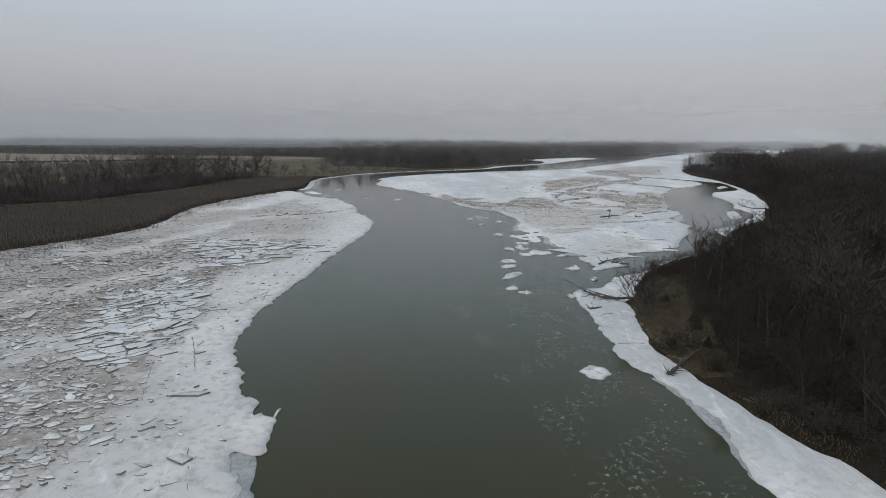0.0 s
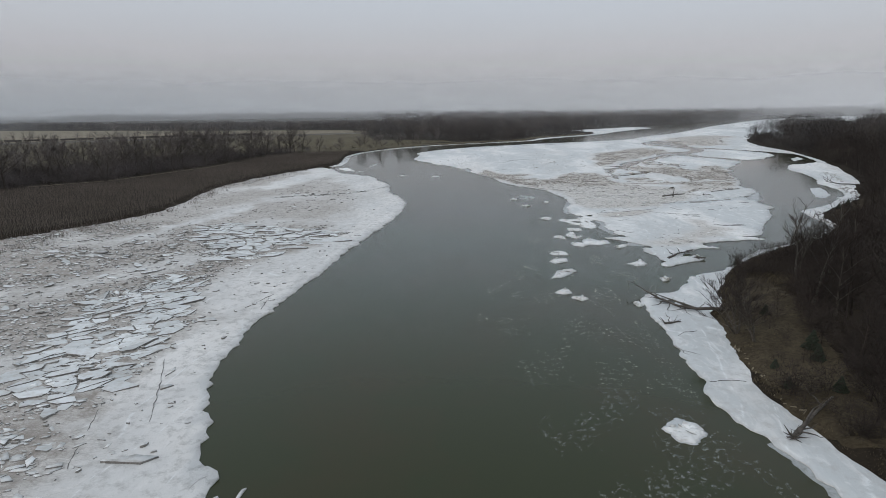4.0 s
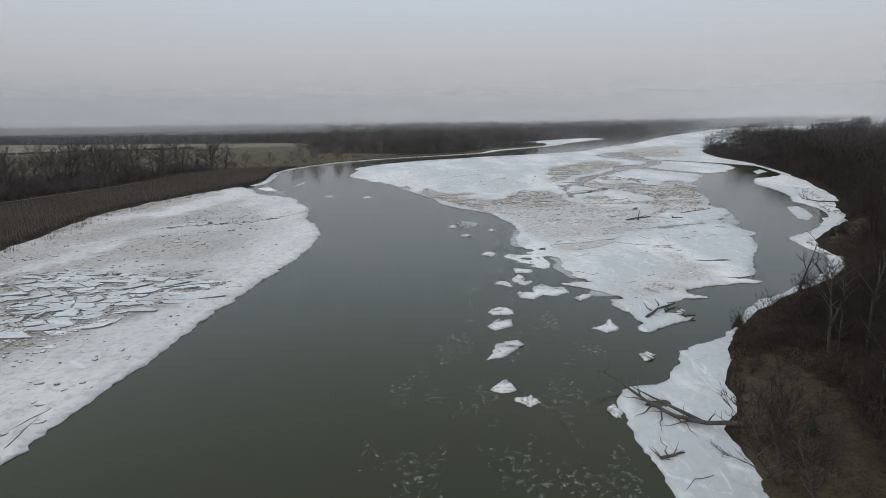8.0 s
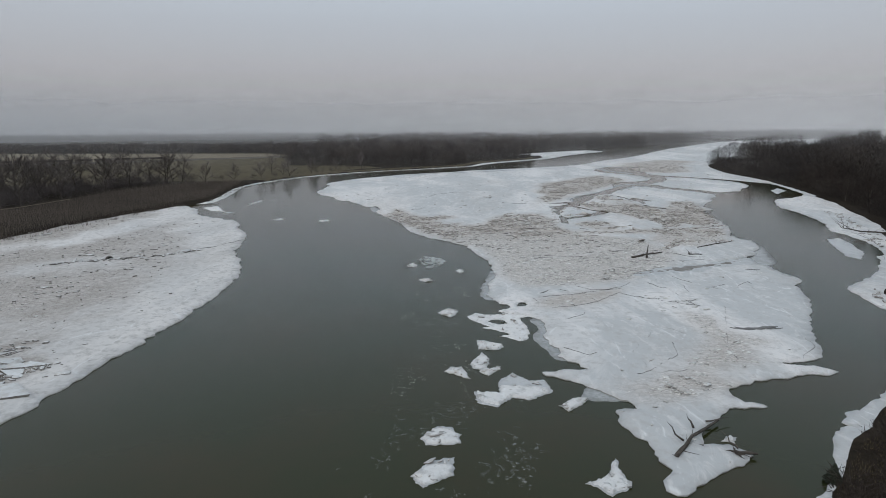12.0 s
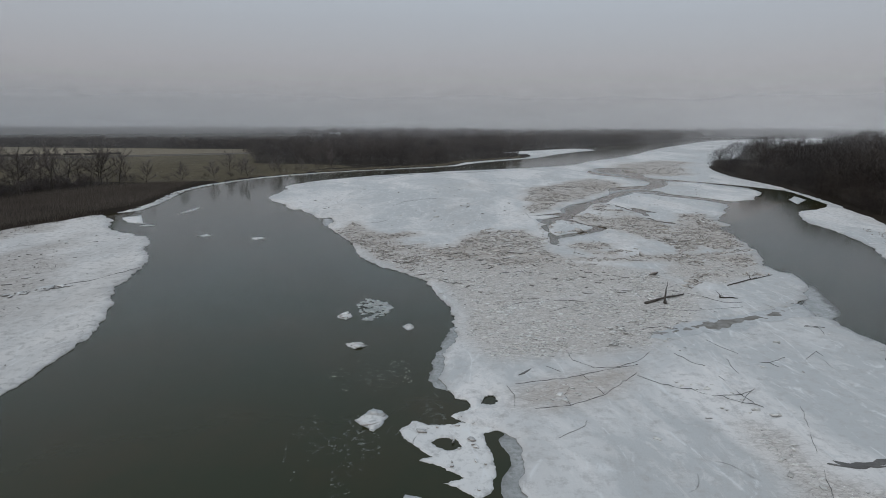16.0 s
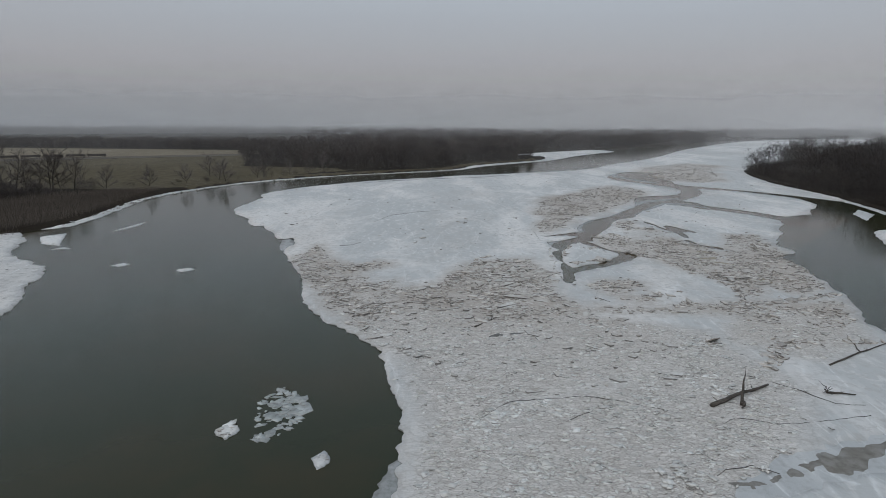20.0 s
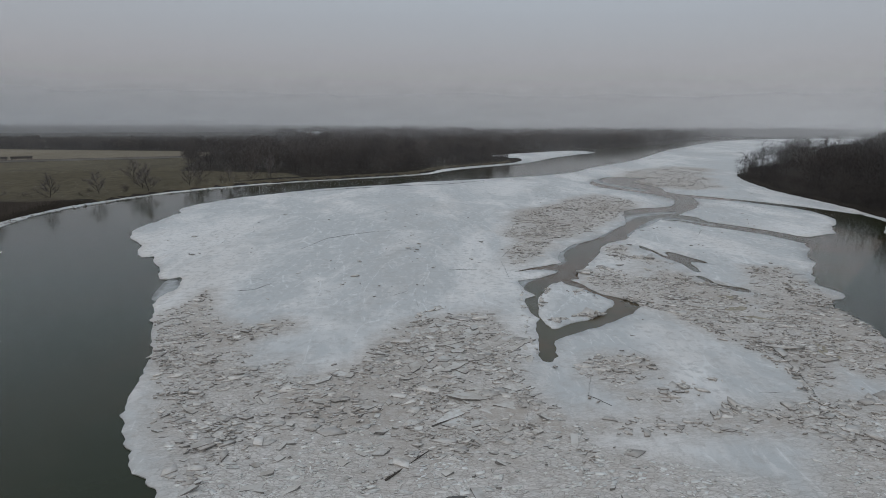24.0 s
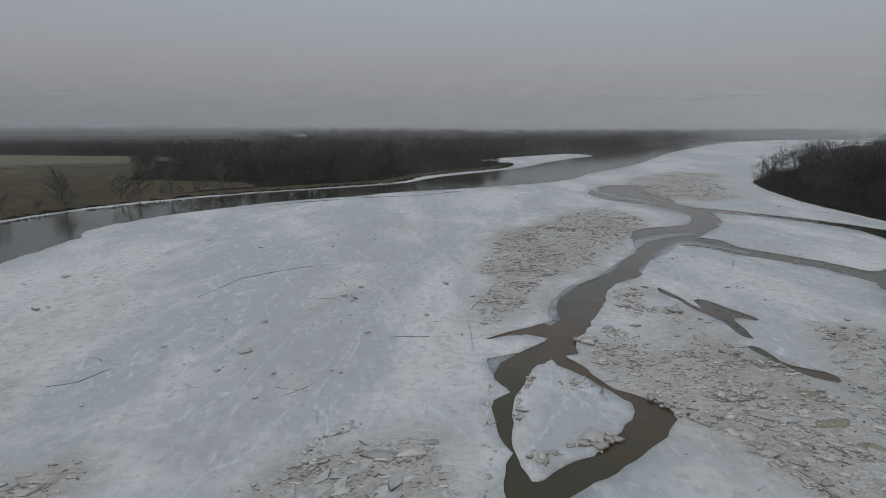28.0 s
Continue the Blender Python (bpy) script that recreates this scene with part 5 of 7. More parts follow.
# ---- floes, wet ledges and frazil ----
FLOE_COUNT = 0


def floe(pts, holes=()):
    """A drifting floe: broken outline, rough top, and rafted bits of crust on those that come close."""
    global FLOE_COUNT
    i = FLOE_COUNT
    FLOE_COUNT += 1
    ring_ = shoreline(pts, 0.22, 130 + i, fine=0.25, sharp=True)
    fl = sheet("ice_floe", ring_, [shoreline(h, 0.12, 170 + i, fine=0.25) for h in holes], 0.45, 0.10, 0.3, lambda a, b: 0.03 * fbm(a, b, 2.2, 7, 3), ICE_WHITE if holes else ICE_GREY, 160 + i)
    tagged(fl, "small drifting ice floe with a rough white cap", "ice floe", "drifting ice floes")
    mid_ = ring_.mean(0)
    tallness = np.ptp(ring_[:, 1])
    cap = mid_ + (ring_ - mid_) * 0.93
    keep = cap[:, 1] < mid_[1] + tallness * (0.10 + 0.14 * (i % 3)) + 0.2 * fbm(cap[:, 0], cap[:, 1], 1.5, i, 2)
    if not holes and keep.sum() > 8 and np.ptp(ring_[:, 0]) < 12:
        cover = sheet("rough_cap", cap[keep], [], 0.3, 0.16, 0.15, lambda a, b: 0.02 + 0.24 * np.abs(fbm(a, b, 1.4, 7 + i, 3)), ICE_WHITE, 460 + i)
        cover.parent = fl
        tagged(cover, "rough white piled ice")
    c = np.asarray(pts).mean(0)
    if away(*c) < 40:
        rs = np.random.RandomState(190 + i)
        qx, qy = ring_[:, 0].min() + rs.rand(160) * np.ptp(ring_[:, 0]), ring_[:, 1].min() + rs.rand(160) * np.ptp(ring_[:, 1])
        k = inside(qx, qy, ring_) & (distance(qx, qy, ring_) > 0.35)
        qx, qy = qx[k][:16], qy[k][:16]
        if len(qx):
            part("crust", slab_field("crust", qx, qy, np.full(len(qx), 0.17), 0.15 + rs.gamma(1.6, 0.2, len(qx)), np.abs(rs.normal(0, 0.16, len(qx))), 200 + i, SLAB, (0.02, 0.09), EDGE_PALE), fl, "rafted broken crust", "stuff")


floe([(14.2, 64.3), (10.6, 64.2), (8, 62), (9.7, 60.7), (6.2, 60.3), (4.4, 61), (3, 59.2), (3.9, 57.1), (6.4, 54.7), (5.2, 54), (7.3, 53), (9.1, 51.5), (7.5, 50.7), (10.3, 48.9), (11.2, 49.8), (12, 53.4), (11.6, 56.1), (11.2, 58.8), (13.9, 60)], [[(6.4, 57.4), (7.6, 57.9), (8.7, 57.5), (8.9, 56), (7.2, 55.9)]])
floe([(4.2, 49.4), (4, 47.5), (4.3, 45.8), (6.8, 45.6), (7.7, 46.5), (7.6, 47.7), (6, 48.5)])
floe([(4.6, 44.6), (4.2, 43), (3.1, 40.7), (3.4, 39.6), (4.6, 39), (5.6, 40.8), (5.4, 43)])
floe([(-1.7, 61.2), (0, 63.6), (1.7, 62), (0.5, 59.3)])
floe([(0, 38.5), (0.7, 39.5), (2.2, 38.6), (3, 36.4), (2, 36.7)])
floe([(4.2, 38.6), (6.9, 40.2), (6.7, 39.1), (5.1, 37.2)])
floe([(3.4, 32.9), (4.9, 32.5), (6.1, 32.7), (6.4, 36), (8.1, 38.2), (9.8, 36), (11.7, 36.1), (12.1, 32.9), (9.1, 30.9), (7.5, 31.6), (5.6, 28.9), (3.4, 30.3)])
floe([(12.2, 29.7), (13.4, 31.1), (15.9, 31.7), (14.9, 30), (13, 28.5)])
floe([(-2.1, 22.8), (-0.6, 25.1), (0.7, 25.1), (0.9, 24), (1.9, 23.7), (1.5, 22.2), (-1.7, 21.5)])
floe([(-3.4, 5), (-2.5, 7.3), (-1.8, 10.3), (0.7, 10.6), (0.8, 9), (-1.1, 5.8)])
floe([(-2.7, 16.7), (-1.1, 19.2), (1, 19.6), (0.9, 16.9), (-1.6, 14.9)])
floe([(12.2, 15.8), (14.2, 16.9), (15.5, 19.7), (15.7, 15.3), (13.8, 14.2)])
floe([(-3.2, -3), (-1.5, -0.3), (-0.6, -3), (-2.1, -3.9)])
floe([(-0.9, -5.4), (0.6, -4.7), (2, -6), (0.6, -7.1)])
floe([(15.8, 6.5), (17.3, 6.9), (17.3, 5.3), (15.8, 4.5)])
floe([(3, -44.2), (5.1, -41.9), (7, -44.8), (5.4, -46.9), (4, -46.4)])
floe([(-8.9, 92.8), (-8.2, 95.1), (-6.8, 93.5), (-7.4, 91.4)])
floe([(-5.7, 81.6), (-4.2, 82.4), (-2.8, 81.3), (-4.5, 80)])
floe([(1.5, 88.8), (2.2, 89.8), (3.2, 88.3), (2.2, 87.1)])
floe([(8.3, -7.6), (9.3, -6.4), (9.6, -8.4), (8.8, -9)])
floe([(-91, 184), (-87.9, 189), (-79.4, 174), (-85.4, 176)])
floe([(-77.5, 192), (-76.5, 207), (-75.5, 200)])
floe([(-56.5, 156), (-55, 158.5), (-53, 157), (-54.5, 155)])
floe([(-41.5, 152.5), (-40.1, 155), (-38, 153.5), (-40, 151.5)])
floe([(-78.5, 170), (-77.6, 172.5), (-75, 171)])
floe([(97.3, 122), (101.6, 124), (100, 117), (95.4, 105), (90.6, 98.8), (89.6, 102.4), (93, 112)])
floe([(143, 236), (151, 246), (149.4, 235), (138.6, 223)])
floe([(26.2, 22.6), (27, 23.8), (28.2, 23.4), (27.4, 22.2)])

# brash: a loose raft of small cakes
BRASH = [(-7, 97.5), (-5.9, 103), (-3.5, 101.5), (-0.8, 97.5), (-2.2, 92.9), (-4.7, 91.2), (-5, 94)]
x, y, rs = scatter(BRASH, 0.55, 210)
k = rs.rand(len(x)) < 0.8
brash = tagged(new("brash_ice", slab_field("brash_ice", x[k], y[k], np.full(k.sum(), -0.02), 0.2 + rs.gamma(1.6, 0.28, k.sum()), np.abs(rs.normal(0, 0.02, k.sum())), 211, BRASH_ICE, (0.025, 0.06), EDGE_PALE)),
               "loose raft of small grey-white ice cakes", "brash ice", kind="stuff")



def ledge(pts, seed, top=0.014, material=None, label="thin grey waterlogged ice ledge at the waterline"):
    tagged(sheet("ice_ledge", shoreline(pts, 0.25, seed, fine=0.5), [], 1.0, top, 0.12, lambda a, b: 0 * a, material or WET_ICE, seed + 10), label, "ice ledge", "waterlogged ledges")


ledge([(12, -46.2), (12.7, -49.2), (13.5, -52.7), (13.9, -56.6), (14.3, -60.7), (14.1, -64.1), (13.9, -66.5), (13.6, -68.7), (15.1, -68.6), (15.6, -65.9), (16, -62.8), (16.6, -59.4), (16.2, -54.9), (15.3, -51), (14.4, -47.8), (13.6, -45.7)], 220)
ledge([(-29.4, 184.6), (-27, 183.6), (-23.6, 178), (-24.6, 171.6), (-27, 172.6), (-28.6, 178)], 236)
ledge([(-36, -66.6), (-33.6, -65.2), (-32, -67.4), (-31.4, -70.6), (-30, -75), (-33, -76), (-36, -70)], 221)
ledge([(11, 90), (11, 81), (10, 75), (10, 68), (6.4, 69), (5.9, 75), (7.4, 82), (8.4, 88)], 222)
ledge([(16, 60), (17, 54.5), (16, 50), (17, 45.5), (17, 42), (14.4, 42), (13, 45.8), (12.2, 50), (13.4, 54.4), (12.8, 58)], 223)
ledge([(14.8, 31.8), (18.2, 36), (22, 31.2), (17.4, 30.6), (15.6, 31)], 224)
ledge([(35.6, 83.8), (43, 84.4), (50, 87), (57.4, 90.2), (64, 92), (66, 96), (66.4, 100.6), (58.4, 97.6), (52, 95), (46, 93), (40, 90)], 235, 0.15, ICE_GREY, "smooth grey refrozen ice in the inlet")
ledge([(34.4, 84.9), (37, 86.6), (40.5, 87.3), (45.3, 90.3), (48.6, 92), (53, 93.5), (57.4, 95.7), (62, 97.6), (61, 94.6), (57.7, 92.8), (52.4, 90.6), (47.3, 87.3), (45.6, 88.6), (41.1, 86.3), (38, 85.3), (34.5, 84.3)], 227, 0.20, SLUSH, "dark brown wet slush in the inlet")
ledge([(41.9, 152.3), (43, 153.5), (45.7, 154.9), (49.3, 155.2), (46.2, 154), (43.3, 152.3), (41.1, 150.5)], 228, 0.31, SLUSH, "dark wet slush in a crack of the ice")
ledge([(67, 93), (71, 97), (74, 106), (76, 112), (73, 113), (69, 103), (65, 98)], 229)

ledge([(45, 198), (47.4, 211), (58, 227), (60, 226), (50, 210), (47.6, 199)], 230)
ledge([(36, 180), (35, 185), (38, 187.4), (39.4, 186), (37.4, 183.6)], 231)
ledge([(60, 228), (79, 260), (97, 271), (98, 268), (82, 258), (63, 227)], 232)
ledge([(107, 330), (97, 360), (100, 388), (104, 386), (101.6, 361), (110.6, 332)], 233)
ledge([(73, 230), (90, 254.6), (101, 245.6), (99, 250), (90, 259), (70.6, 231)], 234)

# ---- long cracks and open leads in the ice ----
LEAD = surface("open_crack", (0.085, 0.08, 0.074), (0.13, 0.122, 0.112), (0.05, 0.047, 0.043), 0.5, 3.0, 0.4, 0)


def crack(parent, pts, width, relief, top, seed):
    """A thin wandering lead of dark wet ice, with its lips slightly raised."""
    rng = random.Random(seed)
    line_ = []
    p = [Vector((*q, 0)) for q in pts]
    for a, b in zip(p, p[1:]):
        n = max(3, int((b - a).length / 0.7))
        side = Vector((-(b - a).y, (b - a).x, 0)).normalized()
        for i in range(n):
            line_.append(a.lerp(b, i / n) + side * rng.uniform(-0.09, 0.09))
    line_.append(p[-1])
    n = len(line_)
    xs, ys = np.array([q.x for q in line_]), np.array([q.y for q in line_])
    zs = top + relief(xs, ys) + 0.035
    vs, fs = [], []
    for i in range(n):
        d = (line_[min(i + 1, n - 1)] - line_[max(i - 1, 0)]).normalized()
        s = Vector((-d.y, d.x, 0)) * width * (0.12 + math.sin(math.pi * i / (n - 1)) ** 0.5) * rng.uniform(0.4, 1.3)
        for w, dz in ((1, -0.05), (0.8, 0.02), (-0.8, 0.02), (-1, -0.05)):
            vs.append((line_[i].x + s.x * w, line_[i].y + s.y * w, zs[i] + dz))
    for i in range(n - 1):
        for k in range(3):
            fs.append((4 * i + k, 4 * i + k + 1, 4 * i + k + 5, 4 * i + k + 4))
    part("crack", raw("crack", vs, fs, LEAD), parent, "dark crack")


CRACK_COUNT = 0


def mid_crack(*pts, width=0.035):
    global CRACK_COUNT
    CRACK_COUNT += 1
    crack(mid_ice, pts, 0.28 * width, mid_relief, 0.26, 500 + CRACK_COUNT)


def left_crack(*pts, width=0.035):
    global CRACK_COUNT
    CRACK_COUNT += 1
    crack(left_ice, pts, width, left_relief, 0.30, 500 + CRACK_COUNT)


mid_crack((60.9, 89.5), (63.3, 88.6))
mid_crack((15.6, 69.2), (22.2, 71), (26.9, 73.2), (31.4, 74.9))
mid_crack((30.5, 72.3), (25.1, 66.6), (20.8, 64.1), (17, 63.4))
mid_crack((23.7, 72.2), (25.1, 66.6))
mid_crack((20.8, 64.1), (20.7, 66.6), (21.6, 68.2))
mid_crack((30.3, 71.7), (32.9, 68.8), (36.4, 66.7), (39.6, 64.8), (40.9, 63.4))
mid_crack((23.4, 79.8), (23.6, 76.1), (25.8, 73.8), (29, 74.2), (32.1, 76.2), (34.5, 79.2))
mid_crack((19.9, 74.3), (21.4, 72.6))
mid_crack((43.6, 83.3), (44.8, 80), (45.6, 78.5))
mid_crack((45.8, 75.4), (48.2, 75.7), (51.1, 77.4))
mid_crack((48.2, 75.7), (48.6, 74.4))
mid_crack((37.8, 66.2), (40.2, 66.7), (42.5, 68.3))
mid_crack((39.1, 64.7), (41.9, 67.8))
mid_crack((53.1, 76.4), (56.3, 79.4), (56.3, 77.9))
mid_crack((60.5, 89), (62.4, 88.4), (61.1, 85.2))
mid_crack((14.5, 68.6), (15.1, 66.5), (14.9, 63.6))
mid_crack((18.4, 57.5), (21.3, 59.8), (21.8, 60.9))
mid_crack((42.9, 76.3), (42.7, 72.4))
mid_crack((16.2, 71.5), (18, 73.4), width=0.5)
mid_crack((37.1, 78.2), (39.8, 73), (40.3, 64))
mid_crack((30.8, 47.9), (29.8, 43.4), (26, 39.4), (22.7, 36.9))
mid_crack((45.2, 64.1), (37.2, 45.3), (36.9, 41.9))
mid_crack((15.6, 45.8), (18.5, 43.2), (19.7, 44.1))
mid_crack((16.5, 96.1), (19.6, 99.8), (23.9, 100.6), (28.2, 101.3), (31.6, 100.3), (36.7, 98), width=0.06)
mid_crack((47.3, 107.5), (49.1, 106.4), (51.5, 104.4), (54.1, 100.6), (57, 100.4), width=0.06)
mid_crack((39.3, 95.3), (42, 97.1), (45.9, 96.1), (49.5, 96.6), (56.1, 98.2), width=0.05)
mid_crack((36, 87), (37.1, 88), (39.6, 88.7), (41.4, 87.6), width=0.08)
mid_crack((23.6, 94.7), (27.5, 97.7), (28.5, 97.1))
mid_crack((40.7, 54.4), (43.2, 53.1), (48.5, 54.3), width=1.6)
mid_crack((54.4, 169.4), (58.6, 163.6), (62.6, 154.1), (64.4, 146.2), (62, 136.9), width=0.07)
mid_crack((38.8, 143.1), (37.2, 137.8), (39.1, 135.5))
mid_crack((29.1, 130.3), (30.4, 135), (30.3, 137.8))
mid_crack((5.6, 139.8), (2.4, 136.8))
mid_crack((-10.6, 210.1), (-7.1, 222.6), (0.8, 229.9), (8, 233.7), width=0.06)
mid_crack((22.9, 191.9), (28.4, 191.9))
mid_crack((34.2, 186), (34, 201.4), (40.7, 220.8), width=0.06)
mid_crack((-31.6, 317), (-18, 328.3), (1.9, 341), (24, 349), (43, 366), width=2.2)
mid_crack((18.4, 118.8), (20.4, 119.6), (23.2, 120.3), width=1.5)
mid_crack((40.3, 53.3), (43, 52.9), (46, 53.2), (48.8, 53.5), width=0.6)
mid_crack((-14, 176.5), (-11.1, 177.9), (-9.4, 181.7))
left_crack((-48.6, -15.2), (-49.6, -9.1))
left_crack((-46.8, -47.3), (-50.4, -39.2), (-53.3, -33.4))
left_crack((-51.1, -14.8), (-49.4, -7.7))
left_crack((-35.5, -74.2), (-39.7, -65))
left_crack((-49.4, -55.3), (-55.2, -41))
left_crack((-70, 30), (-62, 36), (-56, 44), width=0.07)
left_crack((-66, 104), (-58, 112), (-54, 122), width=0.07)

crack(shore_a, ((10.8, -34.2), (12.6, -33.7), (14.8, -33.9)), 0.02, flat_relief, 0.2, 560)
crack(shore_a, ((11.2, -21), (12.4, -19.6), (14.2, -19)), 0.02, flat_relief, 0.2, 562)
crack(shore_b, ((104, 112), (108, 122), (110, 132)), 0.04, flat_relief, 0.2, 563)
FRAZIL = [(-17, -24), (-14, 2), (-6, 30), (-8, 70), (2, 84), (5, 74), (8, 62), (2, 45), (10, 34), (12, 8), (8, -12), (8.5, -34), (10, -48), (13, -60), (12, -90), (0, -80), (-6, -52)]
x, y, rs = scatter(FRAZIL, 0.105, 240)
lump = np.clip(fbm(x, 0.5 * y, 9, 31, 3) * 1.5 - 0.04 + 0.6 * np.clip((4 - y) / 30, 0, 1) * np.clip((x + 5) / 8, 0, 1), 0, 1) * np.clip(fbm(x, y, 1.5, 32, 3) * 2.4 + 0.05, 0, 1)
k = rs.rand(len(x)) < 0.75 * lump
x, y = x[k], y[k]
tagged(new("frazil", slab_field("frazil", x, y, np.full(len(x), 0.0), 0.03 + rs.gamma(1.3, 0.05, len(x)), np.zeros(len(x)), 241, FLOC, (0.004, 0.008), FLOC, None, 4)),
       "faint grey-green clots of frazil slush in the water", "frazil ice", kind="stuff")

# ---- single ice slabs that can be told apart ----


def slab_mesh(seed, material):
    """A five-sided plate with a chipped rim."""
    rs = np.random.RandomState(seed)
    k = 5
    an = np.arange(k) * 2 * math.pi / k + rs.uniform(-0.5, 0.5, k)
    r = rs.uniform(0.5, 1.0, k)
    top = np.column_stack([r * np.cos(an), r * np.sin(an) * rs.uniform(0.35, 0.75), np.full(k, 1.0)])
    mid = top * (1.03, 1.03, 0) + (0, 0, 0.86)
    top[:, :2] *= 0.94
    low = mid * (0.98, 0.98, 0) + (0, 0, -0.6)
    v = np.concatenate([top, mid, low])
    t = [(0, i, i + 1) for i in range(1, k - 1)]
    for o in (0, k):
        for i in range(k):
            j = (i + 1) % k
            t += [(o + j, o + i, o + k + i), (o + j, o + k + i, o + k + j)]
    return tri_mesh("ice_slab", v, t, material, False, EDGE, [0] * (k - 2 + 2 * k) + [1] * (2 * k))


SLAB_MESHES = [slab_mesh(s, SLAB_ONE) for s in range(300, 310)]
DIRTY_MESHES = [slab_mesh(s, PLATE_DIRTY) for s in range(600, 610)]


def lay_slabs(parent, x, y, z, size, seed, meshes):
    rs = np.random.RandomState(seed)
    for i in range(len(x)):
        ob = new("ice_slab", meshes[i % len(meshes)])
        ob.parent = parent
        ob.location = (x[i], y[i], z[i])
        tl = 0.22 / (0.6 + size[i])
        ob.rotation_euler = (rs.normal(0, tl), rs.normal(0, tl), rs.normal(0.2, 0.7) + (math.pi if rs.rand() < 0.5 else 0))
        ob.scale = (size[i], size[i] * rs.uniform(0.7, 1.2), rs.uniform(0.09, 0.19))


x, y, rs = scatter([(-112, 20), (-84, 44), (-58, 34), (-72, 8), (-60, -24), (-56, -44), (-50, -58), (-46, -80), (-70, -100), (-90, -60), (-112, -20)], 3.0, 320, 0.004)
k = (left_amount(x, y) > 0.2) & inside(x, y, LEFT)
x, y = x[k][:300], y[k][:300]
lay_slabs(left_ice, x, y, 0.36 + left_relief(x, y), 0.45 + rs.gamma(1.8, 0.32, len(x)), 321, SLAB_MESHES)
x, y, rs = scatter([(-8, 132), (5, 141), (16, 163), (31, 157), (31, 138), (38, 127), (47, 107), (20, 99), (8, 110)], 3.1, 322, 0.0)
x, y = x[:300], y[:300]
lay_slabs(mid_ice, x, y, 0.25 + mid_relief(x, y), 0.3 + rs.gamma(1.6, 0.3, len(x)), 323, DIRTY_MESHES)



def plate_field(parent, poly, size, seed, material, relief, top, squeeze=0.62, turn=0.35, limit=300, gaps=0.2):
    """A stretch of ice broken where it lay: flat fitting plates with open joints, some pushed over their neighbours."""
    rs = np.random.RandomState(seed)
    p = np.asarray(poly, float)
    c, s = math.cos(turn), math.sin(turn)
    mid = p.mean(0)
    half = np.abs(p - mid).max() * 1.5
    nu, nv = int(2 * half / size), int(2 * half / (size * squeeze))
    u, w = np.meshgrid(np.linspace(-half, half, nu), np.linspace(-half, half, nv))
    u = u + rs.uniform(-0.42, 0.42, u.shape) * size + (np.arange(nv)[:, None] % 2) * size * 0.5
    w = w + rs.uniform(-0.36, 0.36, w.shape) * size * squeeze
    gx, gy = mid[0] + u * c - w * s, mid[1] + u * s + w * c
    done = 0
    for i in range(nv - 1):
        for j in range(nu - 1):
            q = np.array([(gx[i, j], gy[i, j]), (gx[i, j + 1], gy[i, j + 1]), (gx[i + 1, j + 1], gy[i + 1, j + 1]), (gx[i + 1, j], gy[i + 1, j])])
            m = q.mean(0)
            if done >= limit or rs.rand() < gaps or not inside(m[:1], m[1:], p)[0]:
                continue
            k = rs.uniform(0.8, 0.98) if rs.rand() < 0.85 else 1.12
            corner = rs.randint(4)
            ring_ = []
            for e in range(4):
                a, b = q[e] - m, q[(e + 1) % 4] - m
                if e == corner:
                    prev = q[e - 1] - m
                    ring_ += [a * 0.7 + prev * 0.3, a * 0.72 + b * 0.28]
                else:
                    ring_.append(a)
                if rs.rand() < 0.35:
                    ring_.append((a + b) * 0.5 * rs.uniform(0.9, 1.08))
            ring_ = np.array(ring_) * k
            n = len(ring_)
            th = rs.uniform(0.10, 0.2)
            tx, ty = rs.normal(0, 0.035, 2)
            zt = th + ring_[:, 0] * tx + ring_[:, 1] * ty + (0.1 if k > 1 else 0)
            tp = np.column_stack([ring_ * 0.95, zt])
            md = np.column_stack([ring_, zt - 0.03])
            lw = np.column_stack([ring_ * 0.98, zt - 0.3])
            v = np.concatenate([tp, md, lw])
            f = [tuple(range(n))] + [(o + e, o + n + e, o + n + (e + 1) % n, o + (e + 1) % n) for o in (0, n) for e in range(n)]
            area = 0.5 * sum(ring_[e, 0] * ring_[(e + 1) % n, 1] - ring_[(e + 1) % n, 0] * ring_[e, 1] for e in range(n))
            if area < 0:
                f = [t[::-1] for t in f]
            me = raw("ice_plate", v, f, material)
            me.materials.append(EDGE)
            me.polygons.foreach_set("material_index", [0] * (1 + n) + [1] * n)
            ob = part("ice_plate", me, parent)
            ob.location = (m[0], m[1], top + float(relief(m[:1], m[1:])[0]) - 0.02)
            done += 1


plate_field(left_ice, PLATED[0], 2.5, 331, SLAB_ONE, left_relief, 0.30, 0.6, 0.7, 150)
plate_field(left_ice, PLATED[1], 3.3, 332, SLAB_ONE, left_relief, 0.33, 0.6, 0.15, 140)
plate_field(left_ice, [(-55.7, 29.6), (-51, 31.8), (-48.8, 29.1), (-49.7, 25.6), (-54, 26.2)], 4.6, 333, SLAB_ONE, left_relief, 0.34, 0.7, 0.2, 3)
plate_field(mid_ice, [(18, 160.6), (23, 161.7), (28.5, 160.7), (33, 154), (33, 147.5), (28.7, 145.4), (24.7, 144.0), (21, 140.3), (16, 146)], 1.7, 334, PLATE_DIRTY, mid_relief, 0.18, 0.7, 0.9, 70, 0.5)
plate_field(mid_ice, [(24.0, 140.3), (27.3, 144.0), (31.2, 140.3), (29.6, 133.2), (24.8, 131.5), (20.7, 133.2)], 2.6, 336, PLATE_DIRTY, mid_relief, 0.13, 0.7, 0.5, 14)


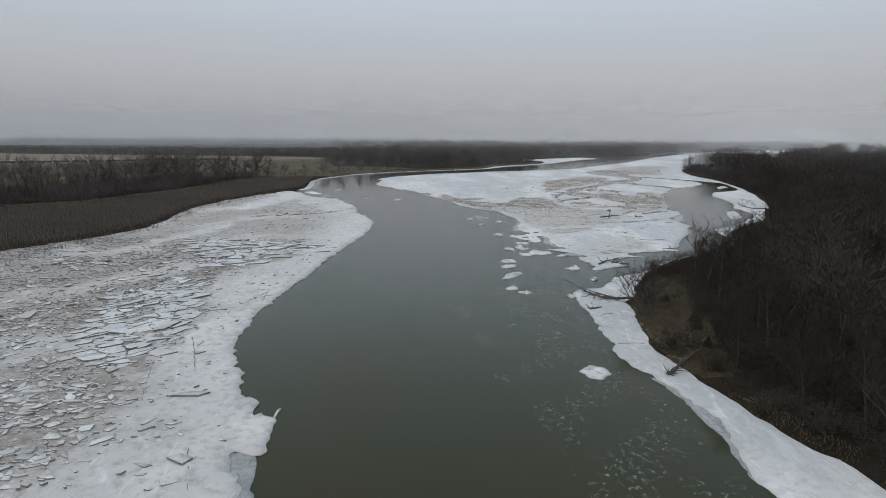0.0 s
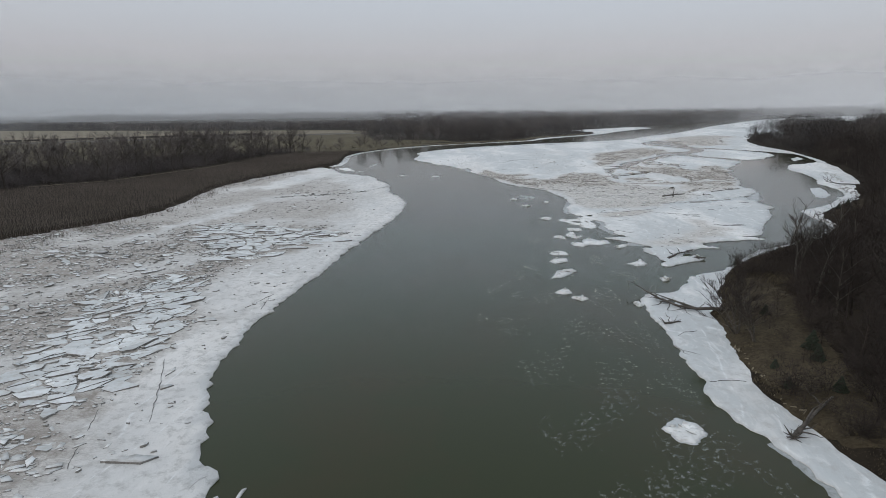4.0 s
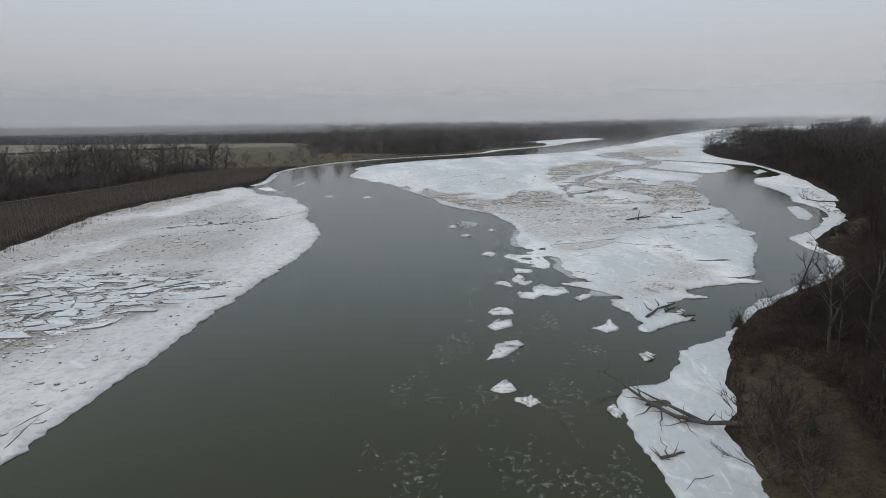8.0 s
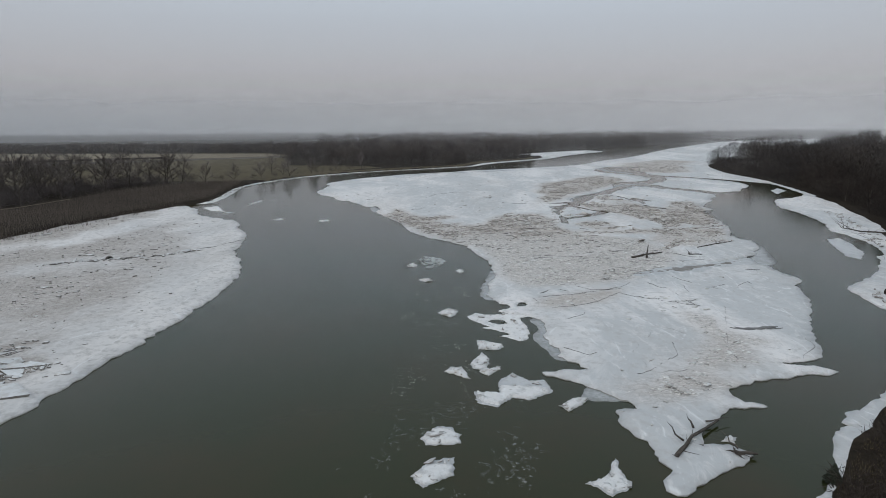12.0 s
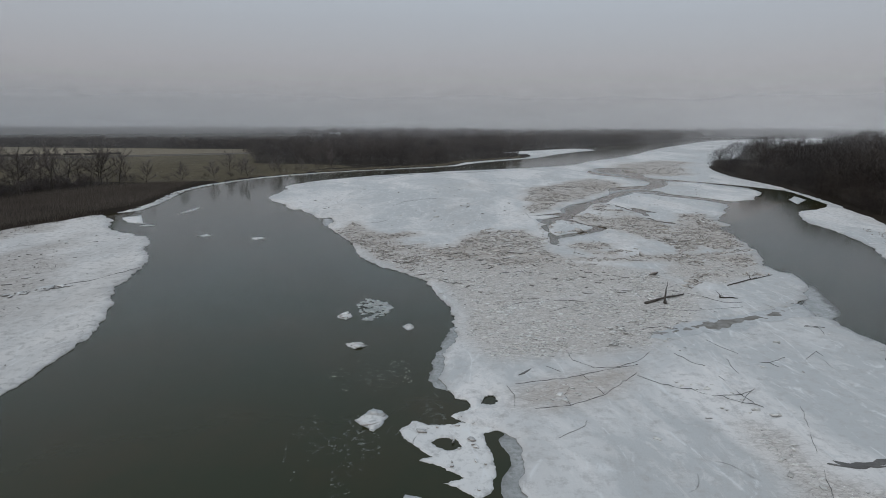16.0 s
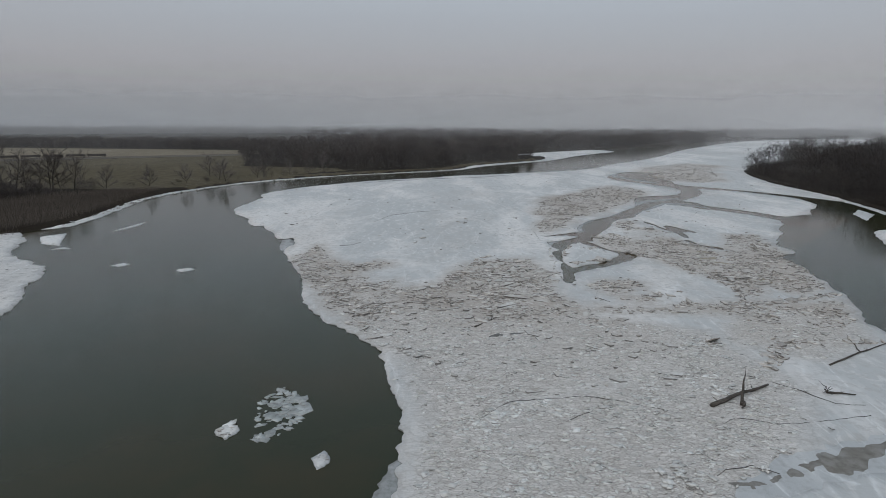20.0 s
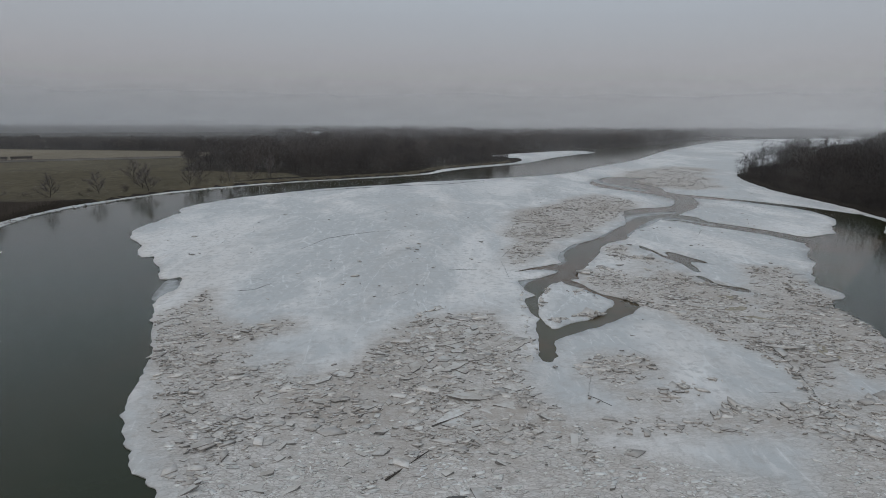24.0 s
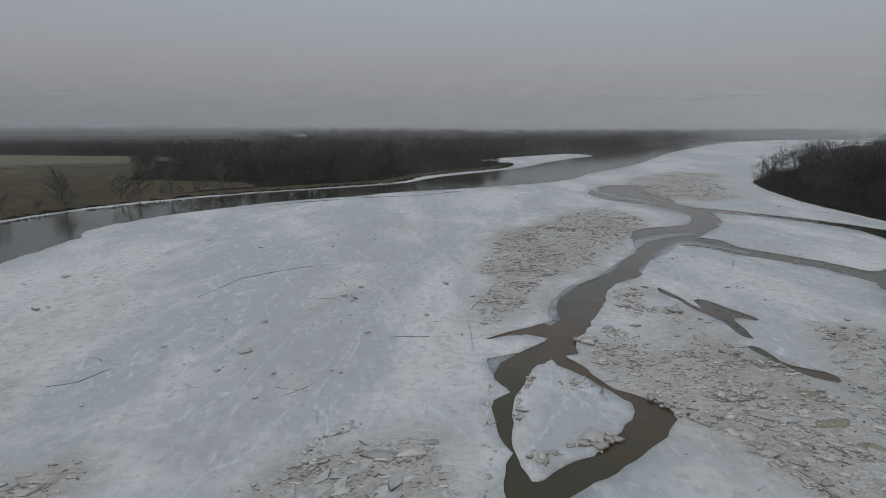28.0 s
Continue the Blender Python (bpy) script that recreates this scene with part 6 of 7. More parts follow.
def ridge(parent, pts, width, size, seed, relief, top, material=SLAB_DIRTY, edge=EDGE, dense=5.0):
    """A pressure ridge: broken plates heaved up along a line."""
    rs = np.random.RandomState(seed)
    xs, ys = [], []
    for a, b in zip(pts, pts[1:]):
        n = max(3, int(math.dist(a, b) * dense))
        k = rs.rand(n)
        xs.append(a[0] + (b[0] - a[0]) * k), ys.append(a[1] + (b[1] - a[1]) * k)
    x, y = np.concatenate(xs), np.concatenate(ys)
    x, y = x + rs.normal(0, width, len(x)) + 0.4 * fbm(x, y, 6, seed, 2), y + rs.normal(0, width, len(y)) + 0.4 * fbm(y, x, 6, seed, 2)
    z = top + relief(x, y)
    part("pressure_ridge", slab_field("pressure_ridge", x, y, z, 0.12 + rs.gamma(1.6, size * 0.5, len(x)), np.abs(rs.normal(0, 0.27, len(x))), seed, material, (0.06, 0.2), edge), parent, "heaved broken ice", "stuff")


ridge(mid_ice, [(52.8, 173.4), (54.4, 170.2), (56.9, 167.6), (58.4, 164), (60.4, 157), (62.6, 150), (63.4, 144), (61.6, 136)], 0.25, 0.34, 340, mid_relief, 0.24, edge=EDGE_PALE)
ridge(mid_ice, [(49.6, 134), (51.9, 135), (53.6, 134.4)], 0.5, 0.6, 341, mid_relief, 0.24, edge=EDGE_PALE, dense=7)
ridge(mid_ice, [(46.6, 147.7), (44.3, 146.4)], 0.6, 0.6, 366, mid_relief, 0.24, edge=EDGE_PALE, dense=8)
ridge(mid_ice, [(45.9, 138.4), (48.7, 140), (49.4, 138)], 0.6, 0.7, 367, mid_relief, 0.24, edge=EDGE_PALE, dense=6)
ridge(mid_ice, [(53, 141.6), (52.4, 141.4)], 0.3, 0.5, 368, mid_relief, 0.24, edge=EDGE_PALE, dense=14)
ridge(mid_ice, [(57, 135), (61.5, 135.2), (70, 137.6), (79, 141.5)], 0.4, 0.5, 342, mid_relief, 0.24, edge=EDGE_PALE)
ridge(mid_ice, [(48, 117.6), (49, 118.8)], 0.3, 0.5, 343, mid_relief, 0.24, edge=EDGE_PALE)
ridge(mid_ice, [(33.6, 149), (33.2, 157), (34, 166), (35.6, 177)], 0.2, 0.2, 344, mid_relief, 0.2, edge=EDGE_SNOW, dense=1.5)
ridge(mid_ice, [(53.6, 195), (56, 191)], 0.9, 0.7, 345, mid_relief, 0.24, edge=EDGE_PALE, dense=6)
ridge(mid_ice, [(48.6, 190), (50.4, 192)], 0.5, 0.7, 346, mid_relief, 0.24, edge=EDGE_PALE, dense=6)
ridge(mid_ice, [(63, 205), (65, 202), (66.6, 204)], 0.9, 0.6, 347, mid_relief, 0.24, edge=EDGE_PALE, dense=6)
ridge(mid_ice, [(90, 195), (91, 194)], 0.5, 0.8, 348, mid_relief, 0.24, edge=EDGE_PALE, dense=8)
ridge(mid_ice, [(83, 176.6), (84.4, 180.6), (87.8, 182.4)], 0.5, 0.8, 349, mid_relief, 0.24, edge=EDGE_PALE, dense=4)
ridge(mid_ice, [(52.8, 109.7), (54.5, 114), (58, 118.3), (62.5, 118.5)], 0.9, 0.6, 350, mid_relief, 0.24, edge=EDGE_PALE, dense=4)
ridge(mid_ice, [(66.3, 119.6), (69, 118.4), (72, 119.1)], 0.3, 0.4, 351, mid_relief, 0.24, edge=EDGE_PALE, dense=4)
ridge(mid_ice, [(17.3, 162), (18.6, 166), (21.4, 168.8)], 0.4, 0.5, 352, mid_relief, 0.24, edge=EDGE_PALE, dense=3)
ridge(islet_ice, [(37.6, 162.2), (40.5, 163.6), (43.6, 164.6), (46, 166)], 0.35, 0.6, 353, flat_relief, 0.2, edge=EDGE_PALE, dense=7)
ridge(islet_ice, [(44, 177.2), (46.4, 176.4)], 0.5, 0.6, 354, flat_relief, 0.2, edge=EDGE_PALE, dense=6)
ridge(islet_ice, [(37.2, 168), (38.6, 175), (41, 180)], 0.2, 0.3, 355, flat_relief, 0.2, edge=EDGE_PALE, dense=3)
ridge(left_ice, [(-84, 47), (-73, 45), (-63, 37), (-56, 38), (-49.6, 39)], 0.6, 0.5, 356, left_relief, 0.3, SLAB, EDGE, 6)
ridge(left_ice, [(-80, 28), (-72, 20), (-68, 11)], 0.7, 0.5, 357, left_relief, 0.3, SLAB, EDGE, 6)
ridge(left_ice, [(-76, -12), (-70, -2), (-66, 2)], 0.7, 0.5, 358, left_relief, 0.3, SLAB, EDGE, 5)
ridge(left_ice, [(-60, 108), (-66, 102), (-80, 96), (-88, 92)], 0.5, 0.6, 359, left_relief, 0.3, SLAB, EDGE, 4)


ridge(shore_b, [(56, 38.6), (66, 46), (71.4, 54), (71.6, 64), (76, 74)], 0.3, 0.4, 363, flat_relief, 0.18, SLAB, EDGE_PALE, 2)
ridge(shore_b, [(103, 105), (109, 121), (120, 146), (127, 170)], 1.2, 0.6, 364, flat_relief, 0.18, SLAB, EDGE_PALE, 1.5)
ridge(shore_c, [(-96, 200), (-103, 257), (-90, 304), (-50, 352), (10, 396)], 0.5, 0.6, 365, flat_relief, 0.18, SLAB, EDGE_PALE, 1)


def silt_patch(pts, seed):
    ob = sheet("silt_patch", shoreline(pts, 0.3, seed, fine=0.4), [], 0.8, 0.29, 0.1, mid_relief, MUD, seed + 5)
    ob.parent = mid_ice
    tagged(ob, "tan frozen silt")


for n, pts in enumerate(([(65.2, 168.9), (69.5, 171.2), (71.1, 168.9), (69.2, 166.7), (65.4, 166.8)], [(66.2, 164.2), (70.7, 164.7), (72.6, 162.3), (67.9, 161.9)],
                         [(67.9, 175.6), (71.4, 177.7), (72.2, 174.9), (69.6, 173.0)], [(64.9, 191), (67.6, 193), (68.4, 190.0), (65.4, 188.1)], [(60, 186), (62, 188), (63.4, 184), (61, 183)],
                         [(70, 152), (72.4, 154), (73, 149), (70.6, 148)])):
    silt_patch(pts, 370 + n)

# ---- driftwood and single trees ----


def branchy(parent, name, pts, r0, r1, sides=7, label="", material=None):
    vs, fs = [], []
    p = [Vector(q) for q in pts]
    n = len(p)
    tube(vs, fs, p, [r0 + (r1 - r0) * i / (n - 1) for i in range(n)], sides)
    if r1 >= 0.004:
        base = len(vs) - sides
        vs.append(p[-1] + (p[-1] - p[-2]).normalized() * r1 * 0.3)
        for k in range(sides):
            fs.append((base + k, base + (k + 1) % sides, len(vs) - 1))
    vs.append(p[0] - (p[1] - p[0]).normalized() * r0 * 0.3)
    for k in range(sides):
        fs.append(((k + 1) % sides, k, len(vs) - 1))
    return part(name, tri_mesh(name, [tuple(v) for v in vs], fs, material or DEADWOOD, True), parent, label)


def crooked(a, b, n, amount, seed, lift=0.0):
    rng = random.Random(seed)
    a, b = Vector(a), Vector(b)
    size = (b - a).length
    out = []
    for i in range(n + 1):
        k = i / n
        w = math.sin(k * math.pi)
        out.append(a.lerp(b, k) + Vector((rng.uniform(-1, 1) * amount * w, rng.uniform(-1, 1) * amount * w, rng.uniform(-0.5, 0.5) * amount * w + lift * w * size)))
    return out


def driftwood(label, trunk, r, branches, seed, roots=0):
    """A dead log: tapered trunk, broken branches, a root plate where one shows."""
    ob = tagged(new("driftwood_log"), label, "driftwood")
    ob.location = trunk[0]
    o = Vector(trunk[0])
    rng = random.Random(seed)
    t = [Vector(q) - o for q in trunk]
    pts = []
    for a, b in zip(t, t[1:]):
        pts += crooked(a, b, 4, 0.12, seed + len(pts))[:-1]
    pts.append(t[-1])
    branchy(ob, "trunk", pts, r, r * 0.45, 8)
    for a, b, br in branches:
        branchy(ob, "branch", crooked(Vector(a) - o, Vector(b) - o, 5, 0.25, rng.randint(0, 999)), br, 0.006, 5)
    for i in range(3 + len(branches)):
        k = rng.uniform(0.2, 0.95)
        p = pts[int(k * (len(pts) - 1))]
        d = Vector((rng.uniform(-1, 1), rng.uniform(-1, 1), rng.uniform(0.0, 0.9)))
        branchy(ob, "twig", crooked(p, p + d * rng.uniform(0.5, 1.6), 3, 0.12, i + 3 * seed), 0.05, 0.003, 4)
    for i in range(roots):
        d = Vector((rng.uniform(-1, 1), rng.uniform(-1, 1), rng.uniform(-0.15, 1.1)))
        branchy(ob, "root", crooked(Vector((0, 0, 0.05)), d * rng.uniform(0.7, 1.4), 3, 0.1, i + seed), r * 0.4, 0.02, 5)
    return ob


driftwood("bleached log with an upright snag lying on the ice", [(40.6, 99.4, 0.45), (44.2, 101.8, 0.55), (49, 104.6, 0.5)], 0.26,
          [((43.9, 99.8, 0.4), (45.2, 102.6, 3.4), 0.22), ((44.2, 100.2, 0.5), (43.4, 98.6, 0.5), 0.26), ((45.4, 102.4, 0.6), (46.4, 101.6, 1.5), 0.08)], 401)
driftwood("dark tangled root snag frozen into the ice", [(54.6, 103.2, 0.35), (57.4, 102.6, 0.4)], 0.14, [((54.8, 103.2, 0.4), (54.2, 104.2, 1.3), 0.07)], 402, 7)
driftwood("long weathered fallen tree reaching out over the shore ice", [(19.8, -12.6, 1.2), (16.7, -11.5, 0.75), (14.4, -9.9, 0.55), (12.5, -6.8, 0.6), (11.0, -2.8, 0.7)], 0.27,
          [((16.4, -10.9, 0.6), (11.3, -2.2, 0.6), 0.22), ((11.1, -3.2, 0.7), (9.3, -2.0, 1.7), 0.12), ((9.4, -2.1, 1.65), (7.9, -2.7, 2.2), 0.07), ((9.4, -2.1, 1.7), (10.4, -0.6, 2.2), 0.05),
           ((8.6, -2.4, 1.95), (8.3, -3.6, 0.5), 0.04), ((13.4, -8.6, 0.6), (12.2, -12.4, 0.3), 0.10), ((14.4, -9.8, 0.5), (15.2, -13.4, 0.3), 0.07), ((13, -7.6, 0.6), (10.4, -9.6, 0.35), 0.12),
           ((12.4, -6.6, 0.6), (10.4, -5.4, 0.5), 0.10), ((15.4, -10.8, 0.6), (12.4, -11.2, 0.3), 0.09), ((12.2, -5.6, 0.7), (12.6, -3.2, 1.3), 0.07), ((16.8, -11.4, 0.8), (18.2, -10.2, 1.5), 0.09),
           ((14.2, -9.4, 0.6), (11.8, -8.8, 0.5), 0.07)], 403, 5)
driftwood("weathered broken trunk slumped from the bank onto the ice", [(14.4, -45.4, 0.35), (17.4, -42.6, 1.2), (20.4, -40.1, 1.9)], 0.24,
          [((15.2, -44.6, 0.6), (16.6, -46.4, 1.1), 0.12), ((18.6, -41.4, 1.7), (18, -39.4, 2.6), 0.10), ((15.4, -44.6, 0.7), (19.6, -40.6, 2.1), 0.16), ((15, -45, 0.4), (17.4, -43.6, 0.9), 0.14)], 404, 14)
driftwood("forked grey log frozen along the ice tip", [(20.9, 19.6, 0.35), (23.4, 22.6, 0.55), (27.4, 26, 0.4)], 0.22,
          [((22.4, 22, 0.5), (21.6, 24.4, 1.2), 0.12), ((24.2, 24.2, 0.6), (24.4, 26.4, 1.0), 0.12), ((26, 25.6, 0.5), (29, 26.4, 0.6), 0.10)], 405, 3)
driftwood("dark root stump at the edge of the ice tip", [(26.4, 20.3, 0.3), (28.2, 19.9, 0.4)], 0.24, [((26.8, 20.6, 0.5), (26, 22.4, 1.3), 0.10)], 406, 9)
driftwood("dark snag lying on the shore ice", [(10.6, -16.6, 0.3), (13, -15.8, 0.35)], 0.16, [((11.4, -16.2, 0.3), (11.2, -14.4, 1.2), 0.07), ((12, -16, 0.3), (12.8, -14.8, 0.9), 0.06)], 407, 4)
driftwood("thin dark log half frozen into the ice", [(59.6, 110.8, 0.32), (66, 115, 0.4), (72, 118.6, 0.34)], 0.13, [((66, 115, 0.4), (68.5, 121.8, 0.36), 0.09)], 408)
driftwood("dark branch lying flat on the ice", [(16.5, 122.3, 0.36), (20, 126.6, 0.4)], 0.10, [], 409)
driftwood("grey drift log along the foot of the bank", [(20.4, -52.6, 0.4), (23.6, -57.6, 0.5)], 0.20, [((21.6, -54.6, 0.4), (20.6, -56.4, 0.4), 0.08)], 410)
driftwood("long dead tree lying across the shore ice", [(116, 126.4, 0.9), (112, 131, 0.5), (109.4, 134.8, 0.8)], 0.24,
          [((110.6, 133.2, 0.6), (107.4, 136.4, 3.6), 0.11), ((109.6, 134.6, 0.8), (110.8, 138.6, 3.8), 0.11), ((109.4, 134.8, 0.8), (106.4, 134.2, 2.7), 0.10), ((110, 134, 0.7), (112.4, 137.4, 2.9), 0.09),
           ((109.8, 134.4, 0.8), (108.6, 139, 3.0), 0.08), ((111, 132.4, 0.6), (108.2, 131.8, 2.2), 0.08)], 411)



def stems_tree(px, py, label, stems):
    """A tree of several stems from one root, each leaning its own way."""
    ob = tagged(new("tree"), label, "tree")
    ob.location = (px, py, float(ground_height([px], [py])[0]))
    for seed, h, lean, turn, limbs in stems:
        tv, tf, cv, cf, barked = tree_parts(seed=seed, height=h, limbs=limbs, boughs=9, twigs=6, fork=0.22, spread=1.15, stem=0.15, twig_r=0.014, lean=lean)
        for nm, me in (("trunk", tri_mesh("trunk", tv, tf, BARK, True)), ("crown", tri_mesh("crown", cv, cf, TWIG, False, BARK, [1] * barked + [0] * (len(cf) - barked)))):
            part(nm, me, ob).rotation_euler = (0, 0, turn)
    return ob


stems_tree(18.8, -20.8, "bare spreading tree of several stems leaning over the shore ice", [(55, 9.0, -0.75, 0.5, 11), (58, 8.4, -0.45, -0.4, 10), (59, 8.8, 0.3, 0.9, 10), (60, 7.0, -1.1, 0.1, 8)])
stems_tree(19.4, -24.6, "bare crooked tree with two stems on the grassy shoulder", [(56, 8.0, -0.25, 0.8, 9), (62, 7.2, 0.35, 2.0, 8)])
stems_tree(22.8, -14.6, "bare low tree with two stems on the grassy shoulder", [(64, 6.0, -0.5, 0.2, 8), (65, 5.4, 0.4, 1.2, 7)])
for n, (px, py, h, ln) in enumerate(((37, 3.1, 12.5, 0.05), (44.7, 7.5, 13.5, -0.12), (35.2, -32.4, 11.5, 0.2), (47, -34.4, 13, -0.3), (39.8, 8.6, 11, 0.1), (33.6, -9.4, 11.5, 0.12), (52, -12, 13, 0.1), (62, 22, 13, -0.1))):
    snag = make_tree("pale_tree", "tall tree with a pale bare trunk among the dark wood", seed=630 + n, height=h, limbs=7, boughs=5, twigs=4, fork=0.42, spread=0.8, stem=0.23, twig_r=0.018, bark=BARK_PALE, lean=ln)
    snag.location = (px, py, float(ground_height([px], [py])[0]))
dead_tree = make_tree("dead_tree", "tall forked dead tree at the edge of the wood", seed=57, height=11.5, limbs=5, boughs=3, twigs=2, fork=0.3, spread=0.7, stem=0.22, twig_r=0.03)
dead_tree.location = (48.4, 29.6, float(ground_height([48.4], [29.6])[0]))


def cedar(px, py, h, seed):
    """A small dark evergreen: stem and many short drooping sprays."""
    rng = random.Random(seed)
    ob = tagged(new("cedar"), "small dark evergreen cedar on the edge of the bank", "evergreen")
    ob.location = (px, py, float(ground_height([px], [py])[0]) - 0.1)
    vs, fs = [], []
    tube(vs, fs, [Vector((0, 0, 0)), Vector((0.05, 0, h * 0.5)), Vector((0, 0.03, h))], [0.09, 0.06, 0.002], 5)
    part("trunk", tri_mesh("trunk", [tuple(v) for v in vs], fs, BARK), ob)
    vs, fs = [], []
    for _ in range(520):
        k = rng.random() ** 1.3
        a = rng.uniform(0, 6.28)
        r = (1 - k) * h * 0.42 * rng.uniform(0.5, 1.1) + 0.12
        p = Vector((0, 0, h * (0.06 + 0.9 * k)))
        q = p + Vector((math.cos(a) * r, math.sin(a) * r, rng.uniform(-0.05, 0.3) * h * 0.3))
        tube(vs, fs, [p.lerp(q, 0.3), p.lerp(q, 0.75) + Vector((0, 0, 0.06)), q], [0.05, 0.09, 0.002], 4)
    part("crown", tri_mesh("crown", [tuple(v) for v in vs], fs, CEDAR), ob)


CEDAR = surface("cedar_green", (0.022, 0.03, 0.018), (0.035, 0.042, 0.025), (0.014, 0.018, 0.012), 0.5, 5.0, 0.9, 0, 0.03)
cedar(32.6, 16.2, 1.7, 1)
cedar(64, 40, 2.2, 2)
cedar(24.9, -14.2, 1.6, 5)
cedar(17.9, -36.6, 1.3, 6)
cedar(18.6, -31.8, 1.1, 7)
cedar(25, -26.7, 2.6, 8)
cedar(24.2, -29.8, 2.0, 9)
cedar(22.6, -37.4, 1.8, 10)
cedar(84.5, 75.5, 2.6, 3)
cedar(81, 73.4, 1.8, 4)

# ---- railway and train beyond the trees ----
BALLAST = surface("ballast", (0.14, 0.125, 0.11), (0.18, 0.165, 0.15), (0.08, 0.07, 0.06), 0.05, 2.5, 1.0, 0.5, 0.06)
STEEL = surface("wagon_paint", (0.085, 0.072, 0.068), (0.11, 0.09, 0.08), (0.055, 0.047, 0.045), 0.2, 2.0, 0.6, 0.2, 0.02, "object", 0.35)
RAIL = surface("rail_steel", (0.12, 0.10, 0.09), (0.16, 0.14, 0.12), (0.08, 0.06, 0.05), 0.5, 3.0, 0.5, 0.1, 0.01)
ROOF = surface("pale_roof", (0.30, 0.31, 0.33), (0.36, 0.37, 0.38), (0.36, 0.36, 0.36), 0.1, 1.0, 0.6, 0.1, 0.02)
SIDING = surface("siding", (0.55, 0.54, 0.52), (0.48, 0.47, 0.45), (0.4, 0.39, 0.38), 0.1, 1.0, 0.8, 0.1, 0.02)
GLASS_DARK = surface("dark_window", (0.03, 0.035, 0.04), (0.05, 0.055, 0.06), (0.02, 0.02, 0.025), 0.5, 2.0, 0.15, 0)
R_DIR = Vector((1.7, 1.0, 0)).normalized()
R_SIDE = Vector((-R_DIR.y, R_DIR.x, 0))
R_AT = Vector((-237.5, 457.3, 0))


def prism(profile, a, b, name, material):
    """Sweeps a closed outline (across, up) along the line from a to b."""
    vs = [tuple(c + R_SIDE * u + Vector((0, 0, w))) for c in (a, b) for u, w in profile]
    n = len(profile)
    fs = [tuple(range(n))[::-1], tuple(range(n, 2 * n))] + [(i, (i + 1) % n, n + (i + 1) % n, n + i) for i in range(n)]
    return raw(name, vs, fs, material)


ra, rb = R_AT - R_DIR * 700, R_AT + R_DIR * 95
bank = tagged(new("railway_embankment", prism([(-4.6, 1.2), (-1.9, 2.35), (1.9, 2.35), (4.6, 1.2)], ra, rb, "railway_embankment", BALLAST)), "low grey ballast embankment of a railway", "railway", kind="structure")
for side in (-0.72, 0.72):
    part("rail", prism([(side - 0.04, 2.35), (side - 0.04, 2.52), (side + 0.04, 2.52), (side + 0.04, 2.35)], ra, rb, "rail", RAIL), bank)


def wheel_mesh():
    vs, fs = [], []
    tube(vs, fs, [Vector((0, -0.07, 0)), Vector((0, 0.07, 0))], [0.42, 0.42], 12)
    for o in (0, 12):
        vs.append(Vector((0, -0.07 if o == 0 else 0.07, 0)))
        for k in range(12):
            fs.append((o + (k + 1) % 12, o + k, len(vs) - 1) if o == 0 else (o + k, o + (k + 1) % 12, len(vs) - 1))
    return tri_mesh("wheel", [tuple(v) for v in vs], fs, RAIL)


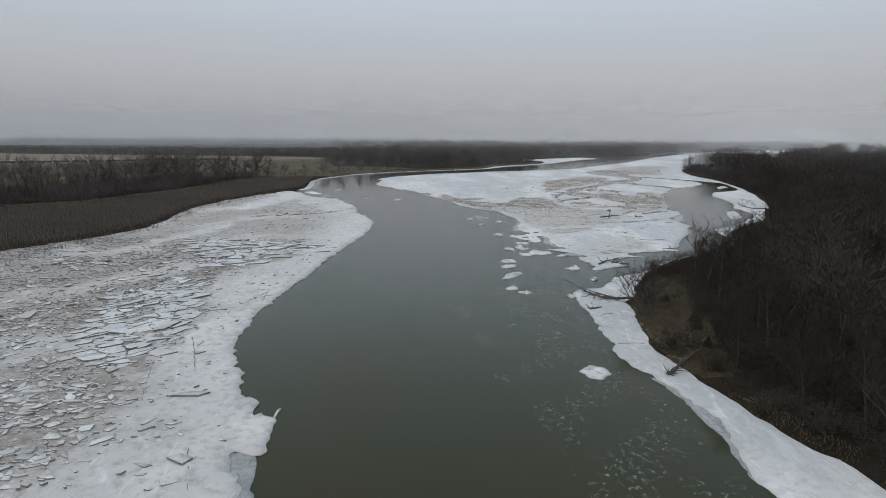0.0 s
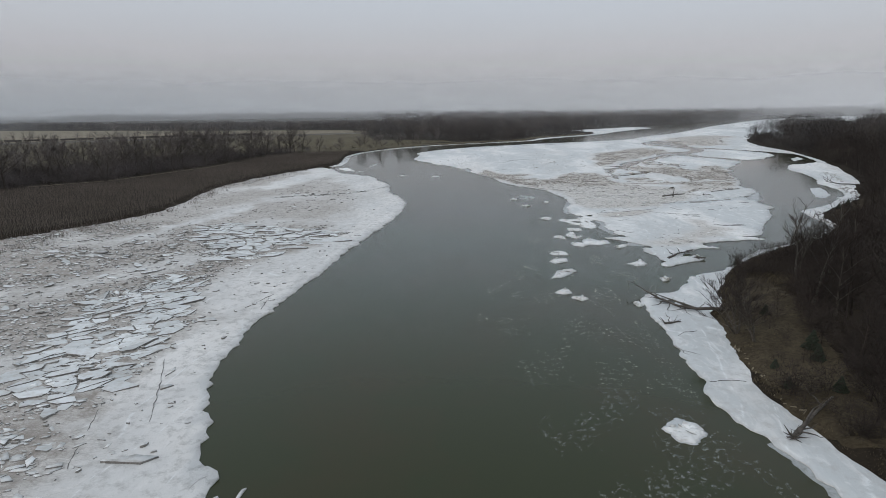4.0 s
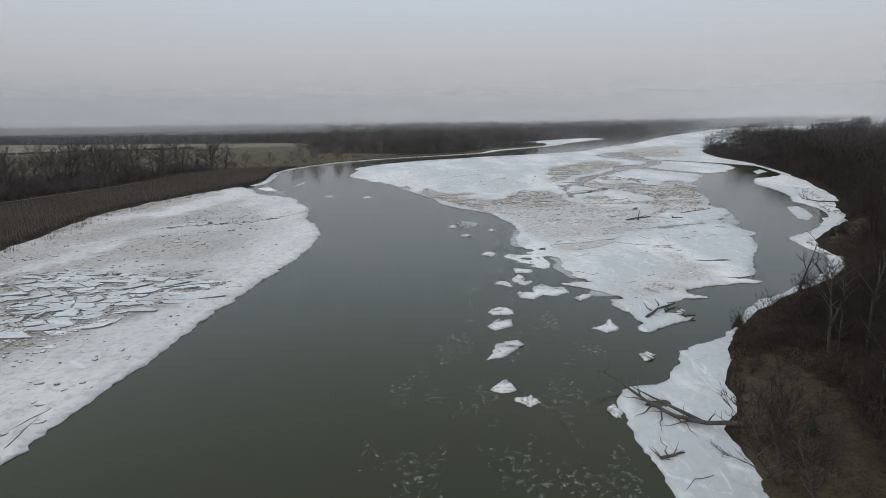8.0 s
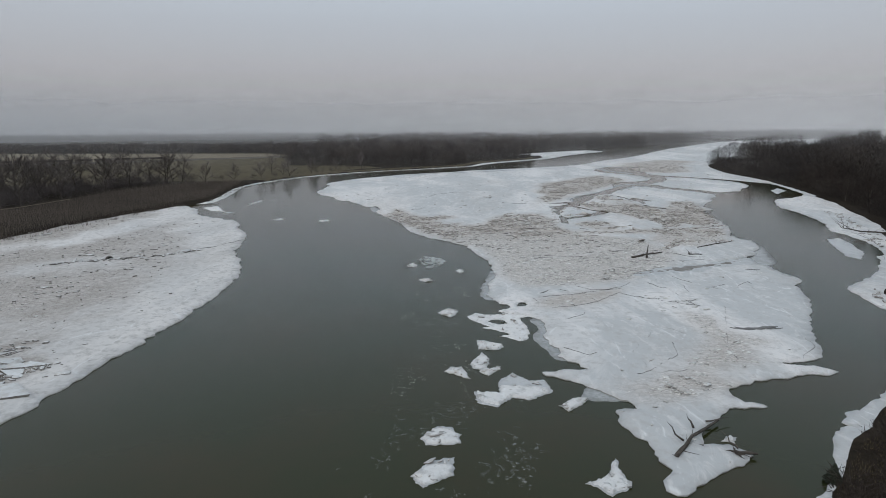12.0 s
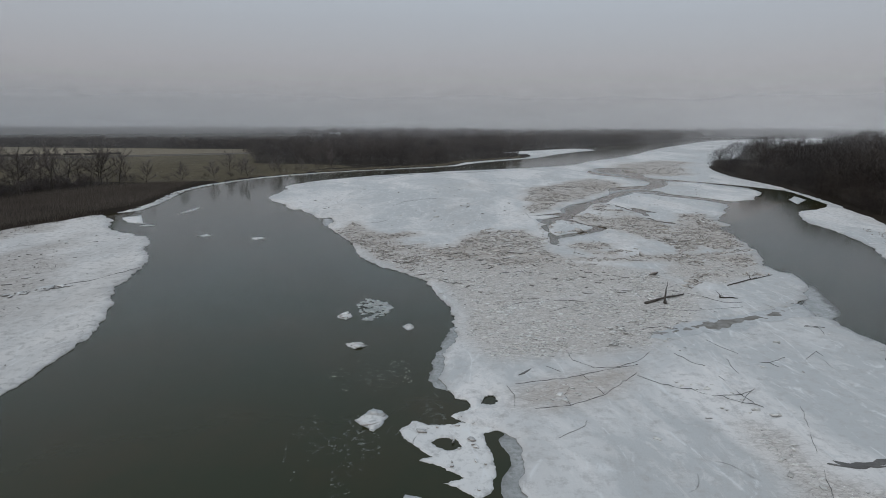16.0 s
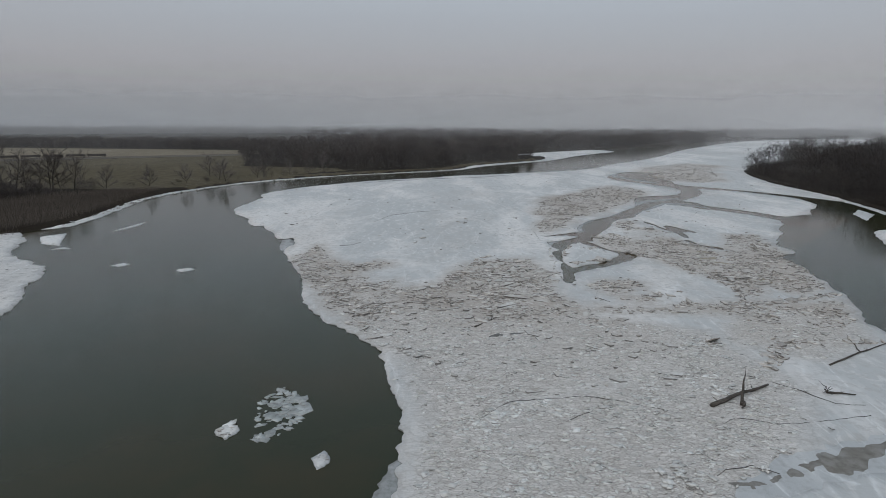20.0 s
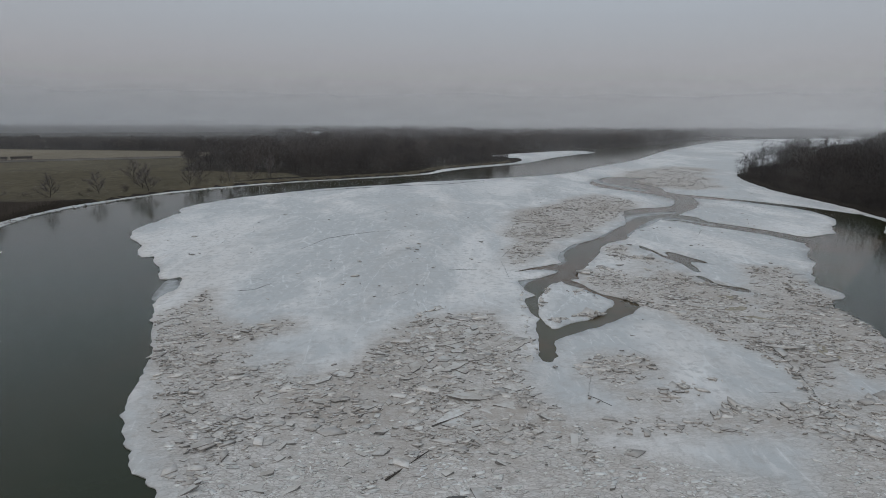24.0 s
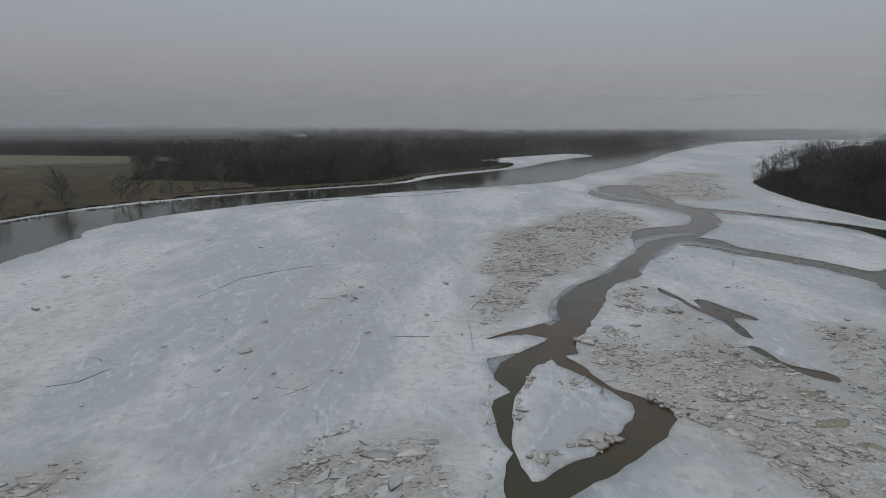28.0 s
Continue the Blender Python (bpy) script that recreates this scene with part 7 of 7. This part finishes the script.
def wagon():
    """An open gondola: ribbed tapered body, frame, two bogies with their wheels."""
    ob = tagged(new("railway_wagon"), "dark open gondola wagon of a standing freight train", "railway wagon", "wagons of the freight train")
    bm = bmesh.new()
    L, W, lo, hi = 5.9, 1.45, 0.95, 2.1
    rows = [[(-L + 0.5, -W * 0.8, lo), (L - 0.5, -W * 0.8, lo), (L - 0.5, W * 0.8, lo), (-L + 0.5, W * 0.8, lo)], [(-L, -W, hi), (L, -W, hi), (L, W, hi), (-L, W, hi)],
            [(-L + 0.12, -W + 0.12, hi), (L - 0.12, -W + 0.12, hi), (L - 0.12, W - 0.12, hi), (-L + 0.12, W - 0.12, hi)],
            [(-L + 0.6, -W * 0.75, lo + 0.3), (L - 0.6, -W * 0.75, lo + 0.3), (L - 0.6, W * 0.75, lo + 0.3), (-L + 0.6, W * 0.75, lo + 0.3)]]
    v = [[bm.verts.new(p) for p in r] for r in rows]
    bm.faces.new(v[0][::-1])
    for a, b in zip(v, v[1:]):
        for i in range(4):
            bm.faces.new((a[i], a[(i + 1) % 4], b[(i + 1) % 4], b[i]))
    bm.faces.new(v[3])
    me = bpy.data.meshes.new("body")
    bm.to_mesh(me)
    me.materials.append(STEEL)
    part("body", me, ob)
    rib = raw("rib", [(-0.06, 0, lo + 0.1), (0.06, 0, lo + 0.1), (0.06, -0.12, lo + 0.1), (-0.06, -0.12, lo + 0.1), (-0.06, 0, hi), (0.06, 0, hi), (0.06, -0.12, hi), (-0.06, -0.12, hi)],
              [(0, 1, 2, 3), (7, 6, 5, 4), (0, 4, 5, 1), (1, 5, 6, 2), (2, 6, 7, 3), (3, 7, 4, 0)], STEEL)
    for s in (-1, 1):
        for i in range(7):
            r = part("rib", rib, ob)
            r.location = (-4.8 + 1.6 * i, s * (W - 0.12) + (0.0 if s < 0 else 0.12), 0)
    fr = raw("frame", [(-6.2, -0.5, 0.75), (6.2, -0.5, 0.75), (6.2, 0.5, 0.75), (-6.2, 0.5, 0.75), (-6.2, -0.5, 1.0), (6.2, -0.5, 1.0), (6.2, 0.5, 1.0), (-6.2, 0.5, 1.0)],
             [(3, 2, 1, 0), (4, 5, 6, 7), (0, 1, 5, 4), (1, 2, 6, 5), (2, 3, 7, 6), (3, 0, 4, 7)], STEEL)
    part("frame", fr, ob)
    wm = wheel_mesh()
    for px in (-4.9, -3.3, 3.3, 4.9):
        for s in (-0.72, 0.72):
            w = part("wheel", wm, ob)
            w.location = (px, s, 0.42)
    return ob


heading = math.atan2(R_DIR.y, R_DIR.x)
first_wagon = wagon()
for i in range(16):
    c = R_AT - R_DIR * (6.4 + 12.9 * i)
    m = Matrix.Translation((c.x, c.y, 2.52)) @ Matrix.Rotation(heading, 4, "Z")
    if i == 0:
        first_wagon.matrix_basis = m
    else:
        copy_thing(first_wagon, m)


def farm_building(px, py, w, d, h, turn, name="farm_shed", label="pale farm shed half hidden in the mist"):
    ob = tagged(new(name), label, "building", "farm buildings in the mist")
    wall = raw("wall", [(-w, -d, 0), (w, -d, 0), (w, d, 0), (-w, d, 0), (-w, -d, h), (w, -d, h), (w, d, h), (-w, d, h), (-w, 0, h * 1.45), (w, 0, h * 1.45)],
               [(0, 1, 5, 4), (1, 2, 6, 9, 5), (2, 3, 7, 6), (3, 0, 4, 8, 7)], SIDING)
    part("wall", wall, ob)
    e = 0.5
    rv = []
    for s in (-1, 1):
        rv += [(-w - e, s * (d + e), h * 0.98), (w + e, s * (d + e), h * 0.98), (w + e, 0, h * 1.5), (-w - e, 0, h * 1.5)]
    rv += [(q[0], q[1], q[2] - 0.2) for q in rv]
    part("roof", raw("roof", rv, [(0, 1, 2, 3), (4, 7, 6, 5), (8, 11, 10, 9), (12, 13, 14, 15), (0, 8, 9, 1), (4, 5, 13, 12)], ROOF), ob)
    dv = [(-1.6, -d - 0.06, 0), (1.6, -d - 0.06, 0), (1.6, -d - 0.06, h * 0.75), (-1.6, -d - 0.06, h * 0.75)]
    dv += [(q[0], q[1] + 0.1, q[2]) for q in dv]
    part("door", raw("door", dv, [(0, 1, 2, 3), (7, 6, 5, 4), (0, 4, 5, 1), (1, 5, 6, 2), (2, 6, 7, 3), (3, 7, 4, 0)], GLASS_DARK), ob)
    ob.matrix_basis = Matrix.Translation((px, py, float(ground_height([px], [py])[0]) - 0.1)) @ Matrix.Rotation(turn, 4, "Z")


for px, py, w, d, h, tn in ((-180, 1030, 9, 6, 5, 0.6), (-140, 1040, 11, 6, 5, -0.1)):
    farm_building(px, py, w, d, h, tn)


def radio_mast(px, py, h, w):
    """A slim guyed lattice mast: three legs and cross braces."""
    ob = tagged(new("radio_mast"), "thin grey lattice mast faint in the mist", "mast")
    ob.location = (px, py, float(ground_height([px], [py])[0]) - 0.2)
    legs = [Vector((w * math.cos(2.09 * i), w * math.sin(2.09 * i), 0)) for i in range(3)]
    for q in legs:
        branchy(ob, "leg", [q, q * 0.6 + Vector((0, 0, h))], 0.07, 0.05, 4, material=RAIL)
    for n in range(8):
        a, b = legs[n % 3], legs[(n + 1) % 3]
        branchy(ob, "brace", [a * (1 - 0.05 * n) + Vector((0, 0, h * n / 8)), b * (1 - 0.05 * n) + Vector((0, 0, h * (n + 1) / 8))], 0.04, 0.04, 4, material=RAIL)


radio_mast(516, 1134, 34, 1.2)
radio_mast(1010, 1400, 40, 2.2)
